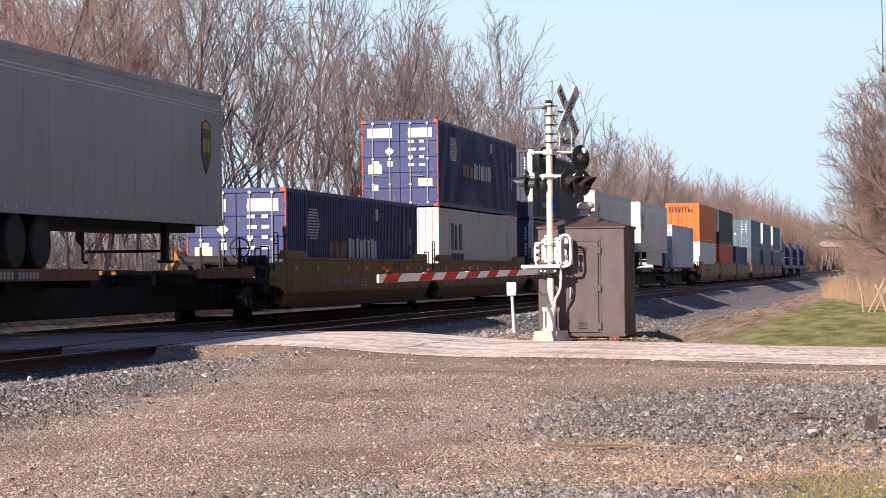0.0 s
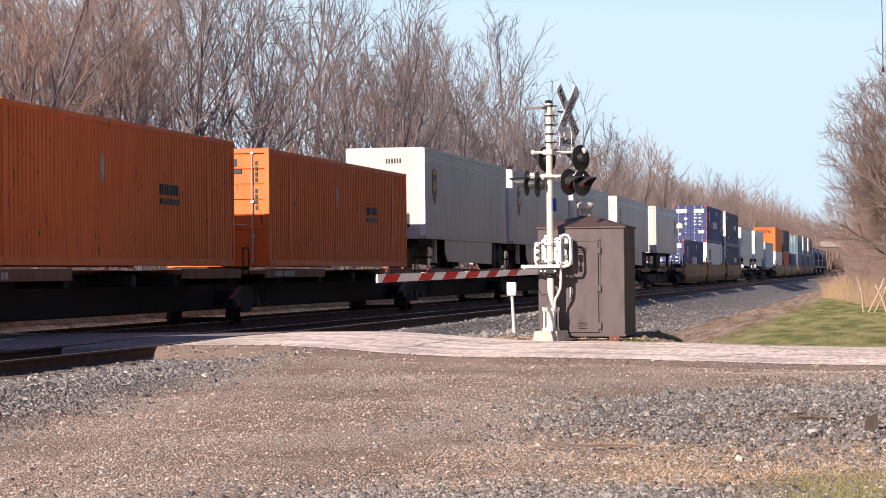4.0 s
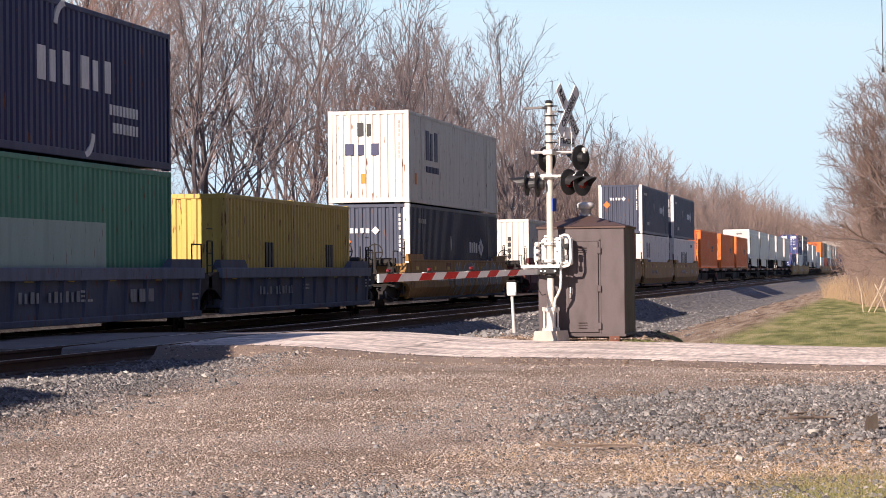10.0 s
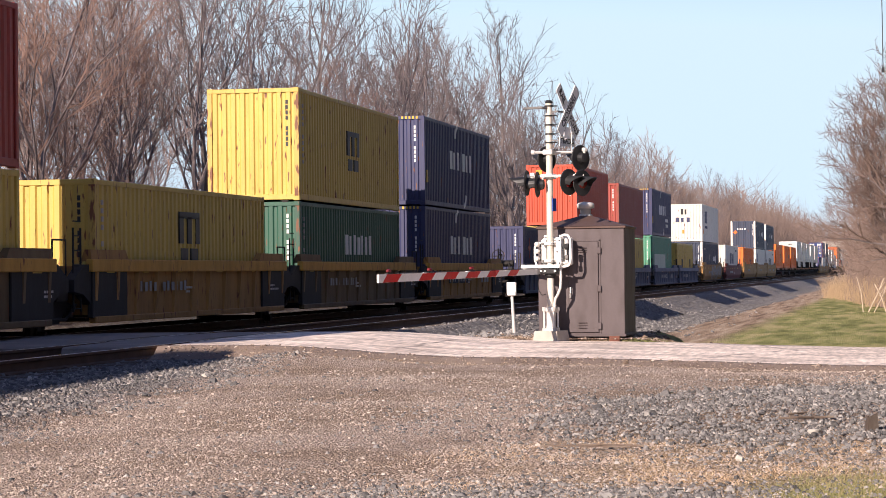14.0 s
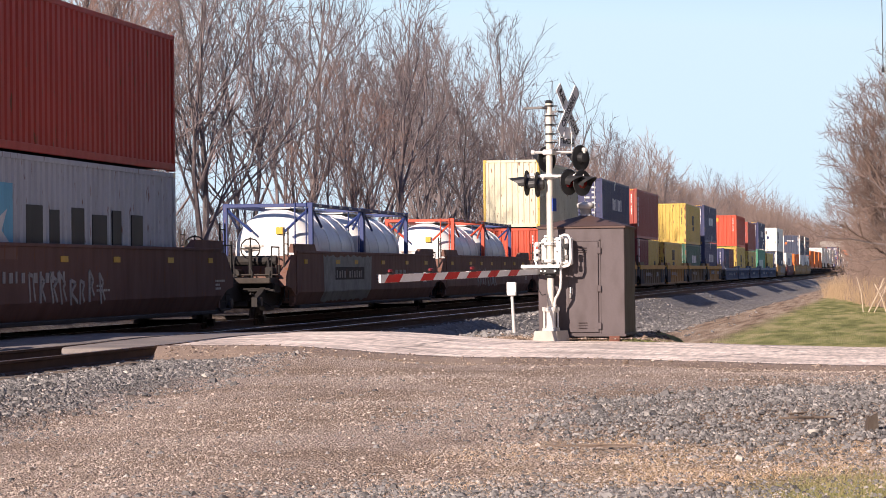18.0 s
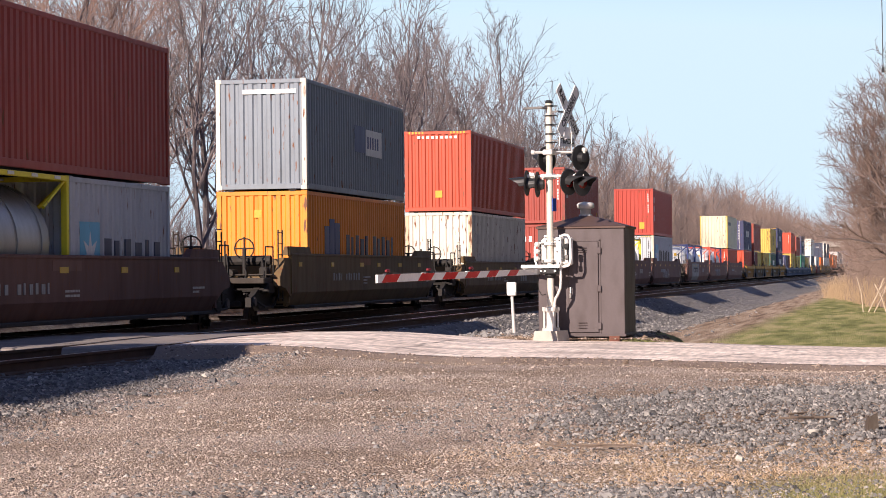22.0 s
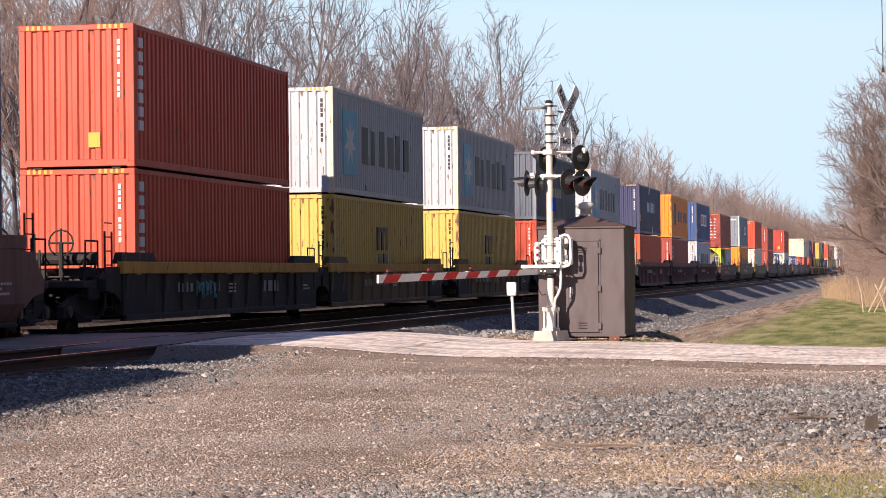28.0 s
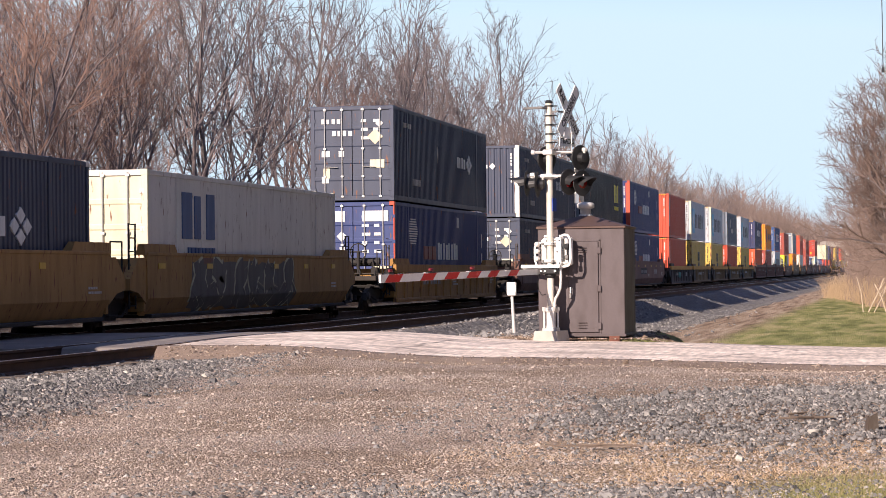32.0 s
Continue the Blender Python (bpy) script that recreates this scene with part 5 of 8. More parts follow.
MOVERS = []
STEEL_DARK = paint("grimy_steel", (0.024, 0.021, 0.019, 1), 0.75, 0.2, 0.4, (0.05, 0.039, 0.031, 1), 1.5, 0.2)
WHEEL_STEEL = paint("wheel_steel", (0.09, 0.07, 0.06, 1), 0.6, 0.5, 0.4)
HOSE = paint("rubber_hose", (0.02, 0.02, 0.02, 1), 0.8)
YELLOW_TAG = paint("yellow_reflector", rgb(200, 160, 40), 0.4, 0, 0.15)
CHALK = paint("white_stencil", (0.68, 0.68, 0.66, 1), 0.7, 0, 0.25, (0.2, 0.18, 0.16, 1), 3, 0.0)
STENCIL = paint("grey_white_stencil", (0.33, 0.32, 0.30, 1), 0.75, 0, 0.4, (0.12, 0.10, 0.08, 1), 3, 0.0)
SPRAY_SILVER = paint("silver_green_spray", (0.27, 0.29, 0.27, 1), 0.7, 0, 0.6, (0.12, 0.12, 0.11, 1), 2.0, 0.0, 9, 1.0, 0.25)
SPRAY_PALE = paint("white_spray", (0.44, 0.43, 0.41, 1), 0.7, 0, 0.5, (0.2, 0.19, 0.18, 1), 2.0, 0.0)
SPRAY_DARK = paint("dark_spray", (0.11, 0.10, 0.09, 1), 0.7, 0, 0.4, (0.06, 0.05, 0.045, 1))
SPRAY_GREY = paint("grey_spray", (0.24, 0.22, 0.19, 1), 0.7, 0, 0.6, (0.36, 0.34, 0.31, 1), 2.0, 0.0, 9, 1.0, 0.25)
GHOST = paint("faded_stencil", (0.50, 0.46, 0.41, 1), 0.8, 0, 0.5, (0.12, 0.10, 0.08, 1), 3, 0.0)
RUBBER = paint("tyre_rubber", (0.022, 0.021, 0.02, 1), 0.85, 0, 0.3, (0.08, 0.07, 0.06, 1))


def coat(name, r, g, b, rust=0.1, dirt=0.3, rough=0.5):
    c = rgb(r, g, b)
    return paint(name, c, rough, 0.0, dirt, (c[0] * 0.45 + 0.02, c[1] * 0.42 + 0.015, c[2] * 0.4 + 0.012, 1), 0.7, 0.06, 14, 5.0, 0.08, rust)


COATS = {
    "red": coat("container_red", 188, 72, 44), "brick": coat("container_brick_red", 152, 64, 52), "maroon": coat("container_maroon", 114, 38, 40),
    "navy": coat("container_navy", 46, 50, 86), "blue": coat("container_blue", 45, 76, 126), "royal": coat("container_royal_blue", 36, 54, 106, 0.1),
    "ink": coat("container_slate", 52, 60, 80, 0.15), "black": coat("container_black", 34, 38, 44, 0.1), "orange": coat("container_orange", 226, 108, 30, 0.15),
    "amber": coat("container_amber", 228, 134, 28, 0.02), "yellow": coat("container_yellow", 198, 168, 80, 0.4), "green": coat("container_dark_green", 38, 84, 66),
    "mint": coat("container_green", 74, 140, 112, 0.2), "white": coat("container_white", 214, 208, 198, 0.25, 0.25), "cream": coat("container_cream", 206, 200, 172, 0.25),
    "grey": coat("container_light_grey", 176, 180, 184, 0.25), "steelgrey": coat("container_grey_blue", 122, 131, 140, 0.3), "slate": coat("container_dark_grey", 84, 92, 104, 0.2),
    "sky": coat("emblem_light_blue", 96, 172, 200, 0.1), "lemon": coat("frame_lemon_yellow", 226, 210, 46, 0.1), "rustred": coat("container_rust_red", 170, 58, 42, 0.2),
    "teal": coat("container_teal_grey", 74, 104, 116, 0.2), "tan": coat("container_orange_brown", 206, 82, 40, 0.2), "oldwhite": coat("container_rusty_white", 208, 202, 188, 0.55),
}
WORN = {"yellow": coat("yellow_corner_rust", 190, 158, 76, 1.4), "oldwhite": coat("white_corner_rust", 200, 180, 150, 1.4), "steelgrey": coat("grey_corner_rust", 128, 138, 146, 1.3),
        "cream": coat("cream_corner_rust", 200, 186, 140, 1.2), "blue": coat("blue_corner_rust", 52, 74, 104, 1.2), "brick": coat("brick_corner_rust", 140, 62, 50, 1.2), "amber": coat("amber_corner_rust", 222, 140, 34, 1.1),
        "green": coat("green_corner_rust", 40, 80, 64, 1.2)}
CHORD_GREY = coat("car_chord_grey_blue", 108, 114, 128, 0.3, 0.5, 0.7)
CHORD_YELLOW = coat("car_chord_yellow", 196, 146, 58, 0.4, 0.5, 0.7)
CAR_PAINT = {
    "yellow": coat("car_yellow", 156, 118, 64, 0.5, 0.55, 0.7), "olive": coat("car_olive_brown", 108, 86, 54, 0.5, 0.55, 0.7), "brown": coat("car_brown", 114, 82, 70, 0.5, 0.5, 0.7),
    "darkbrown": coat("car_dark_brown", 100, 68, 58, 0.5, 0.5, 0.7), "maroon": coat("car_maroon", 104, 44, 44, 0.4, 0.4, 0.7), "blue": coat("car_blue", 84, 90, 104, 0.4, 0.4, 0.7),
    "ochre": coat("car_ochre", 162, 118, 58, 0.6, 0.55, 0.7), "black": coat("car_black", 40, 36, 34, 0.4, 0.5, 0.7), "rust": coat("car_rust", 130, 88, 60, 0.5, 0.5, 0.7),
}


def stuff(ob):
    """Many small marks that make one part."""
    ob["kind"] = "stuff"
    return ob


def flat_bars(name, bars, side_x, material, parent, label=""):
    """Raised paint bars on a container's side: (y0, y1, z0, z1), the near side at x = side_x."""
    f = Form()
    for y0, y1, z0, z1 in bars:
        f.box(side_x - 0.03, side_x + 0.006, y0, y1, z0, z1)
    ob = part(name, f, material, parent, label)
    return stuff(ob) if len(bars) > 1 else ob


def end_bars(name, bars, end_y, material, parent, label=""):
    """Paint bars on a container's rear end: (x0, x1, z0, z1)."""
    f = Form()
    for x0, x1, z0, z1 in bars:
        f.box(x0, x1, end_y - 0.006, end_y + 0.03, z0, z1)
    ob = part(name, f, material, parent, label)
    return stuff(ob) if len(bars) > 1 else ob


def ribs(a, b, period, deep):
    """A trapezoid wave from a to b: (along, depth) points; depth 0 is the outer face."""
    n = max(1, round((b - a) / period))
    p = (b - a) / n
    out = []
    for i in range(n):
        s = a + i * p
        out += [(s, deep), (s + 0.14 * p, 0.0), (s + 0.55 * p, 0.0), (s + 0.69 * p, deep)]
    out.append((b, deep))
    return out


def sheet(points, z0, z1, place):
    """A folded sheet through (along, depth) points, from z0 to z1, with a little thickness."""
    f = Form()
    n = len(points)
    for z in (z0, z1):
        f.v += [place(s, d, z) for s, d in points]
    for i in range(n - 1):
        f.f.append((i, i + 1, n + i + 1, n + i))
    return f


def container(name, label, s0, length, height, width, base, colour, rear="wall", ribbed=0.28, posts=None, marks=(), group="containers on the train", trim=None, doors=None):
    """One shipping container: panels, rails, posts, castings, doors and painted marks. The near side is +x, the rear end -y."""
    body = COATS[colour]
    trimc = COATS[trim] if trim else body
    c = thing(name, label, "container", group)
    MOVERS.append((c, s0 + length / 2, base))
    w, l, h = width / 2, length / 2, height
    for sx in (1, -1):
        if ribbed:
            pts = ribs(-l + 0.12, l - 0.12, ribbed, 0.036 if ribbed > 0.22 else 0.026)
        else:
            pts = []
            k = -l + 0.12
            while k < l - 0.13:
                pts += [(k, 0.012), (k + 0.012, 0.004), (k + 0.03, 0.004), (k + 0.042, 0.012)]
                k += 1.22
            pts.append((l - 0.12, 0.012))
        f = sheet(pts, 0.15, h - 0.10, (lambda s, d, z: (w - 0.012 - d, s, z)) if sx > 0 else (lambda s, d, z: (-w + 0.012 + d, -s, z)))
        part("side_panel", f, body, c)
        part("bottom_rail", Form().soft(sx * w - (0.10 if sx > 0 else 0.0), sx * w + (0.0 if sx > 0 else 0.10), -l + 0.02, l - 0.02, 0.02, 0.165, 0.008), trimc, c)
        part("top_rail", Form().soft(sx * w - (0.06 if sx > 0 else 0.0), sx * w + (0.0 if sx > 0 else 0.06), -l + 0.02, l - 0.02, h - 0.115, h - 0.015, 0.008), trimc, c)
    part("roof", Form().box(-w + 0.05, w - 0.05, -l + 0.05, l - 0.05, h - 0.05, h - 0.025), body, c)
    part("floor", Form().box(-w + 0.08, w - 0.08, -l + 0.05, l - 0.05, 0.06, 0.16), STEEL_DARK, c)
    pm = COATS[posts[0]] if posts else WORN.get(colour, body)
    pw = posts[1] if posts else 0.13
    for sx in (-1, 1):
        for sy in (-1, 1):
            x0, x1 = (sx * w - pw, sx * w) if sx > 0 else (-w, -w + pw)
            y0, y1 = (l - 0.12, l) if sy > 0 else (-l, -l + 0.12)
            part("corner_post", Form().soft(x0, x1, y0, y1, 0.11, h - 0.11, 0.008), pm if sy < 0 else body, c)
            for z0 in (0.0, h - 0.118):
                part("corner_casting", Form().soft(sx * w - 0.162 if sx > 0 else -w - 0.002, w + 0.002 if sx > 0 else -w + 0.162, l - 0.178 if sy > 0 else -l - 0.003, l + 0.003 if sy > 0 else -l + 0.178, z0, z0 + 0.118, 0.01), pm if posts else body, c)
    if length > 15:
        for sx in (-1, 1):
            for y in (-6.02, 6.02):
                x0, x1 = (w - 0.02, w + 0.002) if sx > 0 else (-w - 0.002, -w + 0.02)
                post = part("stacking_post", Form().soft(x0 - (0.1 if sx > 0 else 0), x1 + (0.1 if sx < 0 else 0), y - 0.09, y + 0.09, 0.1, h - 0.05, 0.006), trimc, c)
                part("corner_casting", Form().soft(x0 - 0.1 if sx > 0 else x0 - 0.004, x1 + 0.004 if sx > 0 else x1 + 0.1, y - 0.09, y + 0.09, h - 0.10, h + 0.0, 0.006), trimc, post)
    part("end_wall", sheet(ribs(-w + 0.12, w - 0.12, 0.26, 0.03), 0.12, h - 0.1, lambda s, d, z: (-s, l - 0.02 - d, z)), body, c)
    if rear == "wall":
        part("end_wall", sheet(ribs(-w + pw - 0.01, w - pw + 0.01, 0.24, 0.034), 0.14, h - 0.11, lambda s, d, z: (s, -l + 0.012 + d, z)), body, c)
        part("end_rail", Form().soft(-w + 0.13, w - 0.13, -l, -l + 0.1, h - 0.12, h - 0.01, 0.008), body, c)
        part("end_rail", Form().soft(-w + 0.13, w - 0.13, -l, -l + 0.1, 0.02, 0.16, 0.008), body, c)
        for q in (-w + 0.28, w - 0.5):
            part("fork_hook", Form().prism([(q, 0.0), (q + 0.22, 0.0), (q + 0.16, -0.05), (q + 0.06, -0.05)][::-1], "y", -l, -l + 0.08), STEEL_DARK, c)
    else:
        part("end_rail", Form().soft(-w + 0.13, w - 0.13, -l, -l + 0.1, h - 0.13, h - 0.01, 0.008), body, c)
        part("end_rail", Form().soft(-w + 0.13, w - 0.13, -l, -l + 0.1, 0.02, 0.16, 0.008), body, c)
        for sx in (-1, 1):
            x0, x1 = (0.008, w - pw + 0.012) if sx > 0 else (-w + pw - 0.012, -0.008)
            f = Form()
            boards = []
            if rear == "boards":
                z = 0.16
                k = 7
                dz = (h - 0.3) / k
                for i in range(k):
                    boards.append(Form().soft(x0, x1, -l + 0.012 + 0.012 * (i % 2), -l + 0.05, z + 0.008, z + dz - 0.008, 0.012))
                    z += dz
                f.box(x0, x1, -l + 0.045, -l + 0.06, 0.16, h - 0.14)
            else:
                skin = [(0.16, 0.06), (0.165, 0.02)]
                for i in range(1, 5):
                    z = 0.16 + (h - 0.3) * i / 5
                    skin += [(z - 0.07, 0.02), (z - 0.04, 0.006), (z + 0.04, 0.006), (z + 0.07, 0.02)]
                skin += [(h - 0.145, 0.02), (h - 0.14, 0.06)]
                for z, d in skin:
                    f.v += [(x0, -l + 0.06, z), (x0 + 0.004, -l + d, z), (x1 - 0.004, -l + d, z), (x1, -l + 0.06, z)]
                for i in range(len(skin) - 1):
                    f.f += [(4 * i + k, 4 * i + k + 1, 4 * i + k + 5, 4 * i + k + 4) for k in range(3)]
            door = part("door", f, COATS[doors] if doors else body, c, "cargo door with lock rods")
            for bd in boards:
                part("board", bd, body, door)
            for q in (0.28, 0.74):
                x = x0 + (x1 - x0) * q
                rod = part("lock_rod", Form().rod((x, -l - 0.012, 0.1), (x, -l - 0.012, h - 0.06), 0.019, n=8), GALV if rear != "paint" else body, door, "galvanised lock rod")
                g = Form()
                for z in (0.14, 0.75, h * 0.55, h - 0.12):
                    g.soft(x - 0.045, x + 0.045, -l - 0.03, -l + 0.025, z - 0.03, z + 0.03, 0.006)
                part("rod_guide", g, GALV if rear != "paint" else body, rod)
            x = x0 + (x1 - x0) * 0.5
            part("door_handle", Form().rod((x0 + (x1 - x0) * 0.28, -l - 0.03, 1.05), (x0 + (x1 - x0) * 0.62, -l - 0.03, 1.02), 0.014, n=6), GALV, door)
            g = Form()
            xo = x1 if sx > 0 else x0
            for z in (0.35, 1.0, h * 0.58, h - 0.45):
                g.soft(xo - 0.05, xo + 0.05, -l - 0.004, -l + 0.03, z - 0.05, z + 0.05, 0.006)
            part("hinge", g, body, door)
    for m in marks:
        m(c, w, l, h)
    return c


# painted marks -------------------------------------------------------------------------------


def word(n, y, z, size, step, colour, gap=0.32, slant=0.0):
    """A painted word on the near side as plain upright bars: n letters from y on."""
    def put(c, w, l, h):
        f = Form()
        for i in range(n):
            a = y + i * step
            b = a + step * (1 - gap)
            f.box(w - 0.03, w - 0.004, a, a + (b - a) * (0.95, 0.6, 0.8)[i % 3], z, z + size * (1.0, 0.94, 1.0, 0.9)[i % 4])
        stuff(part("painted_mark", f, COATS.get(colour) or colour, c, "painted lettering shown as plain bars"))
    return put


def block(y0, y1, z0, z1, colour, label="painted panel"):
    def put(c, w, l, h):
        flat_bars("painted_mark", [(y0, y1, z0, z1)], w - 0.006, COATS.get(colour) or colour, c, label)
    return put


def bars(rows, colour, label="plain paint bars"):
    def put(c, w, l, h):
        flat_bars("painted_mark", rows, w - 0.004, COATS.get(colour) or colour, c, label)
    return put


def blob(y, z, r, colour, points=7, inner=0.42, label="painted emblem"):
    """A star or lozenge emblem on the near side."""
    def put(c, w, l, h):
        out = []
        for i in range(points * 2):
            a = math.pi / 2 + math.pi * i / points
            q = r if i % 2 == 0 else r * inner
            out.append((y + math.cos(a) * q, z + math.sin(a) * q))
        part("painted_mark", Form().prism(out, "x", w - 0.03, w + 0.004), COATS.get(colour) or colour, c, label)
    return put


def lozenge(y, z, a, b, colour):
    """A painted diamond ring made of four small diamonds round an open middle."""
    def put(c, w, l, h):
        f = Form()
        for dy, dz in ((-0.5, 0), (0.5, 0), (0, -0.5), (0, 0.5)):
            q, r = y + dy * a, z + dz * b
            f.prism([(q - a * 0.36, r), (q, r - b * 0.4), (q + a * 0.36, r), (q, r + b * 0.4)], "x", w - 0.03, w + 0.003)
        stuff(part("painted_mark", f, COATS.get(colour) or colour, c, "painted diamond emblem"))
    return put


def swoosh(y, z, r, colour):
    """Two short crescents above and below a name."""
    def put(c, w, l, h):
        f = Form()
        for sgn, cy, cz in ((1, y, z), (-1, y + 1.1, z - 1.75)):
            out, inn = [], []
            for i in range(7):
                a = radians(95 + 75 * i / 6)
                out.append((cy + sgn * math.cos(a) * r * 1.0, cz + sgn * math.sin(a) * r))
                inn.append((cy + sgn * (math.cos(a) * r * 0.9 + 0.12), cz + sgn * (math.sin(a) * r * 0.82)))
            f.prism(out + inn[::-1], "x", w - 0.03, w + 0.002)
        part("painted_mark", f, COATS.get(colour) or colour, c, "painted crescents")
    return put


def code(side, vertical=True, colour=None, n=9):
    """The unit's number at the rear end as small bars; side 1 is the near edge."""
    def put(c, w, l, h):
        f = []
        x = side * (w - 0.32)
        for i in range(n):
            z = h - 0.32 - i * 0.135
            if i in (4,):
                continue
            f.append((x - 0.03, x + 0.03, z - 0.10, z))
        end_bars("painted_mark", f, -l + 0.004, colour or CHALK, c, "unit number as plain bars")
    return put


def plate(x0, x1, z0, z1, colour, label="label panel"):
    def put(c, w, l, h):
        end_bars("painted_mark", [(x0, x1, z0, z1)], -l + 0.002, COATS.get(colour) or colour, c, label)
    return put


def side_code(colour=None, vertical=True):
    """The unit's number near the rear edge of the near side, running down."""
    def put(c, w, l, h):
        flat_bars("painted_mark", [(-l + 0.42, -l + 0.50, h - 0.5 - i * 0.16, h - 0.40 - i * 0.16) for i in range(10) if i != 4], w - 0.004, colour or STENCIL, c, "unit number as plain bars")
    return put


def door_text(n=7):
    """Weight tables and notices on the doors as plain bars."""
    def put(c, w, l, h):
        f = []
        for i in range(n):
            z = h - 0.42 - i * 0.26
            f += [(0.28, 0.28 + 0.16 + 0.05 * (i % 3), z - 0.09, z), (0.66, 0.66 + 0.2 - 0.04 * (i % 2), z - 0.09, z)]
        f += [(-0.95, -0.7, h * 0.5 - 0.1, h * 0.5 + 0.08), (-0.42, -0.25, h * 0.5 - 0.1, h * 0.5 + 0.08), (-0.95, -0.74, 0.55, 0.75)]
        end_bars("painted_mark", f, -l + 0.006, CHALK, c, "door notices as plain bars")
    return put


def end_word(n, x, z, size, step, colour=None):
    def put(c, w, l, h):
        f = []
        for i in range(n):
            a = x + i * step
            f.append((a, a + step * (0.66, 0.45, 0.58)[i % 3], z, z + size * (1.0, 0.92)[i % 2]))
        end_bars("painted_mark", f, -l + 0.006, COATS.get(colour) or colour or CHALK, c, "painted lettering shown as plain bars")
    return put


def stripes(side_h=0.12):
    """Black and yellow hazard stripes along the top of the rear end."""
    def put(c, w, l, h):
        end_bars("painted_mark", [(-w + 0.16 + i * 0.12, -w + 0.22 + i * 0.12, h - 0.1, h - 0.015) for i in range(5)] + [(w - 0.76 + i * 0.12, w - 0.70 + i * 0.12, h - 0.1, h - 0.015) for i in range(5)], -l + 0.001, YELLOW_TAG, c, "hazard stripes")
    return put


def diamond(x, z, r, colour):
    def put(c, w, l, h):
        part("painted_mark", Form().prism([(x - r, z), (x, z - r), (x + r, z), (x, z + r)], "y", -l - 0.004, -l + 0.03), COATS.get(colour) or colour, c, "diamond placard")
    return put


HC, STD, LOW = 2.896, 2.591, 0.36
UP_HC, UP_STD = LOW + HC + 0.025, LOW + STD + 0.025
W40, W53 = 2.438, 2.591
SAIL = [word(6, -2.6, 0.95, 1.05, 1.16, BLACK_PAINT, 0.26), block(-4.9, -3.25, 0.55, 2.35, COATS["sky"], "pale blue emblem square"), blob(-4.08, 1.45, 0.72, CHALK), code(1, colour=BLACK_PAINT), stripes()]
CRESCENTS = [word(3, -1.7, 1.35, 0.62, 0.66, CHALK), word(3, 0.62, 1.35, 0.62, 0.66, CHALK), swoosh(-0.3, 2.35, 0.55, CHALK), code(1), stripes(), plate(-0.62, -0.4, 0.75, 1.1, YELLOW_TAG), plate(-0.55, -0.42, 2.1, 2.25, YELLOW_TAG), block(-5.7, -5.55, 0.75, 1.15, YELLOW_TAG)]
DARK_EMBLEM = [bars([(-0.7, -0.42, 1.4, 1.98), (-0.12, 0.16, 1.4, 1.98), (0.46, 0.74, 1.4, 1.98), (-0.7, 0.74, 1.94, 2.08), (-0.62, -0.12, 0.98, 1.3), (0.12, 0.62, 0.98, 1.3)], BLACK_PAINT, "dark painted emblem"), side_code(GHOST), code(1, colour=BLACK_PAINT)]
LOZENGE = [word(4, 2.3, 1.42, 0.38, 0.42, CHALK), lozenge(4.55, 1.6, 0.6, 0.38, CHALK), bars([(-6.6 + i * 0.24, -6.48 + i * 0.24, 2.3, 2.45) for i in range(5)] + [(-5.2 + i * 0.2, -5.1 + i * 0.2, 0.55, 0.75) for i in range(6)], GHOST), blob(-1.2, 1.7, 0.26, GHOST, 2, 0.35), end_word(4, -0.62, 1.98, 0.16, 0.17), diamond(0.2, 2.06, 0.13, CHALK), diamond(-0.8, 1.72, 0.22, "orange"), code(1)]
LONG_NAME = [word(8, -1.3, 1.15, 0.56, 0.47, CHALK, 0.3), bars([(-3.6, -3.05, 1.15, 1.58), (-2.9, -2.4, 1.15, 1.58), (-2.25, -1.65, 1.15, 1.58)], COATS["maroon"], "dull red painted name"),
             bars([(-6.0 + 0.06 * abs(5 - i), -4.6 - 0.06 * abs(5 - i), 2.38 - i * 0.075, 2.42 - i * 0.075) for i in range(11)], CHALK, "striped emblem"), bars([(2.2, 2.42, 2.25, 2.6), (6.9, 7.0, 1.6, 2.1), (6.9, 7.0, 1.0, 1.4)], CHALK)]
SMILE = [word(3, -5.9, 1.5, 0.9, 0.8, COATS["navy"], 0.22), bars([(-5.9 + i * 0.27, -5.72 + i * 0.27, 1.15, 1.38) for i in range(9)], COATS["navy"])]
SWEEP = [word(5, -2.4, 1.27, 0.95, 0.98, COATS["navy"], 0.1), bars([(-0.9 + i * 0.32, -0.68 + i * 0.32, 0.78, 0.98) for i in range(10)], BLACK_PAINT), bars([(4.6 + i * 0.22, 4.72 + i * 0.22, 2.35, 2.55) for i in range(6)], BLACK_PAINT)]
QUICK = [word(5, -2.6, 1.0, 1.0, 0.9, BLACK_PAINT, 0.24), bars([(4.6 + i * 0.22, 4.72 + i * 0.22, 2.35, 2.55) for i in range(6)], BLACK_PAINT), code(1, colour=BLACK_PAINT)]
PUMP = [bars([(2.6 + i * 0.16, 2.71 + i * 0.16, 1.5, 1.72) for i in range(8)], BLACK_PAINT), bars([(2.6, 3.9, 1.3, 1.42)], BLACK_PAINT), blob(-1.0, 1.9, 0.3, GHOST, 2, 0.3), code(1, colour=BLACK_PAINT), end_word(8, -1.0, 2.45, 0.2, 0.2, BLACK_PAINT), plate(-0.95, 0.6, 2.28, 2.38, BLACK_PAINT)]
CAP = [word(7, -1.0, 1.25, 0.55, 0.48, CHALK), code(1), side_code()]
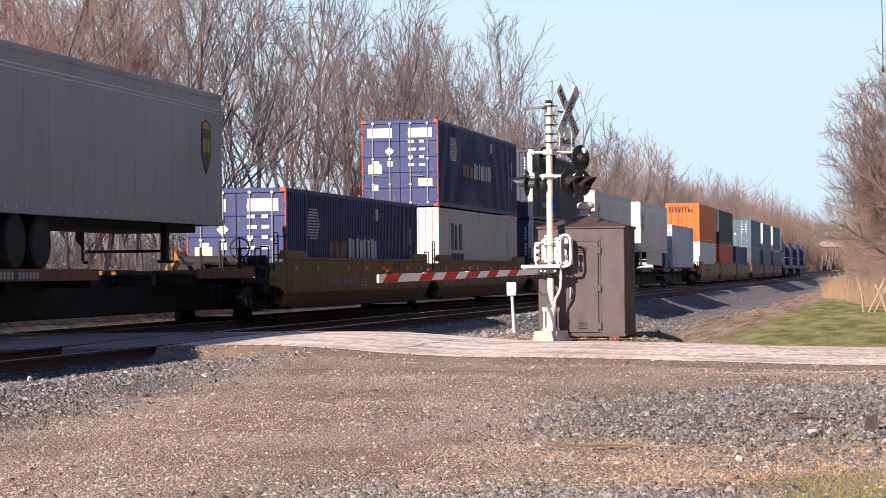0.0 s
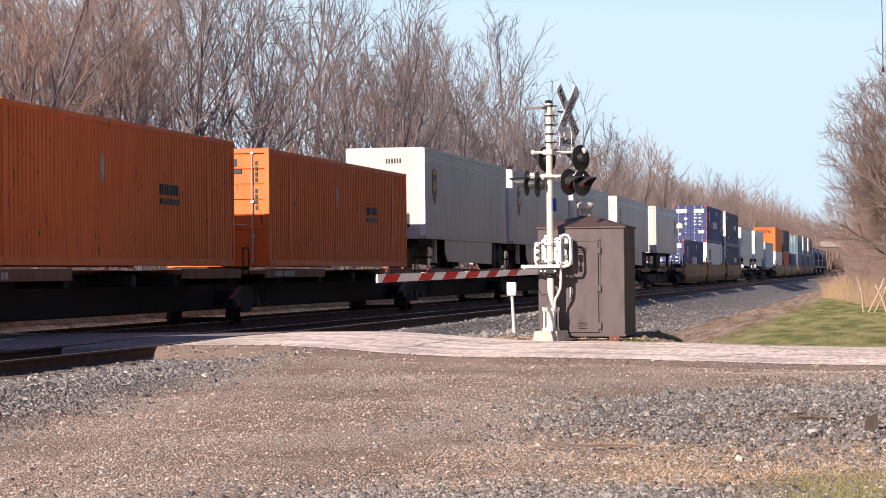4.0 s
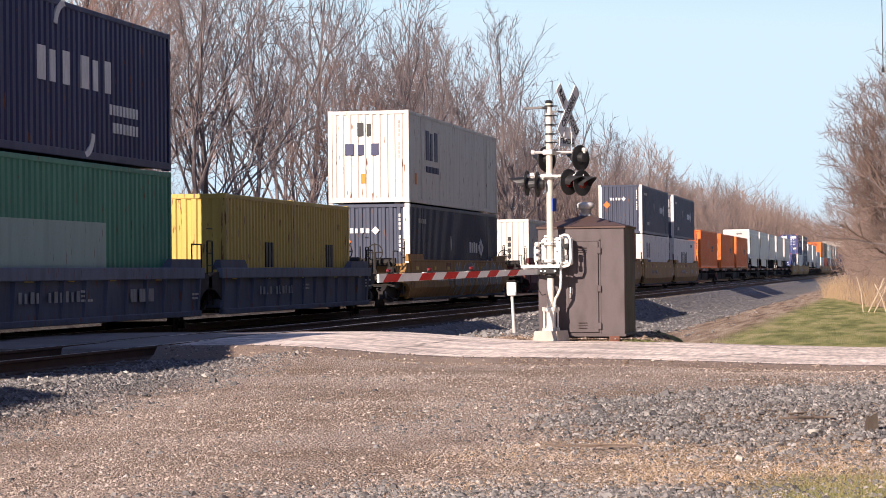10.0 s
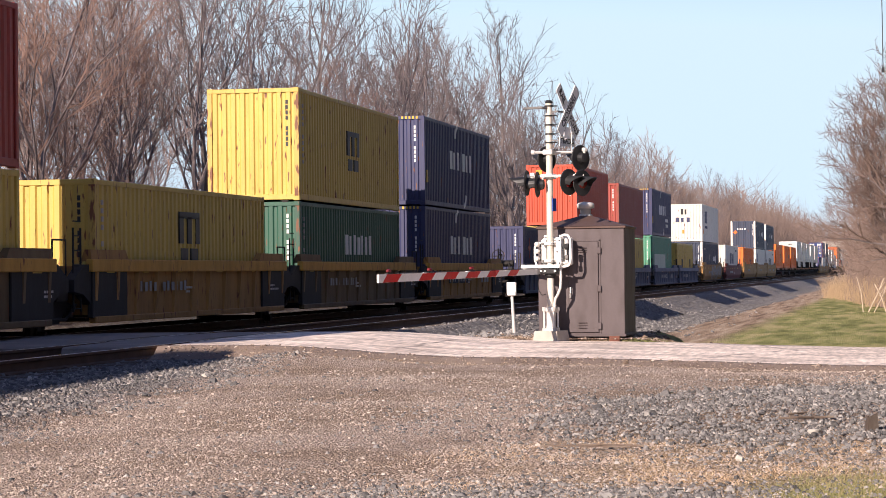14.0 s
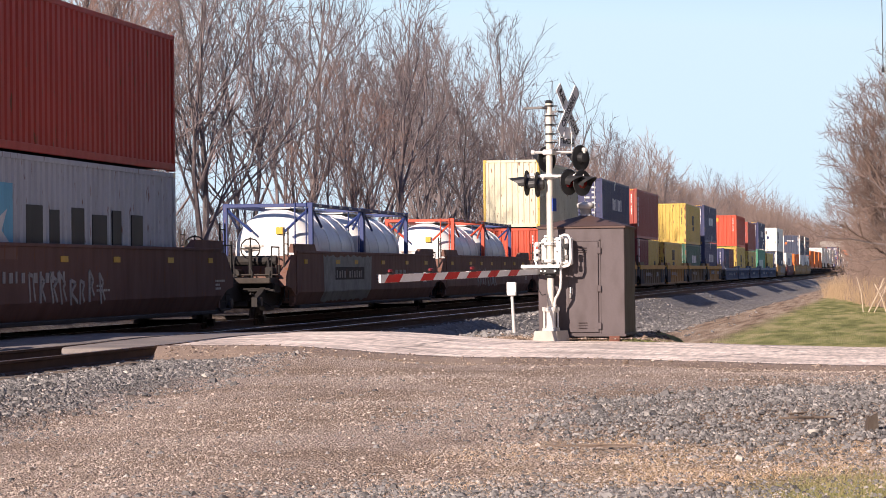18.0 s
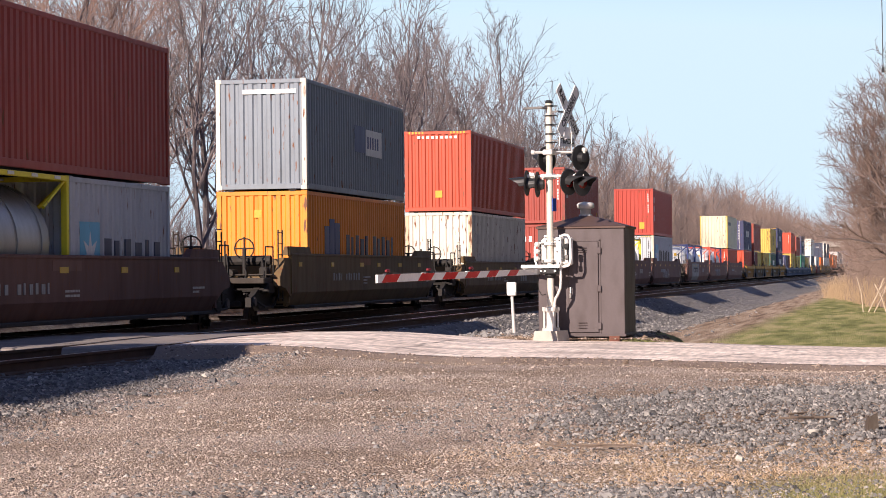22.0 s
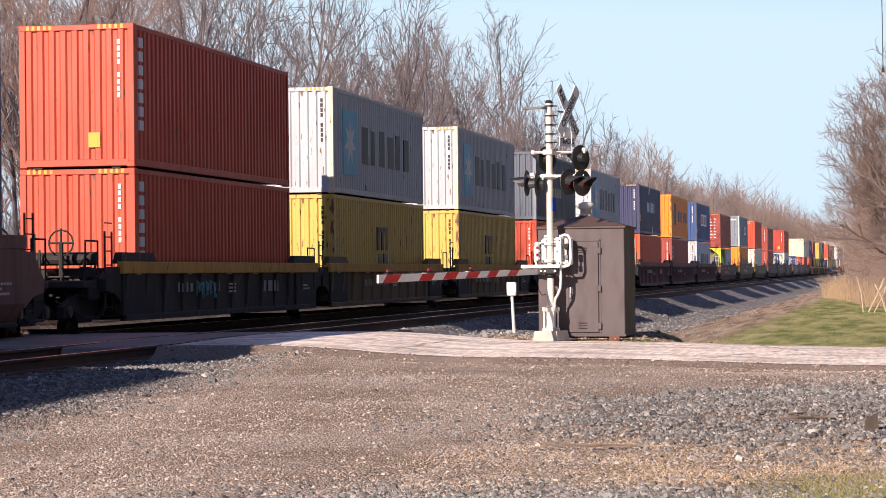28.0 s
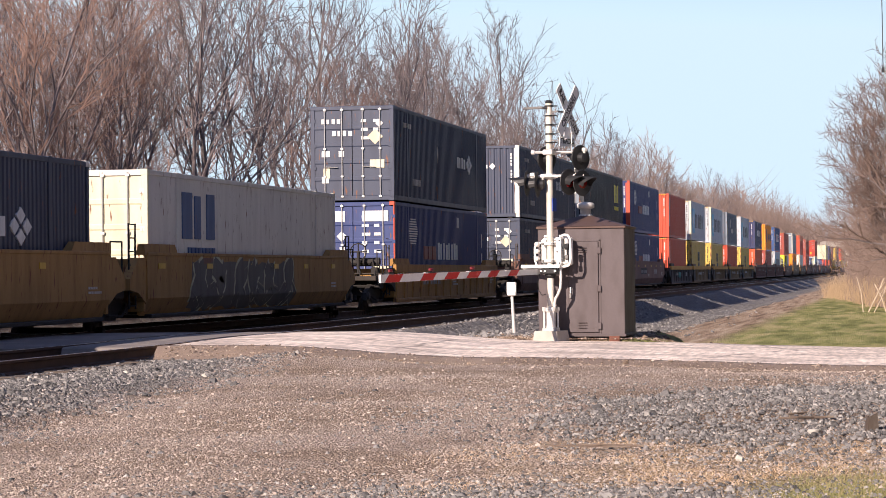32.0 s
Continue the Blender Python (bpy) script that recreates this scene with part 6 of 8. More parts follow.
THREE_BARS = [end_word(3, -0.95, 2.1, 0.26, 0.24), code(1), bars([(-5.5, -5.1, 1.2 + i * 0.32, 1.42 + i * 0.32) for i in range(4)], CHALK), block(5.4, 5.5, 0.5, 0.75, YELLOW_TAG)]
PLAIN = [code(1), side_code()]



def box40(colour, label, s0, base, height=HC, marks=PLAIN, rear="wall", name="shipping_container", **kw):
    return container(name, label, s0, 12.192, height, W40, base, colour, rear, 0.28, marks=marks, **kw)


def box20(colour, label, s0, base=LOW, height=STD, marks=PLAIN, rear="wall", **kw):
    return container("shipping_container", label, s0, 6.058, height, W40, base, colour, rear, 0.28, marks=marks, **kw)


def box53(colour, label, s0, base, marks=(), rear="wall", ribbed=0.2, posts=None, **kw):
    return container("shipping_container", label, s0, 16.154, HC, W53, base, colour, rear, ribbed, posts=posts, marks=marks, **kw)


def tank(label, s0, frame_colour, shell_material):
    """A 20-foot tank container: shell with dished ends inside an open frame."""
    c = thing("tank_container", label, "tank container", "tank containers on the train")
    MOVERS.append((c, s0 + 3.029, LOW))
    fm = COATS[frame_colour]
    w, l, h = W40 / 2, 3.029, STD
    prof = [(0.02, -2.78), (0.45, -2.74), (0.85, -2.6), (1.06, -2.42), (1.11, -2.25), (1.11, 2.25), (1.06, 2.42), (0.85, 2.6), (0.45, 2.74), (0.02, 2.78)]
    shell = part("shell", Form().lathe(prof, (0, 0, 1.33), "y", 28), shell_material, c, smooth=True)
    for y in (-1.9, -0.7, 0.7, 1.9):
        part("hoop", Form().lathe([(1.105, y - 0.03), (1.13, y - 0.03), (1.13, y + 0.03), (1.105, y + 0.03)], (0, 0, 1.33), "y", 28), shell_material, shell)
    part("walkway", Form().soft(-0.35, 0.35, -2.0, 2.0, 2.47, 2.51, 0.008), GALV, c)
    part("manhole", Form().lathe([(0.28, 2.4), (0.3, 2.52), (0.28, 2.58), (0.05, 2.6)], (0.0, -0.3, 0), n=14), GALV, c)
    for sx in (-1, 1):
        for sy in (-1, 1):
            part("corner_post", Form().soft(sx * w - (0.12 if sx > 0 else 0), sx * w + (0.12 if sx < 0 else 0), sy * l - (0.12 if sy > 0 else 0), sy * l + (0.12 if sy < 0 else 0), 0.0, h, 0.01), fm, c)
            for z0 in (0.0, h - 0.118):
                part("corner_casting", Form().soft(sx * w - (0.165 if sx > 0 else 0.003), sx * w + (0.165 if sx < 0 else 0.003), sy * l - (0.178 if sy > 0 else 0.003), sy * l + (0.178 if sy < 0 else 0.003), z0, z0 + 0.118, 0.01), fm, c)
            part("brace", Form().rod((sx * (w - 0.06), sy * (l - 0.1), h - 0.1), (sx * (w - 0.06), sy * (l - 1.2), h - 0.62), 0.035, n=6), fm, c)
            part("brace", Form().rod((sx * (w - 0.1), sy * (l - 0.06), h - 0.15), (sx * 0.45, sy * (l - 0.06), h - 0.75), 0.035, n=6), fm, c)
        part("top_rail", Form().soft(sx * w - (0.09 if sx > 0 else 0), sx * w + (0.09 if sx < 0 else 0), -l + 0.1, l - 0.1, h - 0.11, h - 0.015, 0.01), fm, c)
        part("bottom_rail", Form().soft(sx * w - (0.1 if sx > 0 else 0), sx * w + (0.1 if sx < 0 else 0), -l + 0.1, l - 0.1, 0.02, 0.15, 0.01), fm, c)
        f = Form()
        for i in range(5):
            y = -l + 0.7 + i * 1.15
            f.soft(sx * w - (0.05 if sx > 0 else -0.0), sx * w + (0.05 if sx < 0 else 0.012), y, y + 0.3, h - 0.09, h - 0.03, 0.004)
        part("reflector", f, CHALK, c, "white rail marks")
    for sy in (-1, 1):
        part("end_rail", Form().soft(-w + 0.1, w - 0.1, sy * l - (0.1 if sy > 0 else 0), sy * l + (0.1 if sy < 0 else 0), h - 0.11, h - 0.015, 0.01), fm, c)
        part("end_rail", Form().soft(-w + 0.1, w - 0.1, sy * l - (0.1 if sy > 0 else 0), sy * l + (0.1 if sy < 0 else 0), 0.02, 0.15, 0.01), fm, c)
    part("ladder", Form().rod((0.75, -l - 0.02, 0.1), (0.75, -l - 0.02, h), 0.02, n=6).rod((1.05, -l - 0.02, 0.1), (1.05, -l - 0.02, h), 0.02, n=6), fm, c)
    part("saddle", Form().soft(-0.9, 0.9, -2.9, -2.3, 0.1, 0.5, 0.03).soft(-0.9, 0.9, 2.3, 2.9, 0.1, 0.5, 0.03), STEEL_DARK, c)
    if frame_colour == "lemon":
        for sx in (-1, 1):
            for za, zb in ((0.1, 0.75), (h - 0.06, h - 0.72)):
                e = [(sx * (w - 0.05), za), (sx * (w - 0.82), za), (sx * (w - 0.05), zb)]
                part("corner_plate", Form().prism(e, "y", -l + 0.01, -l + 0.05), fm, c, "bright yellow corner plate")
        for k in range(6):
            part("rung", Form().rod((0.75, -l - 0.02, 0.35 + k * 0.38), (1.05, -l - 0.02, 0.35 + k * 0.38), 0.02, n=6), CHALK, c, "white ladder rung")
    part("placard", Form().box(0.16, 0.34, -2.79, -2.62, 1.78, 1.96), YELLOW_TAG, c, "yellow warning placard")
    part("placard", Form().box(-0.75, -0.2, -2.79, -2.6, 1.45, 1.5).box(-0.75, -0.3, -2.79, -2.6, 1.36, 1.40), GHOST, c)
    return c


# railway cars ------------------------------------------------------------------------------

def wheelset_form():
    f = Form()
    for sx in (-1, 1):
        f.lathe([(0.10, sx * 0.66), (0.40, sx * 0.67), (0.455, sx * 0.665), (0.455, sx * 0.69), (0.42, sx * 0.70), (0.415, sx * 0.79), (0.36, sx * 0.79), (0.30, sx * 0.76), (0.14, sx * 0.76), (0.12, sx * 0.80)], (0, 0, 0), "x", 14)
    return f.rod((-0.95, 0, 0), (0.95, 0, 0), 0.08, n=10)


WHEELSET = wheelset_form().mesh("wheelset", WHEEL_STEEL)
FRAME = Form()
for _s in (-1, 1):
    FRAME.prism([(-1.15, 0.30), (-1.15, 0.52), (-0.75, 0.62), (-0.3, 0.80), (0.3, 0.80), (0.75, 0.62), (1.15, 0.52), (1.15, 0.30), (0.95, 0.30), (0.6, 0.38), (0.35, 0.20), (-0.35, 0.20), (-0.6, 0.38), (-0.95, 0.30)][::-1], "x", _s * 1.0 - 0.07, _s * 1.0 + 0.07)
FRAME.soft(-1.0, 1.0, -0.2, 0.2, 0.42, 0.74, 0.03)
SIDE_FRAME = FRAME.mesh("side_frame", STEEL_DARK)
SPRING = Form()
for _s in (-1, 1):
    for _y in (-0.2, 0.0, 0.2):
        SPRING.lathe([(0.06, 0.26), (0.075, 0.3), (0.06, 0.34), (0.075, 0.38), (0.06, 0.42), (0.075, 0.46), (0.06, 0.5)], (_s * 1.0, _y, 0), n=6)
SPRING = SPRING.mesh("spring_nest", STEEL_DARK)
ADAPTER = Form()
for _s in (-1, 1):
    for _y in (-0.89, 0.89):
        if _s > 0 and _y > 0:
            ADAPTER.rod((0.98, 0, 0.42), (1.12, 0, 0.42), 0.13, 0.11, 12)
ADAPTER = ADAPTER.mesh("bearing_cap", WHEEL_STEEL)
WHEELS = []


def bogie(parent, y):
    """A two-axle truck under a car: side frames, springs, bearing caps and two wheelsets."""
    b = part("truck", SIDE_FRAME, None, parent, "two-axle freight truck")
    b.matrix_local = pose(0, y, 0)
    part("spring_nest", SPRING, None, b)
    for q in (-0.89, 0.89):
        part("bearing_cap", ADAPTER, None, b, "worn bearing cap").matrix_local = pose(0, q, 0)
    for k, q in ((0, -0.89), (1, 0.89)):
        ws = part("wheelset", WHEELSET, None, b)
        ws.matrix_local = pose(0, q, 0.455)
        WHEELS.append((ws, k))
    return b


def coupler(parent, y, way):
    """Coupler, hoses and the cut lever at a car's end."""
    p = part("coupler", Form().soft(-0.1, 0.1, min(y, y + way * 0.75), max(y, y + way * 0.75), 0.72, 0.95, 0.03).soft(-0.17, 0.17, min(y + way * 0.5, y + way * 0.8), max(y + way * 0.5, y + way * 0.8), 0.70, 0.98, 0.05), STEEL_DARK, parent)
    part("brake_hose", Form().path([(0.35, y, 0.75), (0.36, y + way * 0.25, 0.5), (0.3, y + way * 0.5, 0.36), (0.25, y + way * 0.8, 0.45)], 0.03), HOSE, p)


PLATFORM = paint("grimy_platform_steel", (0.05, 0.039, 0.031, 1), 0.8, 0.1, 0.5, (0.03, 0.026, 0.023, 1), 1.5, 0.2)


def end_platform(c, y, way, material, top, brake):
    """The open platform over a truck: deck, posts, ladders, handrails and brake gear."""
    a, b = sorted((y, y + way * 1.75))
    y2 = y + way * 2.45
    part("draft_sill", Form().soft(-0.42, 0.42, min(y, y2), max(y, y2), 0.42, 0.88, 0.03).soft(-1.28, 1.28, y + way * 1.15 - 0.3, y + way * 1.15 + 0.3, 0.62, 0.88, 0.03), STEEL_DARK, c, "dark draft sill and bolster")
    beam = Form()
    for q in (0.72, 1.58):
        beam.soft(-0.62, 0.62, y + way * q - 0.06, y + way * q + 0.06, 0.30, 0.44, 0.02)
    beam.path([(1.18, y + way * 0.2, 0.55), (1.2, y + way * 0.8, 0.28), (1.2, y + way * 1.6, 0.30), (0.9, y + way * 2.3, 0.62)], 0.03, 5)
    part("brake_beam", beam, STEEL_DARK, c, "brake beams and pipe below the platform")
    deck = part("end_platform", Form().soft(-1.25, 1.25, a, b, 0.86, 1.0, 0.02).soft(-0.35, 0.35, a - 0.3, b + 0.3, 0.7, 1.02, 0.03), material, c, "platform over the truck")
    for sx in (-1, 1):
        x = sx * 1.34
        f = Form()
        for q in (0.35, 0.75):
            f.rod((x, y + way * q, 0.42), (x, y + way * q, top + 0.62), 0.022, n=6)
        for k in range(7):
            z = 0.48 + k * 0.27
            f.rod((x, y + way * 0.35, z), (x, y + way * 0.75, z), 0.013, n=5)
        part("ladder", f, material if brake else STEEL_DARK, deck, "grab-iron ladder")
        part("handrail", Form().path([(sx * 1.25, y + way * 0.9, 1.0), (sx * 1.25, y + way * 0.9, 1.75), (sx * 1.25, y + way * 1.6, 1.75), (sx * 1.25, y + way * 1.6, 1.0)], 0.018), STEEL_DARK, deck)
    if brake:
        part("brake_wheel", Form().path([(0.55 + 0.25 * math.cos(k * 0.5236), y + way * 1.0, 1.72 + 0.25 * math.sin(k * 0.5236)) for k in range(13)], 0.018, 5).rod((0.3, y + way * 1.0, 1.72), (0.8, y + way * 1.0, 1.72), 0.02).rod((0.55, y + way * 1.0, 1.45), (0.55, y + way * 1.0, 2.0), 0.02).rod((0.55, y + way * 1.0, 1.0), (0.55, y + way * 1.0, 1.72), 0.05), STEEL_DARK, deck, "hand brake wheel")
        part("brake_cylinder", Form().rod((-0.5, y + way * 0.3, 1.25), (-0.5, y + way * 1.1, 1.25), 0.14, n=12).rod((0.1, y + way * 0.3, 1.12), (0.1, y + way * 0.8, 1.12), 0.1, n=10), STEEL_DARK, deck)
        rig = Form().rod((-1.1, y + way * 0.55, 1.42), (1.1, y + way * 0.55, 1.42), 0.13, n=10).rod((-0.75, y + way * 0.9, 1.2), (-0.75, y + way * 1.45, 1.2), 0.15, n=12)
        rig.soft(0.95, 1.15, min(y + way * 0.9, y + way * 1.15), max(y + way * 0.9, y + way * 1.15), 1.0, 1.26, 0.03).rod((0.2, y + way * 1.5, 0.6), (0.2, y + way * 1.5, 1.9), 0.03, n=6).rod((-0.3, y + way * 1.45, 0.6), (-0.3, y + way * 1.45, 1.75), 0.03, n=6)
        for q in range(5):
            rig.path([(-0.9 + q * 0.45, y + way * (0.6 + 0.15 * (q % 3)), 1.0), (-0.88 + q * 0.45, y + way * (0.75 + 0.12 * (q % 2)), 1.35 + 0.12 * (q % 3)), (-0.7 + q * 0.45, y + way * 1.2, 1.12), (-0.66 + q * 0.45, y + way * 1.55, 0.8)], 0.02, 5)
        rig.rod((-1.2, y + way * 1.6, 0.72), (1.2, y + way * 1.6, 0.72), 0.025, n=6).path([(1.1, y + way * 0.6, 1.3), (1.15, y + way * 1.0, 0.9), (0.7, y + way * 1.5, 0.6)], 0.025, 5)
        part("brake_rigging", rig, STEEL_DARK, deck, "reservoirs, valves and pipes")
        part("step", Form().soft(-1.3, 1.3, y + way * 1.1 - 0.1, y + way * 1.1 + 0.1, 1.06, 1.09, 0.005), PLATFORM, deck)
    else:
        part("pipe_run", Form().rod((-0.7, a, 1.1), (-0.7, b, 1.1), 0.04).rod((0.5, a, 1.06), (0.5, b, 1.06), 0.035).soft(-0.3, 0.25, a + 0.3, b - 0.3, 1.02, 1.2, 0.04), STEEL_DARK, deck)
    return deck


def tags_on(c, l, top, seed, number):
    """Yellow reflectors, the car number on its dark panel, a shop emblem and small stencils along the near side."""
    R = random.Random(seed)
    f = Form()
    k = -l + 0.7
    while k < l - 0.6:
        f.box(1.484, 1.494, k, k + R.choice((0.3, 0.38, 0.44)), top - 0.28, top - 0.17)
        k += R.choice((2.2, 2.9, 3.4))
    stuff(part("reflector", f, YELLOW_TAG, c, "yellow reflector tags"))
    y = -l * 0.55 + R.uniform(-0.6, 0.6)
    if seed % 12 == 0 and number:
        part("number_panel", Form().box(1.47, 1.489, y - 0.12, y + 3.3, top - 0.70, top - 0.36), CAR_PAINT["black"], c, "dark panel behind the car number")
    g = Form()
    for i in range(11):
        if i != 4:
            a = y + i * 0.29
            g.box(1.484, 1.496, a, a + (0.12, 0.17, 0.09, 0.15)[(i + seed) % 4], top - 0.65, top - (0.45, 0.47)[i % 2])
    if number:
        stuff(part("stencil", g, STENCIL, c, "car number as plain bars"))
    if seed % 3 == 0:
        e = Form()
        y = l * 0.32 + R.uniform(-0.5, 0.5)
        for i in range(3):
            e.box(1.484, 1.493, y + i * 0.55, y + i * 0.55 + 0.36, top - 0.70, top - 0.44)
        stuff(part("emblem", e, STENCIL, c, "faded owner's emblem as plain bars"))
    h = Form()
    for k in range(2):
        y = -l * 0.05 + (l * 0.9) * k + R.uniform(-0.8, 0.8)
        z = R.uniform(0.72, top - 0.72)
        for row in range(R.choice((2, 3))):
            w = 0
            for b in range(R.choice((3, 4, 6))):
                d = R.uniform(0.05, 0.16)
                h.box(1.484, 1.4915, y + w, y + w + d, z + row * 0.085, z + row * 0.085 + 0.045)
                w += d + 0.03
    stuff(part("data_stencil", h, GHOST, c, "rows of faded data stencils as plain bars"))
    y = R.uniform(-l * 0.6, l * 0.5)
    part("patch", Form().box(1.47, 1.4855, y, y + R.uniform(0.8, 1.6), top - 0.24, top - 0.05), CAR_PAINT["rust"] if seed % 2 else CAR_PAINT["brown"], c, "repainted patch")


def side_x(z):
    """The smooth car side at height z: upright above the fold, leaning in below it."""
    return 1.48 - max(0.0, 0.62 - z) * 0.514


def wash(c, y0, y1, z0, z1, colour, seed, label="pale sprayed wash"):
    """A ragged sheet of sprayed paint over the side."""
    R = random.Random(seed)
    n = 26
    f = Form()
    for z, rag in ((z0, 0.05), (0.61, 0.0), (0.64, 0.0), (z1, 0.05)):
        for i in range(n + 1):
            zz = z + R.uniform(-rag, rag)
            f.v.append((side_x(zz) + 0.0062, y0 + (y1 - y0) * i / n + (R.uniform(-0.1, 0.1) if i in (0, n) else 0), zz))
    f.f = [(k * (n + 1) + i, k * (n + 1) + i + 1, (k + 1) * (n + 1) + i + 1, (k + 1) * (n + 1) + i) for k in range(3) for i in range(n)]
    part("spray_wash", f, colour, c, label)


def ribbon(f, pts, width, lift):
    """A painted band of even width along (y, z) points."""
    n = len(f.v)
    for i, (y, z) in enumerate(pts):
        a, b = pts[max(i - 1, 0)], pts[min(i + 1, len(pts) - 1)]
        d = Vector((b[0] - a[0], b[1] - a[1], 0)).normalized()
        za, zb = z + d.x * width / 2, z - d.x * width / 2
        f.v += [(side_x(za) + lift, y - d.y * width / 2, za), (side_x(zb) + lift, y + d.y * width / 2, zb)]
    f.f += [(n + 2 * i, n + 2 * i + 1, n + 2 * i + 3, n + 2 * i + 2) for i in range(len(pts) - 1)]


def mural(c, y0, y1, z0, z1, fill, outline, seed, figures=5):
    """A large sprayed piece: fat curling bands with outlines, no readable letters."""
    R = random.Random(seed)
    back, front = Form(), Form()
    step, h = (y1 - y0) / figures, z1 - z0
    for i in range(figures):
        a = y0 + i * step
        for k in range(3):
            p = [R.uniform(0.05, 0.9) * step for _ in range(4)]
            t0, t1 = R.uniform(0.06, 0.25), R.uniform(0.75, 0.94)
            pts = []
            for q in range(13):
                t = q / 12
                y = a + p[0] * (1 - t) ** 3 + 3 * p[1] * t * (1 - t) ** 2 + 3 * p[2] * t * t * (1 - t) + p[3] * t ** 3
                pts.append((y + 0.12 * step * math.sin(t * 6.0 + k * 2), z0 + h * (t0 + (t1 - t0) * t)))
            lift = 0.0006 * (i * 3 + k)
            w = step * R.uniform(0.2, 0.3)
            ribbon(back, pts, w + 0.15, 0.0078 + lift * 0.25)
            ribbon(front, pts, w, 0.0135 + lift * 0.25)
    stuff(part("spray_outline", back, outline, c, "sprayed outlines"))
    stuff(part("spray_paint", front, fill, c, "sprayed fat bands"))


def scrawl(c, l, top, seed, colour, x=1.488):
    """Spray-painted scribble: rounded strokes with no readable letters."""
    R = random.Random(seed)
    f = Form()
    x0 = x
    y = -l * 0.35 + R.uniform(-1, 2)
    big = R.choice((0.36, 0.45, 0.6))
    thick = big * R.uniform(0.035, 0.06)
    for i in range(8 if big > 0.4 else 5):
        z0 = 0.55 + R.uniform(0, 0.1)
        hgt = big * R.uniform(0.7, 1.0)
        pts = [(x, y + big * R.uniform(0, 0.3), z0), (x, y + big * R.uniform(-0.1, 0.2), z0 + hgt), (x, y + big * R.uniform(0.35, 0.6), z0 + hgt * R.uniform(0.6, 1.0)), (x, y + big * R.uniform(0.1, 0.4), z0 + hgt * 0.5), (x, y + big * R.uniform(0.4, 0.7), z0 + big * R.uniform(0, 0.2))]
        for a, b in zip(pts, pts[1:]):
            d = Vector(b) - Vector(a)
            nrm = Vector((0, -d.z, d.y)).normalized() * thick
            A, B = Vector(a), Vector(b)
            q = [A + nrm, A - nrm, B - nrm, B + nrm]
            f.add([tuple(v) for v in q] + [tuple(v + Vector((-0.02, 0, 0))) for v in q], [(0, 1, 2, 3), (0, 4, 5, 1), (2, 6, 7, 3), (1, 5, 6, 2), (3, 7, 4, 0)])
            x = x0 + 0.003 * ((i * 4 + len(f.v) // 8) % 5)
        y += big * 0.85
    stuff(part("spray_paint", f, colour, c, "sprayed scribble"))


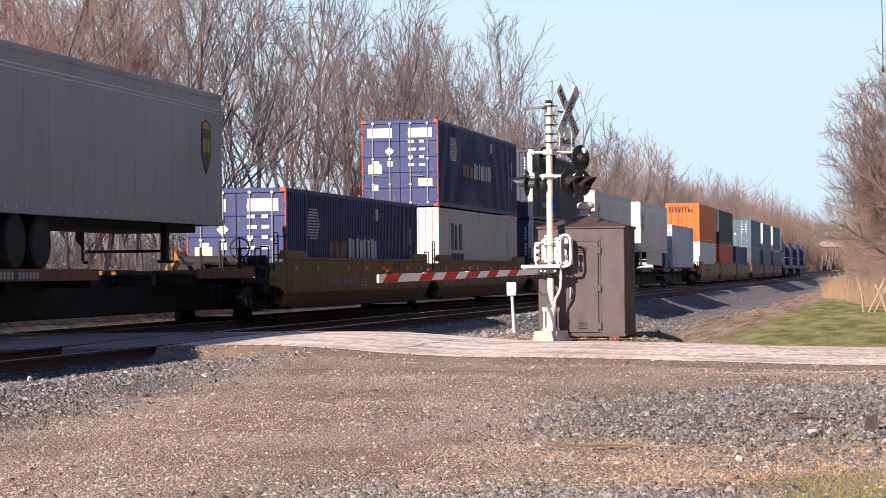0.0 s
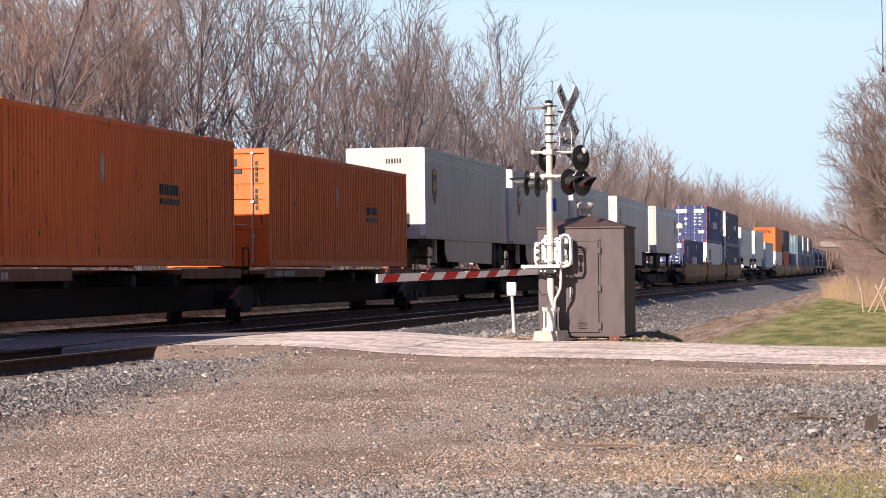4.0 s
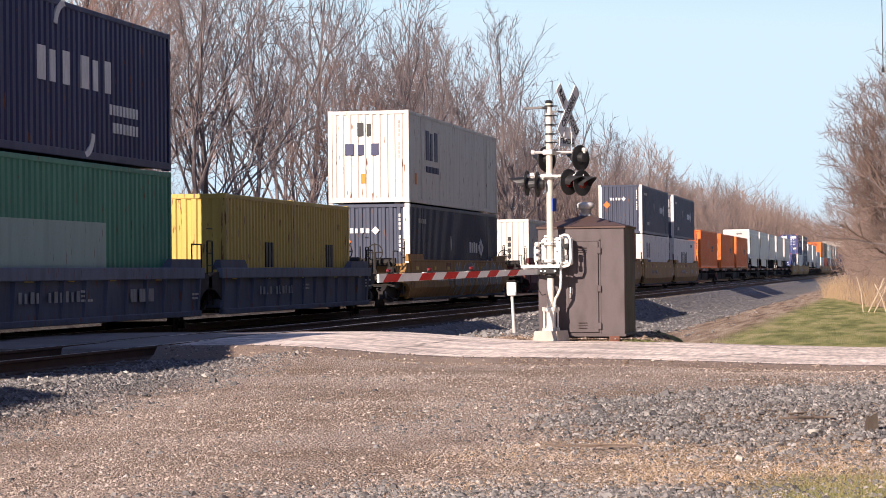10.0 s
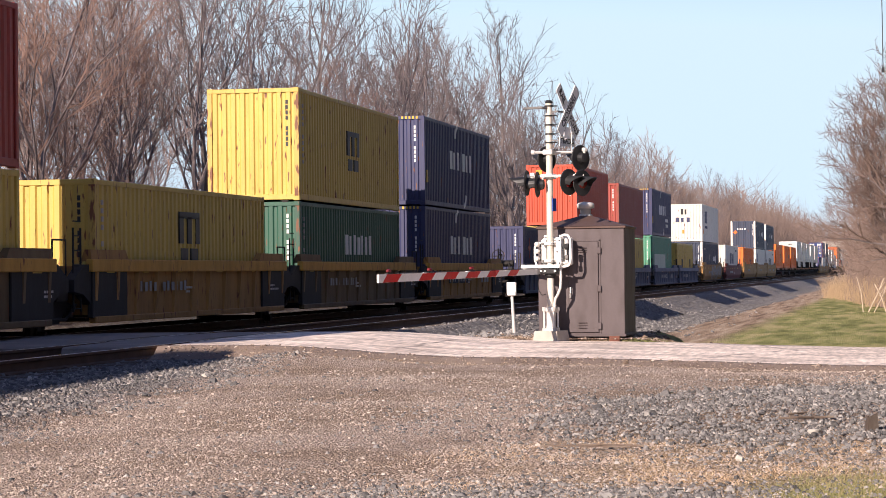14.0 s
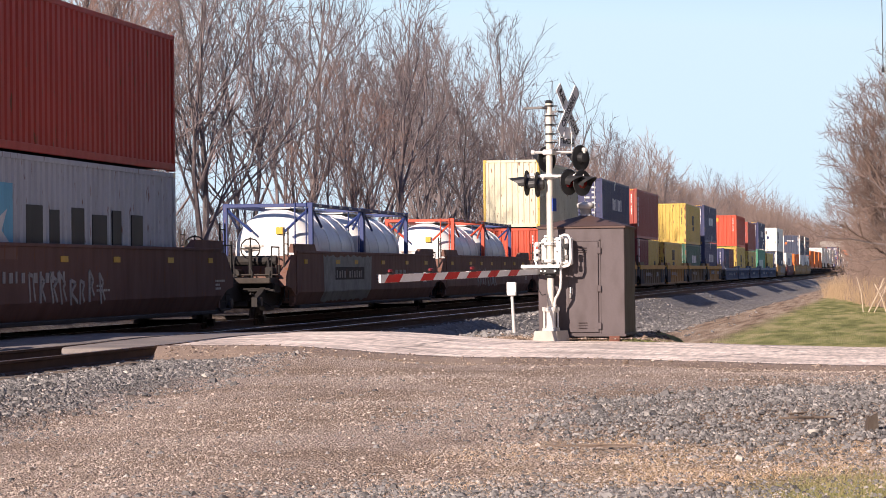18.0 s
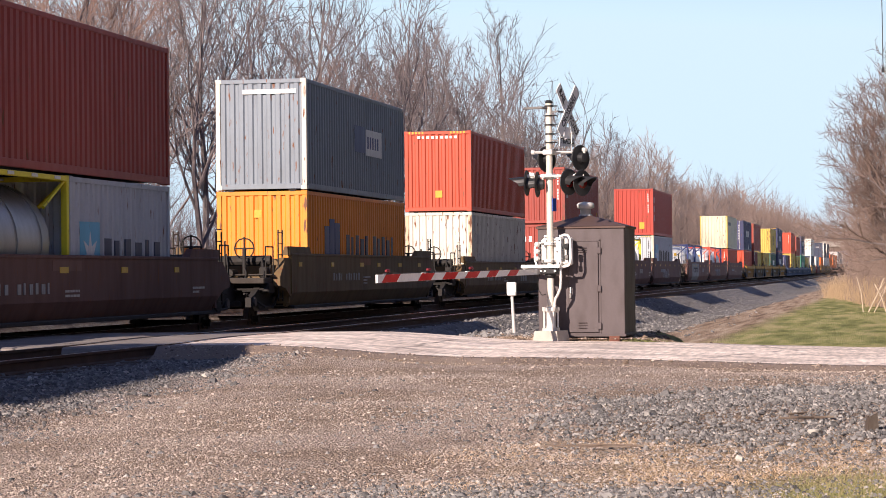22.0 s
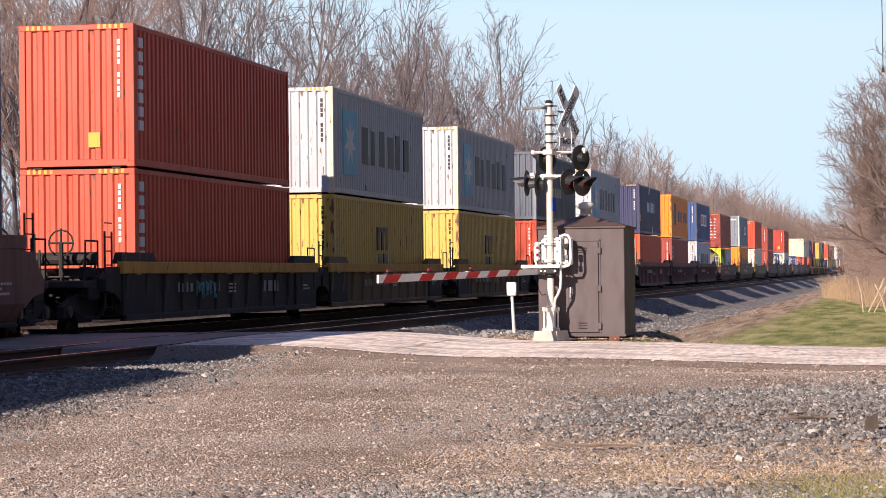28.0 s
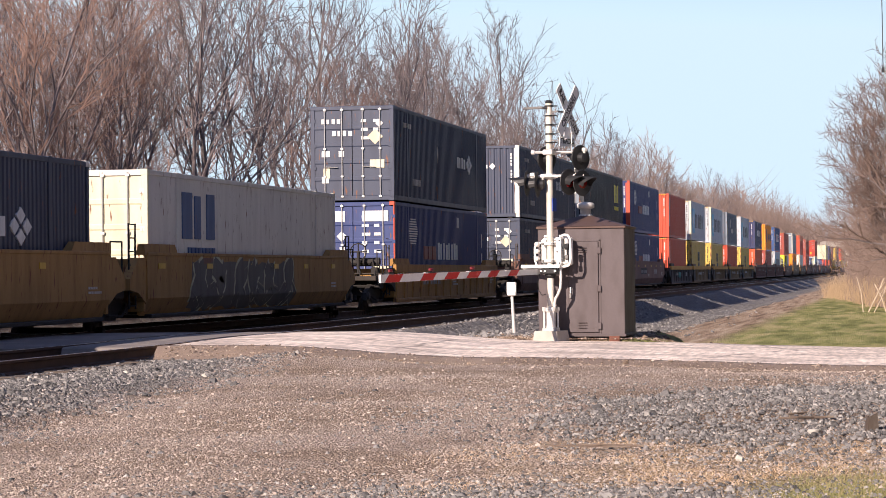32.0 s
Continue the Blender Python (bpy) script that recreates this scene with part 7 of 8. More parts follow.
def well_car(label, centre, half, colour, style, top=1.5, ends=(True, True), brake=(False, False), spray=None, seed=0, number=True):
    """One unit of a container well car. half: from its middle to each truck's middle."""
    m = CAR_PAINT[colour]
    c = thing("well_car", label, "well car", "cars of the train")
    MOVERS.append((c, centre, 0.0))
    l = half - 1.15
    for sx in (1, -1):
        if style == "smooth":
            out = [(1.30, 0.27), (1.48, 0.62), (1.48, top), (1.40, top), (1.40, 0.68), (1.24, 0.30)]
            f = Form().prism([(sx * a, b) for a, b in (out if sx < 0 else out)], "y", -l, l)
            side = part("side", f, m, c, "smooth well side")
            part("top_chord", Form().soft(sx * 1.44 - 0.06, sx * 1.44 + 0.06, -l, l, top - 0.02, top + 0.05, 0.012), m, side)
            part("sill", Form().soft(sx * 1.36 - 0.1, sx * 1.36 + 0.1, -l + 0.3, l - 0.3, 0.22, 0.30, 0.015), STEEL_DARK, side)
        else:
            f = Form().box(sx * 1.42 - 0.02, sx * 1.42 + 0.02, -l, l, 0.24, top)
            side = part("side", f, m, c, "ribbed well side")
            part("top_chord", Form().soft(sx * 1.46 - 0.07, sx * 1.46 + 0.07, -l - 0.2, l + 0.2, top - 0.2, top + 0.04, 0.015), CHORD_YELLOW if style == "ribbed_chord" else (CHORD_GREY if colour == "blue" else m), side)
            part("bottom_chord", Form().soft(sx * 1.44 - 0.07, sx * 1.44 + 0.07, -l, l, 0.20, 0.32, 0.015), m, side)
            if style == "ribbed_chord" and sx > 0:
                for sy in (-1, 1):
                    a, b = sorted((sy * (l + 0.1), sy * (l - 1.9)))
                    part("end_panel", Form().soft(1.38, 1.49, a, b, 0.30, top - 0.1, 0.015), STEEL_DARK, side, "soot-black end panel")
            n = max(6, round(2 * l / (1.25 if style != "fine" else 0.75)))
            for i in range(n + 1):
                y = -l + 0.1 + (2 * l - 0.2) * i / n
                part("rib", Form().add([(sx * 1.44, y - 0.09, 0.3), (sx * 1.44, y + 0.09, 0.3), (sx * 1.53, y + 0.05, top - 0.1), (sx * 1.53, y - 0.05, top - 0.1), (sx * 1.44, y - 0.09, top - 0.1), (sx * 1.44, y + 0.09, top - 0.1), (sx * 1.47, y - 0.07, 0.3), (sx * 1.47, y + 0.07, 0.3)],
                                       [(6, 7, 2, 3), (0, 6, 3, 4), (7, 1, 5, 2), (0, 1, 7, 6), (3, 2, 5, 4)]), m, side)
        for sy in (-1, 1):
            a, b = sorted((sy * (l + 0.12), sy * (l - 2.1)))
            ua, ub = (a + 0.22, b + 0.02) if sy > 0 else (a - 0.02, b - 0.22)
            part("guide", Form().add([(sx * 1.26, a, top), (sx * 1.47, a, top), (sx * 1.47, b, top), (sx * 1.26, b, top), (sx * 1.34, ua, top + 0.22), (sx * 1.46, ua, top + 0.22), (sx * 1.46, ub, top + 0.22), (sx * 1.34, ub, top + 0.22)],
                                     [(4, 5, 6, 7), (0, 1, 5, 4), (1, 2, 6, 5), (2, 3, 7, 6), (3, 0, 4, 7)]), m, c, "container guide block")
    fl = Form().box(-1.26, 1.26, -l + 0.1, l - 0.1, 0.26, 0.30)
    for i in range(5):
        y = -l + 0.6 + (2 * l - 1.2) * i / 4
        fl.soft(-1.3, 1.3, y - 0.16, y + 0.16, 0.22, LOW - 0.005, 0.01)
    part("floor", fl, STEEL_DARK, c)
    for sy in (-1, 1):
        part("bulkhead", Form().soft(-1.42, 1.42, sy * l - 0.06, sy * l + 0.06, 0.35, top - 0.08, 0.01), m, c, "well end bulkhead")
        for sx in (1, -1):
            e = [(sy * l, 0.52), (sy * (l + 0.5), 0.74), (sy * (l + 1.0), 0.8), (sy * (l + 1.0), 1.02), (sy * (l + 0.45), top - 0.06), (sy * l, top - 0.06)]
            part("end_gusset", Form().prism(e if sy > 0 else e[::-1], "x", sx * 1.36 - 0.09, sx * 1.36 + 0.09), m if style == "smooth" else STEEL_DARK, c, "tapered end gusset")
        if ends[0 if sy < 0 else 1]:
            end_platform(c, sy * l, sy, PLATFORM if brake[0 if sy < 0 else 1] else STEEL_DARK, top, brake[0 if sy < 0 else 1])
            bogie(c, sy * half)
        if brake[0 if sy < 0 else 1]:
            coupler(c, sy * (half + 0.75), sy)
        elif ends[0 if sy < 0 else 1]:
            part("articulation", Form().rod((0, sy * half, 0.7), (0, sy * half, 1.1), 0.35, n=14).soft(-0.3, 0.3, min(sy * half, sy * (half + 1.4)), max(sy * half, sy * (half + 1.4)), 0.75, 0.98, 0.04), STEEL_DARK, c)
    tags_on(c, l, top if style == "smooth" else top + 0.06, seed, number)
    if spray:
        scrawl(c, l, top, seed, spray, 1.488 if style == "smooth" else 1.535)
    return c


def spine_car(label, centre, half, front_truck=True, seed=0):
    """One unit of a spine car: central beam, cross arms, wheel platforms and hitch."""
    m = CAR_PAINT["rust"]
    c = thing("spine_car", label, "spine car", "cars of the train")
    MOVERS.append((c, centre, 0.0))
    part("spine_beam", Form().soft(-0.36, 0.36, -half, half, 0.26, 1.08, 0.03), STEEL_DARK, c, "deep central steel beam")
    for i, y in enumerate((-half + 2.2, -half + 6.5, 0.8, half - 6.0, half - 2.0)):
        part("cross_arm", Form().soft(-1.3, 1.3, y - 0.14, y + 0.14, 0.86, 1.10, 0.02), STEEL_DARK, c)
    for y0, y1 in ((-half + 0.6, -half + 6.4), (half - 6.0, half - 1.6)):
        p = part("wheel_platform", Form().soft(-1.42, -0.4, y0, y1, 1.08, 1.19, 0.02).soft(0.4, 1.42, y0, y1, 1.08, 1.19, 0.02), m, c, "rusty wheel platform")
        part("platform_lip", Form().soft(1.40, 1.46, y0, y1, 1.0, 1.22, 0.01), m, p)
        part("platform_lip", Form().soft(-1.46, -1.40, y0, y1, 1.0, 1.22, 0.01), m, p)
    yh = -half + 2.4
    hitch = part("hitch", Form().prism([(yh - 0.7, 1.1), (yh + 0.7, 1.1), (yh + 0.3, 1.95), (yh - 0.3, 1.95)], "x", -0.35, 0.35), m, c, "rusty folding trailer hitch")
    part("hitch_head", Form().soft(-0.5, 0.5, yh - 0.4, yh + 0.4, 1.92, 2.0, 0.02), STEEL_DARK, hitch)
    part("hitch_plate", Form().soft(-0.2, 0.2, yh - 0.78, yh - 0.62, 1.3, 1.6, 0.01), CHALK, hitch, "pale number plate shown blank")
    part("side_step", Form().path([(1.38, -half + 0.5, 1.05), (1.38, -half + 0.5, 0.4), (1.38, -half + 0.9, 0.4), (1.38, -half + 0.9, 1.05)], 0.018), STEEL_DARK, c)
    part("handrail", Form().path([(1.3, half - 0.4, 1.1), (1.3, half - 0.4, 1.7), (1.3, half - 0.9, 1.7), (1.3, half - 0.9, 1.1)], 0.02), STEEL_DARK, c)
    bogie(c, -half + 0.2)
    if front_truck:
        bogie(c, half - 0.2)
    coupler(c, half, 1)
    g = Form()
    for i in range(11):
        if i != 4:
            g.box(1.455, 1.47, -half + 1.4 + i * 0.17, -half + 1.51 + i * 0.17, 1.04, 1.16)
    stuff(part("stencil", g, GHOST, c, "car number as plain bars"))
    return c


def trailer(label, s0, length, base=2.18, height=2.96, skirt=True, emblem=True, nose_on=True):
    """A highway van trailer. nose_on: its nose is at the -y end, else its doors are."""
    # sides greyer than the sunlit end's white: their shade is in the colour
    white = paint("trailer_shaded_white", (0.30, 0.288, 0.295, 1), 0.35, 0, 0.3, (0.25, 0.235, 0.225, 1), 0.7, 0.02, 14, 3.0, 0.05)
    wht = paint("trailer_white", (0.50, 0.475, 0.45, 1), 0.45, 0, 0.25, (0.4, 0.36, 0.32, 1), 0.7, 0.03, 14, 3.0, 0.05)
    c = thing("van_trailer", label, "trailer", "van trailers on the train")
    MOVERS.append((c, s0 + length / 2, 0.0))
    w, l = 1.295, length / 2
    z0, z1 = base, base + height
    g = -1 if nose_on else 1
    pts = []
    k = -l + 0.1
    while k < l - 0.15:
        pts += [(k, 0.003), (k + 0.008, 0.0), (k + 0.02, 0.0), (k + 0.028, 0.003)]
        k += 1.22
    pts.append((l - 0.1, 0.003))
    for sx in (1, -1):
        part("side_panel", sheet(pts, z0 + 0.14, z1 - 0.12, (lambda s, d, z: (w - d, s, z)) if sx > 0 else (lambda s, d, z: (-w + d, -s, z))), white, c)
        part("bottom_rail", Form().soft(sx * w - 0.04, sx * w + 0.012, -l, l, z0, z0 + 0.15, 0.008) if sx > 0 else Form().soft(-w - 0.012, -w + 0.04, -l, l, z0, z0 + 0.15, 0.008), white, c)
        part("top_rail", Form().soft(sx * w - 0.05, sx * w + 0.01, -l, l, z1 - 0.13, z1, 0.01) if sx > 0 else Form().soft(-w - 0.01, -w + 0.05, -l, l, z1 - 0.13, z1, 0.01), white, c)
    riv = Form()
    k = -l + 0.3
    while k < l - 0.2:
        riv.soft(w + 0.008, w + 0.03, k, k + 0.08, z0 + 0.10, z0 + 0.15, 0.006)
        k += 0.52
    stuff(part("rail_bolts", riv, CHALK, c))
    if emblem:
        for dz in (0.34, 0.42):
            part("band_stripe", Form().box(w - 0.02, w + 0.006, -l + 0.1, l - 0.1, z1 - dz - 0.025, z1 - dz), CHALK, c, "thin pale stripe")
    part("roof", Form().box(-w + 0.02, w - 0.02, -l, l, z1 - 0.03, z1 + 0.0), white, c)
    part("floor", Form().box(-w + 0.03, w - 0.03, -l + 0.02, l - 0.02, z0 + 0.02, z0 + 0.1), STEEL_DARK, c)
    part("far_end", Form().soft(-w + 0.0, w, l - 0.1, l, z0, z1, 0.03), white, c)
    if g < 0:
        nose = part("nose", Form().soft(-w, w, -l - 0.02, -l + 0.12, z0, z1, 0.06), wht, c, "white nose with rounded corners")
        for sx in (-1, 1):
            part("corner_trim", Form().soft(sx * (w - 0.08) - 0.09, sx * (w - 0.08) + 0.09, -l - 0.032, -l, z0 + 0.1, z1 - 0.04, 0.02), WHITE_PAINT, nose)
        part("top_trim", Form().soft(-w + 0.05, w - 0.05, -l - 0.03, -l, z1 - 0.14, z1 - 0.02, 0.015), WHITE_PAINT, nose)
        part("base_plate", Form().soft(-w + 0.05, w - 0.05, -l - 0.028, -l, z0 + 0.0, z0 + 0.22, 0.012), wht, nose)
        box = part("connector_box", Form().soft(0.22, 0.78, -l - 0.045, -l, z0 + 0.38, z0 + 0.82, 0.01), BLACK_PAINT, nose, "black recessed connector box")
        part("connector", Form().soft(0.34, 0.64, -l - 0.075, -l - 0.04, z0 + 0.60, z0 + 0.74, 0.01), CHALK, box)
        for q in (0.38, 0.62):
            part("air_coupling", Form().rod((q, -l - 0.09, z0 + 0.48), (q, -l - 0.03, z0 + 0.48), 0.05, n=10), STEEL_DARK, box)
        part("lamp", Form().soft(0.4, 0.56, -l - 0.04, -l, z0 + 1.0, z0 + 1.12, 0.01), WHITE_PAINT, nose)
        num = Form()
        for i in range(6 if emblem else 2):
            num.box(0.02 + i * 0.09, 0.075 + i * 0.09, -l - 0.026, -l, z1 - 0.52, z1 - 0.36)
        part("fleet_number", num, BLACK_PAINT, nose, "trailer number as plain bars")
    else:
        rf = part("rear_frame", Form().soft(-w, w, -l, -l + 0.04, z1 - 0.16, z1, 0.01), wht, c, "white rear frame")
        part("rear_sill", Form().soft(-w, w, -l, -l + 0.1, z0, z0 + 0.16, 0.01), wht, rf)
        for sx in (-1, 1):
            part("rear_post", Form().soft(sx * (w - 0.045) - 0.045, sx * (w - 0.045) + 0.045, -l, -l + 0.1, z0 + 0.16, z1 - 0.16, 0.01), wht, rf)
            dr = part("door", Form().soft(min(sx * 0.01, sx * (w - 0.1)), max(sx * 0.01, sx * (w - 0.1)), -l + 0.02, -l + 0.06, z0 + 0.17, z1 - 0.17, 0.01), wht, c, "white rear door")
            part("hasp", Form().soft(sx * 0.3 - 0.1, sx * 0.3 + 0.1, -l - 0.01, -l + 0.02, z0 + 0.4, z0 + 0.46, 0.006), STEEL_DARK, dr)
            part("tail_lamp", Form().soft(sx * 1.0 - 0.08, sx * 1.0 + 0.08, -l - 0.02, -l, z0 + 0.04, z0 + 0.12, 0.01), RED_SHEET, rf)
        for q in (-0.95, -0.7):
            part("marker_lamp", Form().rod((q, -l - 0.02, z1 - 0.08), (q, -l, z1 - 0.08), 0.035, n=10), RED_SHEET, rf)
        bar = part("dock_bumper", Form().soft(-0.9, 0.9, -l - 0.05, -l + 0.05, z0 - 0.62, z0 - 0.52, 0.01), WHITE_SHEET, c, "white bumper bar with red stripes")
        for q in range(4):
            part("stripe", Form().box(-0.75 + q * 0.42, -0.53 + q * 0.42, -l - 0.054, -l - 0.04, z0 - 0.61, z0 - 0.53), RED_SHEET, bar)
        for q in (-0.6, 0.6):
            part("bumper_post", Form().rod((q, -l, z0), (q, -l, z0 - 0.52), 0.04), STEEL_DARK, bar)
    if emblem:
        y = -l + 1.25 if g < 0 else l - 1.6
        e = [(y, z1 - 0.72), (y + 0.37, z1 - 0.62), (y + 0.7, z1 - 0.72), (y + 0.7, z1 - 1.42), (y + 0.55, z1 - 1.66), (y + 0.35, z1 - 1.84), (y + 0.15, z1 - 1.66), (y, z1 - 1.42)]
        em = part("emblem", Form().prism(e[::-1], "x", w - 0.02, w + 0.008), paint("emblem_brown", rgb(84, 56, 32), 0.5), c, "brown shield emblem")
        gold = paint("emblem_gold", rgb(186, 150, 60), 0.5)
        part("emblem_cap", Form().prism([(y + 0.06, z1 - 0.84), (y + 0.64, z1 - 0.84), (y + 0.64, z1 - 0.75), (y + 0.37, z1 - 0.67), (y + 0.06, z1 - 0.75)], "x", w - 0.02, w + 0.011), gold, em)
        for q in (0.10, 0.28, 0.46):
            part("emblem_bar", Form().box(w - 0.02, w + 0.011, y + q, y + q + 0.13, z1 - 1.36, z1 - 1.05), gold, em)
    axles = (g * (-l + 1.1), g * (-l + 2.35)) if length > 10 else (-l + 1.3,)
    ya, yb = min(axles), max(axles)
    bog = part("axle_frame", Form().soft(-0.55, 0.55, ya - 0.6, yb + 0.6, z0 - 0.35, z0 + 0.02, 0.02), STEEL_DARK, c)
    for y in axles:
        part("axle", Form().rod((-1.1, y, 1.7), (1.1, y, 1.7), 0.07), STEEL_DARK, bog)
        for sx in (-1, 1):
            wh = part("wheel", Form().lathe([(0.28, sx * 0.62), (0.46, sx * 0.62), (0.5, sx * 0.66), (0.5, sx * 1.18), (0.46, sx * 1.22), (0.28, sx * 1.21)], (0, y, 1.7), "x", 20), RUBBER, bog, "tyre")
            part("rim", Form().lathe([(0.05, sx * 1.06), (0.2, sx * 1.08), (0.26, sx * 1.2), (0.28, sx * 1.2)], (0, y, 1.7), "x", 16), GALV, wh)
    for sx in (-0.85, 0.85):
        part("mud_flap", Form().box(sx - 0.3, sx + 0.3, g * (-l + 0.40), g * (-l + 0.40) + 0.012, 1.32, z0 - 0.1), RUBBER, c)
    yl = g * (l - 3.2)
    for sx in (-0.95, 0.95):
        leg = part("landing_gear", Form().soft(sx - 0.07, sx + 0.07, yl - 0.09, yl + 0.09, 1.4, z0, 0.01), WHITE_SHEET if g < 0 else STEEL_DARK, c, "landing leg")
        part("foot", Form().soft(sx - 0.13, sx + 0.13, yl - 0.16, yl + 0.16, 1.34, 1.41, 0.01), STEEL_DARK, leg)
    part("gear_brace", Form().rod((-0.9, yl, 1.6), (0.9, yl, 1.6), 0.03), STEEL_DARK, c)
    part("kingpin_plate", Form().soft(-0.5, 0.5, g * (l - 1.05) - 0.55, g * (l - 1.05) + 0.55, z0 - 0.12, z0 + 0.02, 0.02), STEEL_DARK, c)
    part("under_frame", Form().soft(-0.9, 0.9, -l + 0.8, l - 0.8, z0 - 0.16, z0 + 0.02, 0.02), STEEL_DARK, c)
    if skirt:
        y0, y1 = (yl + 0.4, ya - 0.75) if g < 0 else (yb + 0.75, yl - 0.4)
        for sx in (w - 0.08, -w + 0.05):
            part("side_skirt", Form().prism([(y0, z0), (y1, z0), (y1 - 0.1, z0 - 0.80), (y0 + 0.45, z0 - 0.72), (y0, z0 - 0.45)][::-1], "x", sx, sx + 0.03), white, c, "grey aerodynamic side skirt")
    return c


def locomotive(label, s0):
    """A dark road locomotive seen from behind: hood, cab, radiator, walkway, fuel tank and trucks."""
    c = thing("locomotive", label, "locomotive", "locomotives of the train")
    L = 22.3
    MOVERS.append((c, s0 + L / 2, 0.0))
    body = coat("loco_blue", 40, 50, 84, 0.1, 0.4)
    l = L / 2
    part("frame", Form().soft(-1.5, 1.5, -l, l, 1.15, 1.6, 0.03), BLACK_PAINT, c)
    part("hood", Form().soft(-0.95, 0.95, -l + 1.6, l - 5.2, 1.6, 4.35, 0.08), body, c, "dark blue engine hood")
    part("radiator", Form().soft(-1.35, 1.35, -l + 1.8, -l + 5.5, 3.3, 4.7, 0.1), body, c)
    for i in range(6):
        part("grille", Form().soft(1.34, 1.37, -l + 2.0 + i * 0.55, -l + 2.45 + i * 0.55, 3.5, 4.3, 0.01), BLACK_PAINT, c)
    cab = part("cab", Form().soft(-1.5, 1.5, l - 5.2, l - 2.4, 1.6, 4.6, 0.1), body, c, "dark blue cab")
    part("window", Form().soft(1.49, 1.52, l - 4.6, l - 3.2, 3.3, 4.0, 0.02), paint("dark_glass", (0.02, 0.025, 0.03, 1), 0.1), cab)
    part("nose", Form().soft(-0.9, 0.9, l - 2.4, l - 0.8, 1.6, 3.3, 0.15), COATS["amber"], c, "yellow nose")
    part("exhaust_stack", Form().rod((0, 0.8, 4.3), (0, 0.8, 4.75), 0.25), BLACK_PAINT, c)
    part("fuel_tank", Form().soft(-1.4, 1.4, -3.2, 3.2, 0.35, 1.15, 0.15), BLACK_PAINT, c)
    part("handrail", Form().path([(1.45, -l + 0.4, 1.6), (1.45, -l + 0.4, 2.6), (1.45, l - 5.4, 2.6)], 0.03), CHALK, c)
    part("rear_panel", Form().soft(-0.9, 0.9, -l + 1.55, -l + 1.6, 2.0, 4.2, 0.02), COATS["amber"], c)
    for y in (-6.8, 6.8):
        bogie(c, y - 0.9)
        bogie(c, y + 0.9)
    coupler(c, -l, -1)
    return c


# the consist, from the head end to the rear ---------------------------------------------------

for i in range(3):
    locomotive("dark blue and yellow freight locomotive leading the train", 741.6 + i * 22.9)


def stack53(centre, low, high=None, low_kw={}, high_kw={}):
    s = centre - 8.077
    box53(low[0], low[1], s, LOW, **low_kw)
    if high:
        box53(high[0], high[1], s, UP_HC, **high_kw)


INK = dict(marks=LOZENGE, posts=("white", 0.20))
INK_D = dict(marks=[*LOZENGE[:5], end_word(4, -0.95, 2.35, 0.15, 0.16), diamond(0.85, 2.35, 0.12, CHALK), diamond(0.72, 1.95, 0.24, "cream"), plate(0.55, 1.0, 1.0, 1.25, "cream"), plate(-0.9, -0.7, 0.7, 1.0, "cream"), door_text(3)], rear="door")
ROYAL_D = dict(marks=[*LONG_NAME, plate(-1.1, -0.25, 2.3, 2.62, CHALK, "white lozenge emblem"), plate(0.3, 1.1, 2.3, 2.62, CHALK, "white lozenge emblem"), plate(-1.08, -0.62, 1.1, 1.42, "cream"), plate(0.62, 1.1, 0.68, 0.94, "cream"), diamond(-0.35, 1.85, 0.16, CHALK), door_text(5)], rear="door", posts=("red", 0.04))
L_INK, L_ROYAL, L_WHITE = "slate grey 53-foot container with white marks", "royal blue 53-foot container with white marks", "white 53-foot container with dark blue marks"
L_ORANGE, L_WHITE_PLAIN = "orange 53-foot container with dark marks", "white 53-foot container with large dark marks"

# head block of well cars
for k, (cen, lo, hi) in enumerate(((729.0, ("slate", "dark grey 53-foot container in a well"), ("teal", "teal-grey 53-foot container stacked on top")),
                                   (708.6, ("slate", "dark grey 53-foot container in a well"), ("teal", "teal-grey 53-foot container stacked on top")),
                                   (688.2, ("slate", "dark grey 53-foot container in a well"), ("teal", "teal-grey 53-foot container with doors, stacked on top")))):
    well_car("rust-brown smooth-sided well car unit", cen, 9.85, "rust", "smooth", 1.5, (True, k == 0), (k == 2, k == 0), seed=k)
    stack53(cen, lo, hi, {}, dict(rear="door", marks=[door_text(4)]) if k == 2 else dict(posts=("white", 0.2)))
for k, (cen, lo, hi) in enumerate(((665.2, ("royal", L_ROYAL), None), (645.5, ("tan", "orange-brown 53-foot container in a well"), ("black", "black 53-foot container stacked on top")),
                                   (625.8, ("white", "white 53-foot container in a well"), ("orange", "orange 53-foot container with doors, stacked on top")))):
    well_car("faded yellow smooth-sided well car unit", cen, 9.85, "yellow", "smooth", 1.5, (True, k == 0), (k == 2, k == 0), seed=10 + k)
    stack53(cen, lo, hi, {}, dict(rear="paint", marks=[PUMP[4], end_word(8, -1.0, 2.2, 0.26, 0.24, BLACK_PAINT)]) if k == 2 else {})
for k, cen in enumerate((604.1, 584.6, 563.6)):
    spine_car("rusty spine car unit carrying a trailer", cen, 9.7, k == 0, k)
box53("grey", "light grey 53-foot container on a spine car", 596.07, 1.26, ribbed=0)
trailer("van trailer on a spine car, sides greyed for shade", 576.5, 16.1)
trailer("van trailer on a spine car, sides greyed for shade", 555.6, 16.1)
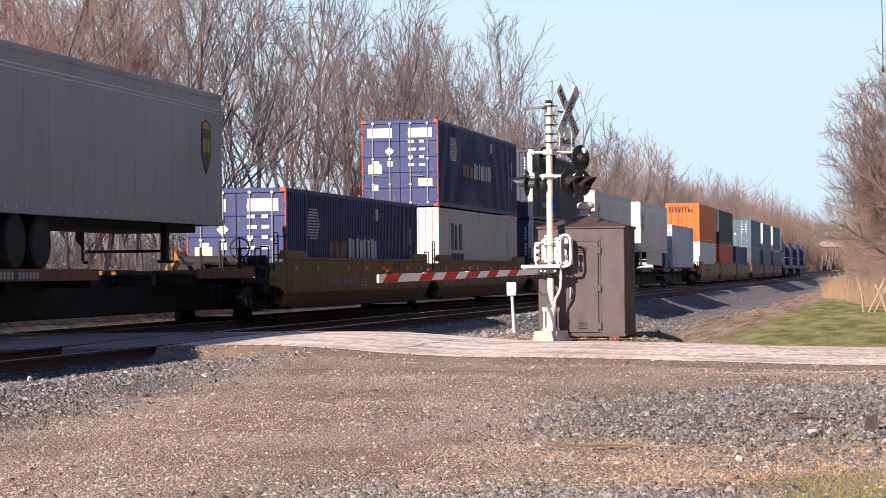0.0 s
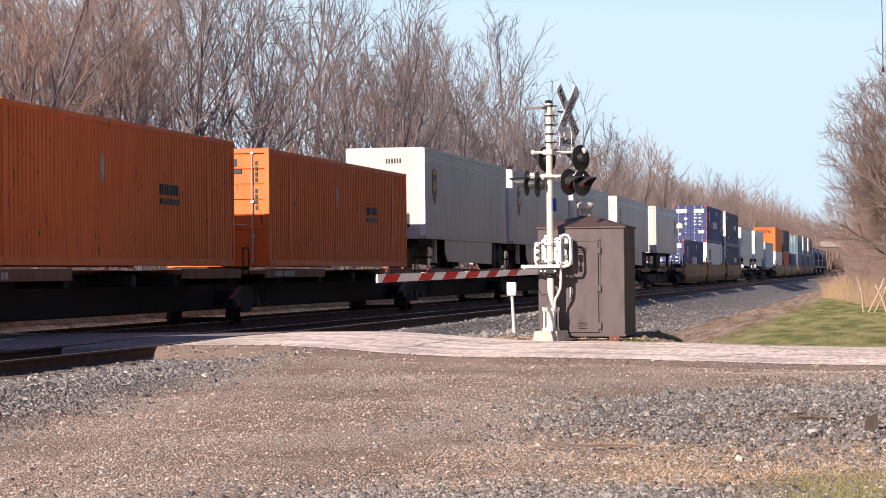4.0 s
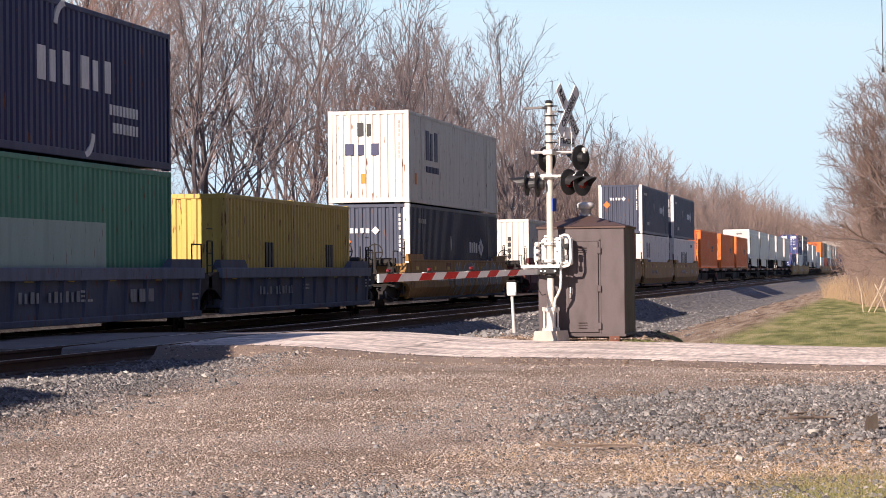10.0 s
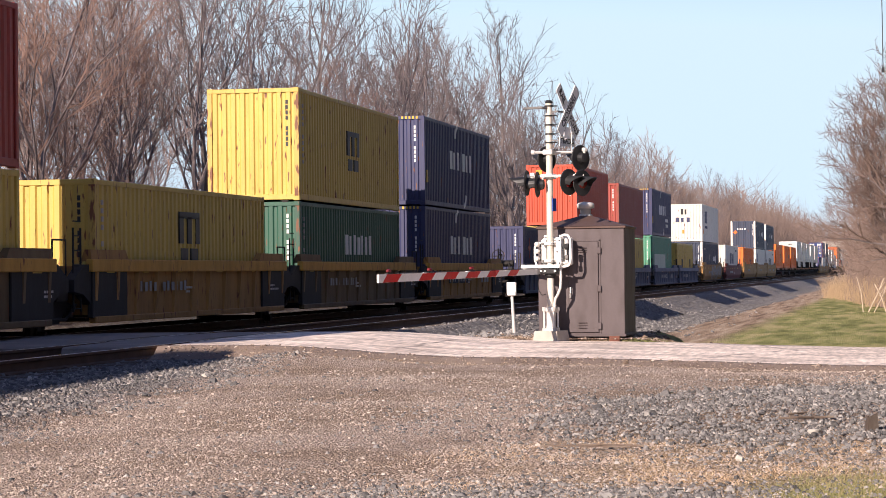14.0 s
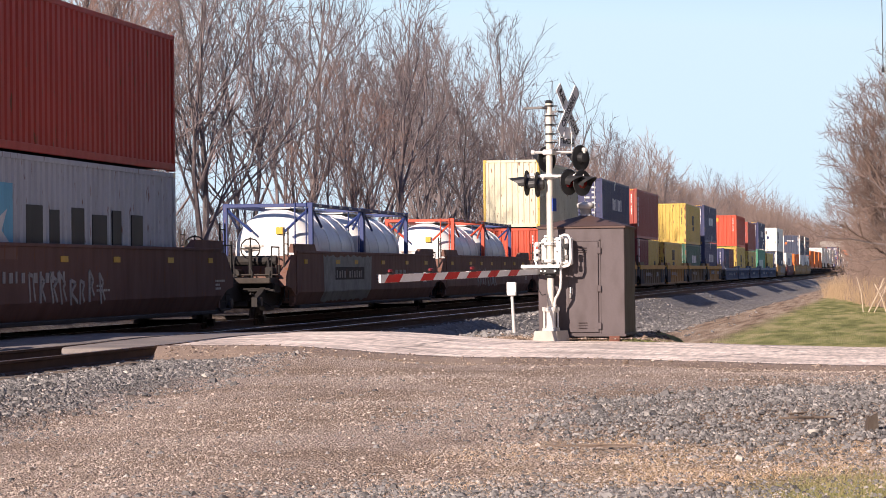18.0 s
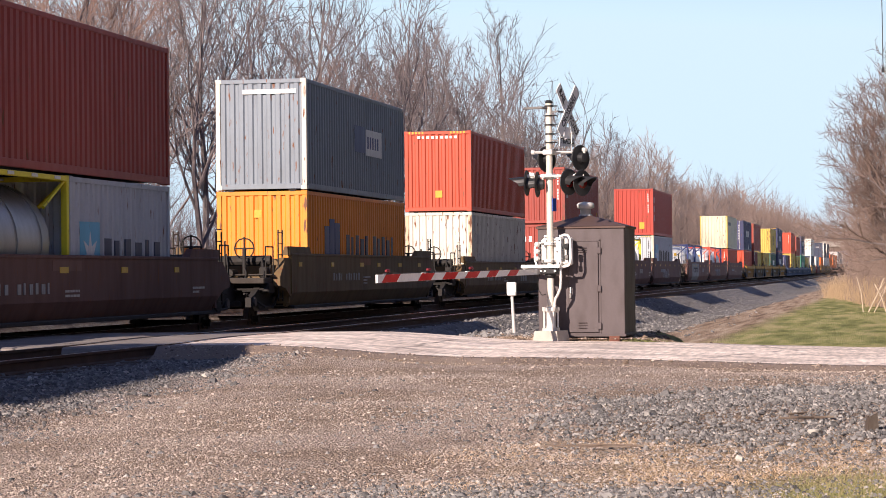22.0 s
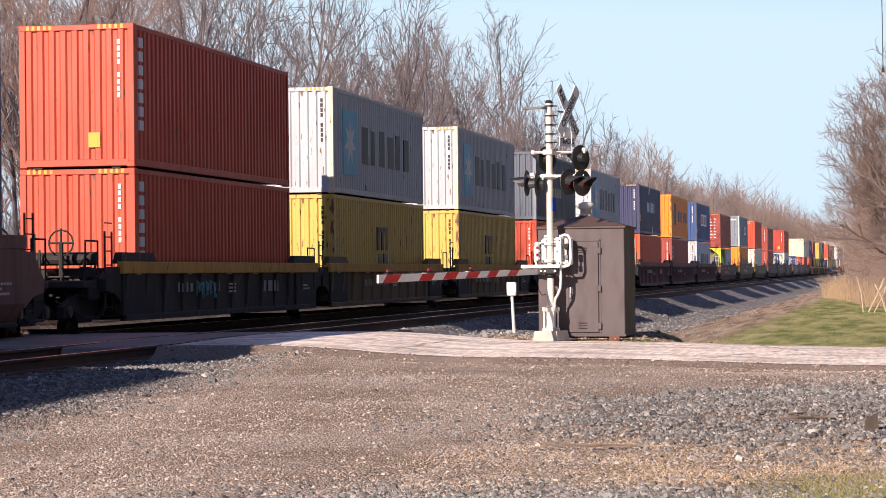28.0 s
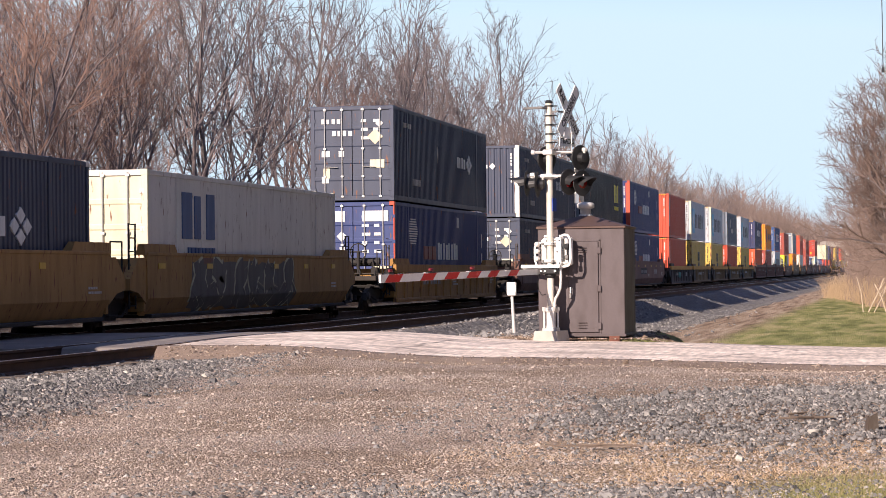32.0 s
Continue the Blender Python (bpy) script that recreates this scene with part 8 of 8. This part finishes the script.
for k, (cen, lo, hi) in enumerate(((543.5, ("ink", L_INK), ("ink", L_INK)), (523.2, ("white", L_WHITE), ("royal", L_ROYAL)), (503.5, ("royal", L_ROYAL), None))):
    well_car("faded yellow smooth-sided well car unit", cen, 9.85, "yellow", "smooth", 1.45, (True, k == 0), (k == 2, k == 0), seed=20 + k)
    lk = (INK, dict(marks=SMILE, ribbed=0), ROYAL_D)[k]
    stack53(cen, lo, hi, lk, (INK, ROYAL_D, {})[k])
for k, (cen, s0, ln) in enumerate(((484.0, 476.28, 13.56), (463.6, 455.64, 15.85), (445.2, 438.39, 13.5), (429.0, 420.91, 16.0), (411.5, 403.53, 15.9))):
    spine_car("rusty spine car unit carrying a van trailer", cen, 9.4 if k < 1 else 8.7, k == 0, 5 + k)
    trailer("van trailer with brown shield emblem, sides greyed for shade", s0, ln, skirt=ln > 14, nose_on=k > 0)
for k, s0 in enumerate((384.5, 365.3, 344.9)):
    spine_car("rusty spine car unit carrying an orange container", s0 + 8.1, 9.6, k == 0, 12 + k)
    box53("orange", "orange 53-foot container on a spine car", s0, 1.26, marks=PUMP, rear="paint" if k == 2 else "boards")
for k, (cen, lo, hi) in enumerate(((331.5, ("white", L_WHITE_PLAIN), ("ink", L_INK)), (311.9, ("white", L_WHITE), ("ink", L_INK)), (292.3, ("orange", L_ORANGE), None))):
    well_car("faded yellow smooth-sided well car unit", cen, 9.83, "yellow", "smooth", 1.55, (True, k == 0), (k == 2, k == 0), seed=30 + k)
    stack53(cen, lo, hi, (dict(marks=QUICK, ribbed=0.2), dict(marks=SMILE, ribbed=0.2), dict(marks=PUMP, rear="boards"))[k], INK)
well_car("maroon smooth-sided well car", 268.6, 9.9, "maroon", "smooth", 1.42, brake=(True, True), seed=40)
stack53(268.6, ("white", L_WHITE_PLAIN), None, dict(marks=SWEEP + [end_word(5, -1.1, 2.3, 0.22, 0.24, BLACK_PAINT)] + [plate(0.42, 0.55, 2.0 - i * 0.24, 2.17 - i * 0.24, BLACK_PAINT, "unit number as plain bars") for i in range(8) if i != 4], ribbed=0.2))
well_car("yellow smooth-sided well car with grey graffiti", 244.75, 9.9, "yellow", "smooth", 1.45, brake=(True, True), seed=41, spray=SPRAY_GREY)
mural(MOVERS[-1][0], -1.6, 8.0, 0.36, 1.42, SPRAY_GREY, SPRAY_PALE, 5, 7)
stack53(244.75, ("ink", L_INK), ("white", L_WHITE), INK, dict(marks=[word(3, -5.3, 1.45, 0.95, 0.72, COATS["navy"], 0.22), bars([(-5.3 + i * 0.24, -5.16 + i * 0.24, 1.05, 1.25) for i in range(9)], COATS["navy"]), end_word(3, -0.75, 1.5, 0.36, 0.42, "navy"), end_word(2, -0.35, 2.1, 0.42, 0.3, BLACK_PAINT), plate(-0.25, -0.1, 0.62, 0.92, "amber"), code(1, colour=GHOST), block(-7.1, -6.9, 0.6, 0.95, "amber")], ribbed=0))

# blue five-unit car of 40-foot wells
for k, cen in enumerate((222.7, 206.45, 189.05, 172.1, 155.75)):
    well_car("blue ribbed well car unit with grey top rail", cen, 8.4, "blue", "ribbed", 1.2, (True, k == 0), (k == 4, k == 0), seed=50 + k)
box20("yellow", "yellow 20-foot container in a blue well car", 222.74, marks=[bars([(0.4, 0.55, 0.9, 1.5), (0.66, 0.81, 0.9, 1.5), (0.92, 1.07, 0.9, 1.5)], BLACK_PAINT)])
box20("yellow", "yellow 20-foot container in a blue well car", 216.62, marks=[bars([(0.4, 0.55, 0.9, 1.5), (0.66, 0.81, 0.9, 1.5), (0.92, 1.07, 0.9, 1.5)], BLACK_PAINT)])
box40("mint", "green 40-foot container with a pale patch", 200.35, LOW, marks=[block(-4.9, 1.9, 0.75, 1.75, coat("pale_patch", 150, 176, 164, 0.1)), *PLAIN])
box40("navy", "navy 40-foot container with white crescents", 200.35, UP_HC, marks=CRESCENTS + [bars([(2.2 + i * 0.2, 2.32 + i * 0.2, 0.95, 1.15) for i in range(9)] + [(2.4 + i * 0.2, 2.52 + i * 0.2, 0.6, 0.8) for i in range(8)], CHALK)])
box40("yellow", "yellow 40-foot container with dark emblem", 182.95, LOW, STD, marks=DARK_EMBLEM)
box40("brick", "plain brick red 40-foot container", 182.95, UP_STD, marks=[code(1), plate(-0.35, -0.15, 0.7, 1.0, YELLOW_TAG)])
box40("yellow", "yellow 40-foot container with doors", 166.04, LOW, HC, marks=DARK_EMBLEM + [door_text(3)], rear="paint")
box40("red", "plain orange-red 40-foot container", 166.04, UP_HC, marks=[code(1), plate(-0.75, -0.45, 2.3, 2.65, YELLOW_TAG), side_code()])
box20("navy", "navy 20-foot container in a blue well car", 149.65, marks=[bars([(-2.0 + i * 0.5, -1.65 + i * 0.5, 0.6, 1.0) for i in range(3)], CHALK), blob(-1.3, 1.7, 0.42, "brick", 4, 0.35), code(1)])
box20("maroon", "brown-red 20-foot container in a blue well car", 155.78)

# yellow five-unit car of 40-foot wells
for k, cen in enumerate((135.8, 119.55, 103.9, 87.9, 71.8)):
    well_car("ochre ribbed well car unit with yellow top rail", cen, 8.0, "olive" if k in (1, 3) else "ochre", "ribbed_chord", 1.36, (True, k == 0), (k == 4, k == 0), seed=60 + k)
for b in (LOW, UP_HC):
    box40("navy", "navy 40-foot container with white crescents", 129.66, b, marks=CRESCENTS)
box40("green", "dark green 40-foot shipping container", 113.45, LOW, STD, marks=CAP)
box40("yellow", "rust-streaked yellow 40-foot container", 113.45, UP_STD, marks=DARK_EMBLEM)
box40("yellow", "yellow 40-foot container with dark emblem", 97.85, LOW, STD, marks=DARK_EMBLEM)
box20("maroon", "maroon 20-foot container with white marks", 81.76, marks=[bars([(-2.2, -1.9, 0.5 + i * 0.55, 0.95 + i * 0.55) for i in range(4)], CHALK), code(1)])
box20("yellow", "small yellow 20-foot container", 87.9, marks=[bars([(0.4, 0.55, 0.5, 1.3), (0.66, 0.81, 0.5, 1.3), (0.92, 1.07, 0.5, 1.3)], BLACK_PAINT)])
box40("brick", "brick red 40-foot container with white number", 81.76, UP_STD, marks=[code(1), stripes(), plate(-0.05, 0.35, 0.5, 0.95, YELLOW_TAG), bars([(-5.6, -5.25, 0.7 + i * 0.3, 0.92 + i * 0.3) for i in range(6)], CHALK)])
box40("red", "red 40-foot container in a well", 65.69, LOW, STD, marks=[bars([(-5.4 + i * 0.5, -5.1 + i * 0.5, 1.1, 1.5) for i in range(2)], CHALK), plate(-0.5, -0.3, 0.6, 0.9, CHALK)])
box40("navy", "navy 40-foot container with doors and crescents", 65.69, UP_STD, marks=CRESCENTS[:3] + [door_text(6)], rear="door")

# dark brown three-unit cars
SHELL = paint("tank_shell_white", (0.72, 0.72, 0.70, 1), 0.35, 0.0, 0.25, (0.35, 0.32, 0.28, 1), 1.2, 0.02)
SHELL_STEEL = paint("tank_shell_steel", (0.40, 0.39, 0.37, 1), 0.42, 0.7, 0.3, (0.22, 0.2, 0.18, 1), 1.2, 0.02)
for k, cen in enumerate((50.3, 30.6, 10.8)):
    well_car("dark brown smooth-sided well car unit with graffiti", cen, 9.87, "brown", "smooth", 1.62, (True, k == 0), (k == 2, k == 0), seed=70 + k, spray=STENCIL if k == 1 else None)
    if k == 2:
        wash(MOVERS[-1][0], -6.0, -0.4, 0.36, 1.56, SPRAY_SILVER, 6)
box40("red", "red 40-foot container in a well", 44.19, LOW, STD, marks=PLAIN)
box40("cream", "cream 40-foot container with green mark", 44.19, UP_STD, marks=[code(1, colour=GHOST), bars([(-4.9 + i * 0.42, -4.6 + i * 0.42, 2.05, 2.35) for i in range(7)], COATS["slate"]), block(-5.5, -5.25, 1.95, 2.35, COATS["mint"])], posts=("yellow", 0.1))
tank("white tank container in an orange-red frame", 24.55, "red", SHELL)
tank("white tank container in a blue frame", 30.62, "royal", SHELL)
tank("white tank container in a blue frame", 4.72, "royal", SHELL)
tank("white tank container in a blue frame", 10.79, "royal", SHELL)
for k, cen in enumerate((-13.2, -32.6, -52.3)):
    well_car("dark brown smooth-sided well car unit with graffiti", cen, 9.77, "darkbrown", "smooth", 1.62, (True, k == 0), (k == 2, k == 0), seed=80 + k, spray=STENCIL if k < 2 else None)
box40("grey", "light grey 40-foot container with blue star panel", -19.29, LOW, HC, marks=SAIL, posts=("cream", 0.13))
box40("rustred", "plain rust-red 40-foot container", -19.29, UP_HC, marks=[code(1), plate(0.35, 0.65, 0.4, 0.8, YELLOW_TAG), bars([(-5.6, -5.35, 0.9 + i * 0.55, 1.25 + i * 0.55) for i in range(3)], CHALK)])
tank("white tank container in a blue frame", -38.69, "royal", SHELL)
tank("steel tank container in a yellow frame", -32.61, "lemon", SHELL_STEEL)
box40("brick", "brick red 40-foot container with white name", -58.42, LOW, HC, marks=THREE_BARS)
box40("brick", "brick red 40-foot container with white name", -58.42, UP_HC, STD, marks=THREE_BARS)

# three single cars
well_car("olive-brown smooth-sided well car", -76.2, 9.9, "olive", "smooth", 1.42, brake=(True, True), seed=90)
box40("oldwhite", "rust-streaked white 40-foot container", -82.31, LOW, HC, marks=[block(-5.0, -4.55, 1.75, 2.1, GHOST)])
box40("red", "plain orange-red 40-foot container", -82.31, UP_HC, marks=[plate(-0.1, 0.15, 0.5, 0.75, YELLOW_TAG), end_word(9, -0.75, 2.62, 0.1, 0.17), stripes()])
well_car("olive-brown smooth-sided well car", -100.0, 9.9, "olive", "smooth", 1.55, brake=(True, True), seed=91)
box40("amber", "amber 40-foot container with blue emblem", -106.12, LOW, HC, marks=[word(5, -1.7, 0.85, 0.95, 0.6, COATS["ink"]), word(5, 1.7, 0.85, 0.95, 0.6, COATS["ink"]), bars([(-4.2, -3.7, 0.5, 2.0), (-3.65, -3.1, 0.7, 2.2), (-3.05, -2.5, 0.5, 2.1)], COATS["royal"]), plate(-0.2, 0.0, 2.2, 2.4, YELLOW_TAG)])
box40("steelgrey", "rusty grey 40-foot container with blue label panel", -106.12, UP_HC, marks=[block(-0.55, 0.75, 1.25, 2.0, COATS["royal"]), block(0.85, 2.9, 1.2, 1.95, CHALK), bars([(1.0 + i * 0.32, 1.18 + i * 0.32, 1.4, 1.75) for i in range(5)], COATS["royal"]), plate(-0.5, 0.95, 2.5, 2.62, CHALK)], posts=("oldwhite", 0.12))
well_car("dark brown smooth-sided well car", -123.9, 9.9, "darkbrown", "smooth", 1.42, brake=(True, True), seed=92)
tank("steel tank container in a bright yellow frame", -129.96, "lemon", SHELL_STEEL)
box20("grey", "light grey 20-foot container with blue star panel", -123.85, marks=[word(6, -1.1, 0.85, 0.6, 0.62, COATS["ink"]), block(-2.5, -1.4, 0.45, 1.75, COATS["sky"]), blob(-1.95, 1.1, 0.48, CHALK)])
box40("brick", "brick red 40-foot container with doors", -129.96, UP_STD, marks=[door_text(7), plate(-0.95, -0.5, 1.95, 2.35, CHALK), plate(-0.95, -0.6, 1.4, 1.75, YELLOW_TAG), stripes()], rear="paint")

# brown ribbed three-unit car
for k, cen in enumerate((-147.5, -167.2, -186.75)):
    well_car("dark brown finely ribbed well car unit", cen, 9.8, "darkbrown", "fine", 1.52, (True, k == 0), (k == 2, k == 0), seed=100 + k)
box40("grey", "light grey 40-foot container with blue star panel", -153.58, LOW, HC, marks=SAIL)
box40("blue", "blue 40-foot container with white label panel", -153.58, UP_HC, marks=[block(-2.2, 2.9, 1.2, 2.1, CHALK), bars([(-1.9 + i * 0.75, -1.4 + i * 0.75, 1.35, 1.95) for i in range(3)], COATS["red"]), bars([(0.6 + i * 0.75, 1.1 + i * 0.75, 1.35, 1.95) for i in range(3)], COATS["navy"]), code(1), plate(-0.45, -0.2, 0.45, 0.8, YELLOW_TAG), block(-5.6, -5.4, 0.6, 1.0, YELLOW_TAG)])
box40("brick", "brick-red 40-foot container with white name", -173.3, LOW, HC, marks=THREE_BARS)
box40("amber", "amber 40-foot container with blue emblem", -173.3, UP_HC, marks=[word(5, -1.3, 1.15, 0.75, 0.62, COATS["navy"]), word(5, 2.4, 1.15, 0.75, 0.62, COATS["navy"]), bars([(-4.2, -3.9, 0.9, 2.2), (-3.75, -3.4, 1.1, 2.4), (-3.2, -2.85, 0.9, 2.3)], COATS["royal"]), stripes(), plate(-0.1, 0.05, 2.25, 2.4, YELLOW_TAG)])
box40("tan", "plain orange-brown 40-foot container", -192.85, LOW, HC, marks=PLAIN + [plate(-0.9, -0.7, 2.2, 2.35, YELLOW_TAG)])
box40("navy", "navy 40-foot container with white crescents", -192.85, UP_HC, marks=CRESCENTS)

# olive five-unit car of 40-foot wells
for k, cen in enumerate((-208.75, -226.75, -244.6, -262.9, -279.8)):
    well_car("grimy olive ribbed well car unit with yellow top rail", cen, 8.7, "olive" if k < 4 else "black", "ribbed_chord", 1.32, (True, k == 0), (k == 4, k == 0), seed=110 + k, spray=paint("teal_spray", rgb(90, 150, 150), 0.7) if k == 4 else None)
box40("yellow", "rust-marked yellow 40-foot container", -214.85, LOW, HC, marks=DARK_EMBLEM)
box40("grey", "light grey 40-foot container with doors and star panel", -214.85, UP_HC, marks=SAIL[:3] + [door_text(6), stripes()], rear="paint")
box40("red", "red 40-foot container in a well", -232.85, LOW, HC, marks=PLAIN)
box40("slate", "dark grey 40-foot container with pale marks", -232.85, UP_HC, marks=[bars([(-2.6, -1.8, 1.6, 2.3)], GHOST), bars([(-1.2 + i * 0.55, -0.85 + i * 0.55, 1.1, 1.5) for i in range(5)], GHOST), block(-5.9, -5.75, 1.0, 2.0, YELLOW_TAG)], posts=("steelgrey", 0.13))
for s0 in (-250.68, -269.0):
    box40("yellow", "yellow 40-foot container with dark emblem", s0, LOW, HC, marks=DARK_EMBLEM)
    box40("grey", "light grey 40-foot container with blue star panel", s0, UP_HC, marks=SAIL, posts=("cream", 0.13))
for b in (LOW, UP_HC):
    box40("red", "orange-red 40-foot container with white number", -285.9, b, marks=[code(1), stripes(), plate(0.25, 0.5, 0.4, 0.7, YELLOW_TAG), bars([(-5.75, -5.5, 0.75 + i * 0.28, 0.95 + i * 0.28) for i in range(7)], CHALK)])

# brown smooth three-unit car, then the last cars in view
for k, cen in enumerate((-301.3, -320.9, -340.5)):
    well_car("dark brown smooth-sided well car unit with sprayed marks", cen, 9.8, "brown", "smooth", 1.58, (True, k == 0), (k == 2, k == 0), seed=120 + k, number=k != 1)
    if k == 1:
        mural(MOVERS[-1][0], -5.6, 1.4, 0.36, 1.54, paint("night_blue_spray", (0.035, 0.04, 0.05, 1), 0.7, 0, 0.5, (0.10, 0.10, 0.11, 1), 2.0, 0.0, 9, 1.0, 0.3), SPRAY_PALE, 9)
stack53(-301.3, ("royal", L_ROYAL), ("royal", L_ROYAL), dict(marks=LONG_NAME + [plate(-1.0, 0.0, 1.8, 2.3, CHALK)], rear="door"), dict(marks=LONG_NAME + [code(1)], posts=("red", 0.24)))
stack53(-320.9, ("ink", L_INK), ("black", "black 53-foot container with yellow marks"), INK_D, dict(marks=[word(3, 4.2, 1.45, 0.95, 0.7, COATS["lemon"], 0.22), bars([(4.2 + i * 0.24, 4.34 + i * 0.24, 1.05, 1.25) for i in range(8)], COATS["lemon"]), plate(0.85, 1.05, 0.4, 2.5, "steelgrey"), code(1)], rear="boards"))
stack53(-340.5, ("ink", L_INK), ("ink", L_INK), INK_D, INK)
well_car("ochre ribbed well car", -364.3, 9.9, "ochre", "ribbed", 1.3, brake=(True, True), seed=130)
stack53(-364.3, ("royal", L_ROYAL), ("ink", L_INK), ROYAL_D, INK_D)
for k, cen in enumerate((-388.05, -407.7)):
    well_car("yellow smooth-sided well car unit with graffiti", cen, 9.83, "yellow", "smooth", 1.5, (True, k == 0), (False, k == 0), seed=142 + k, number=k > 0)
    if k == 0:
        wash(MOVERS[-1][0], -5.7, 2.9, 0.34, 1.36, SPRAY_DARK, 15, "dark sprayed ground of the painted piece")
        mural(MOVERS[-1][0], -5.7, 3.0, 0.36, 1.46, SPRAY_DARK, paint("lime_spray", (0.5, 0.49, 0.34, 1), 0.7, 0, 0.5, (0.24, 0.22, 0.14, 1), 2.0, 0.0, 9, 1.0, 0.25), 8, 6)
stack53(-388.05, ("white", L_WHITE), None, dict(marks=[word(3, -5.7, 1.5, 1.0, 0.9, COATS["blue"], 0.16), bars([(-5.3 + i * 0.26, -5.12 + i * 0.26, 1.08, 1.32) for i in range(8)], COATS["blue"])], rear="door", ribbed=0, doors="cream", posts=("cream", 0.13)))
stack53(-407.7, ("ink", L_INK), None, INK)

# ---------------------------------------------------------------- what moves


def motions():
    times = [i * 2.0 for i in range(17)]
    for ob, s, z in MOVERS:
        walk(ob, [(t, pose(TRAIN_TRACK, run(s, t), z)) for t in times])
    # the gate arm trembles a little in the wind of the train
    R = random.Random(9)
    walk(GATE_ARM, [(i * 0.5, ARM_HOME @ pose(0, 0, 0, R.uniform(-0.05, 0.05), 0, R.uniform(-0.28, 0.28))) for i in range(65)])
    # wheels: one wheelset of each place in a truck is keyed, and the others follow the same keys
    first = {}
    for ws, k in WHEELS:
        if k not in first:
            q = ws.matrix_local.translation
            walk(ws, [(i / FPS, pose(q.x, q.y, q.z, -84.0 * i)) for i in range(32 * FPS + 1)])
            first[k] = ws
        else:
            src = first[k].animation_data
            ws.rotation_mode = "QUATERNION"
            ws.animation_data_create()
            ws.animation_data.action = src.action
            ws.animation_data.action_slot = src.action_slot


motions()
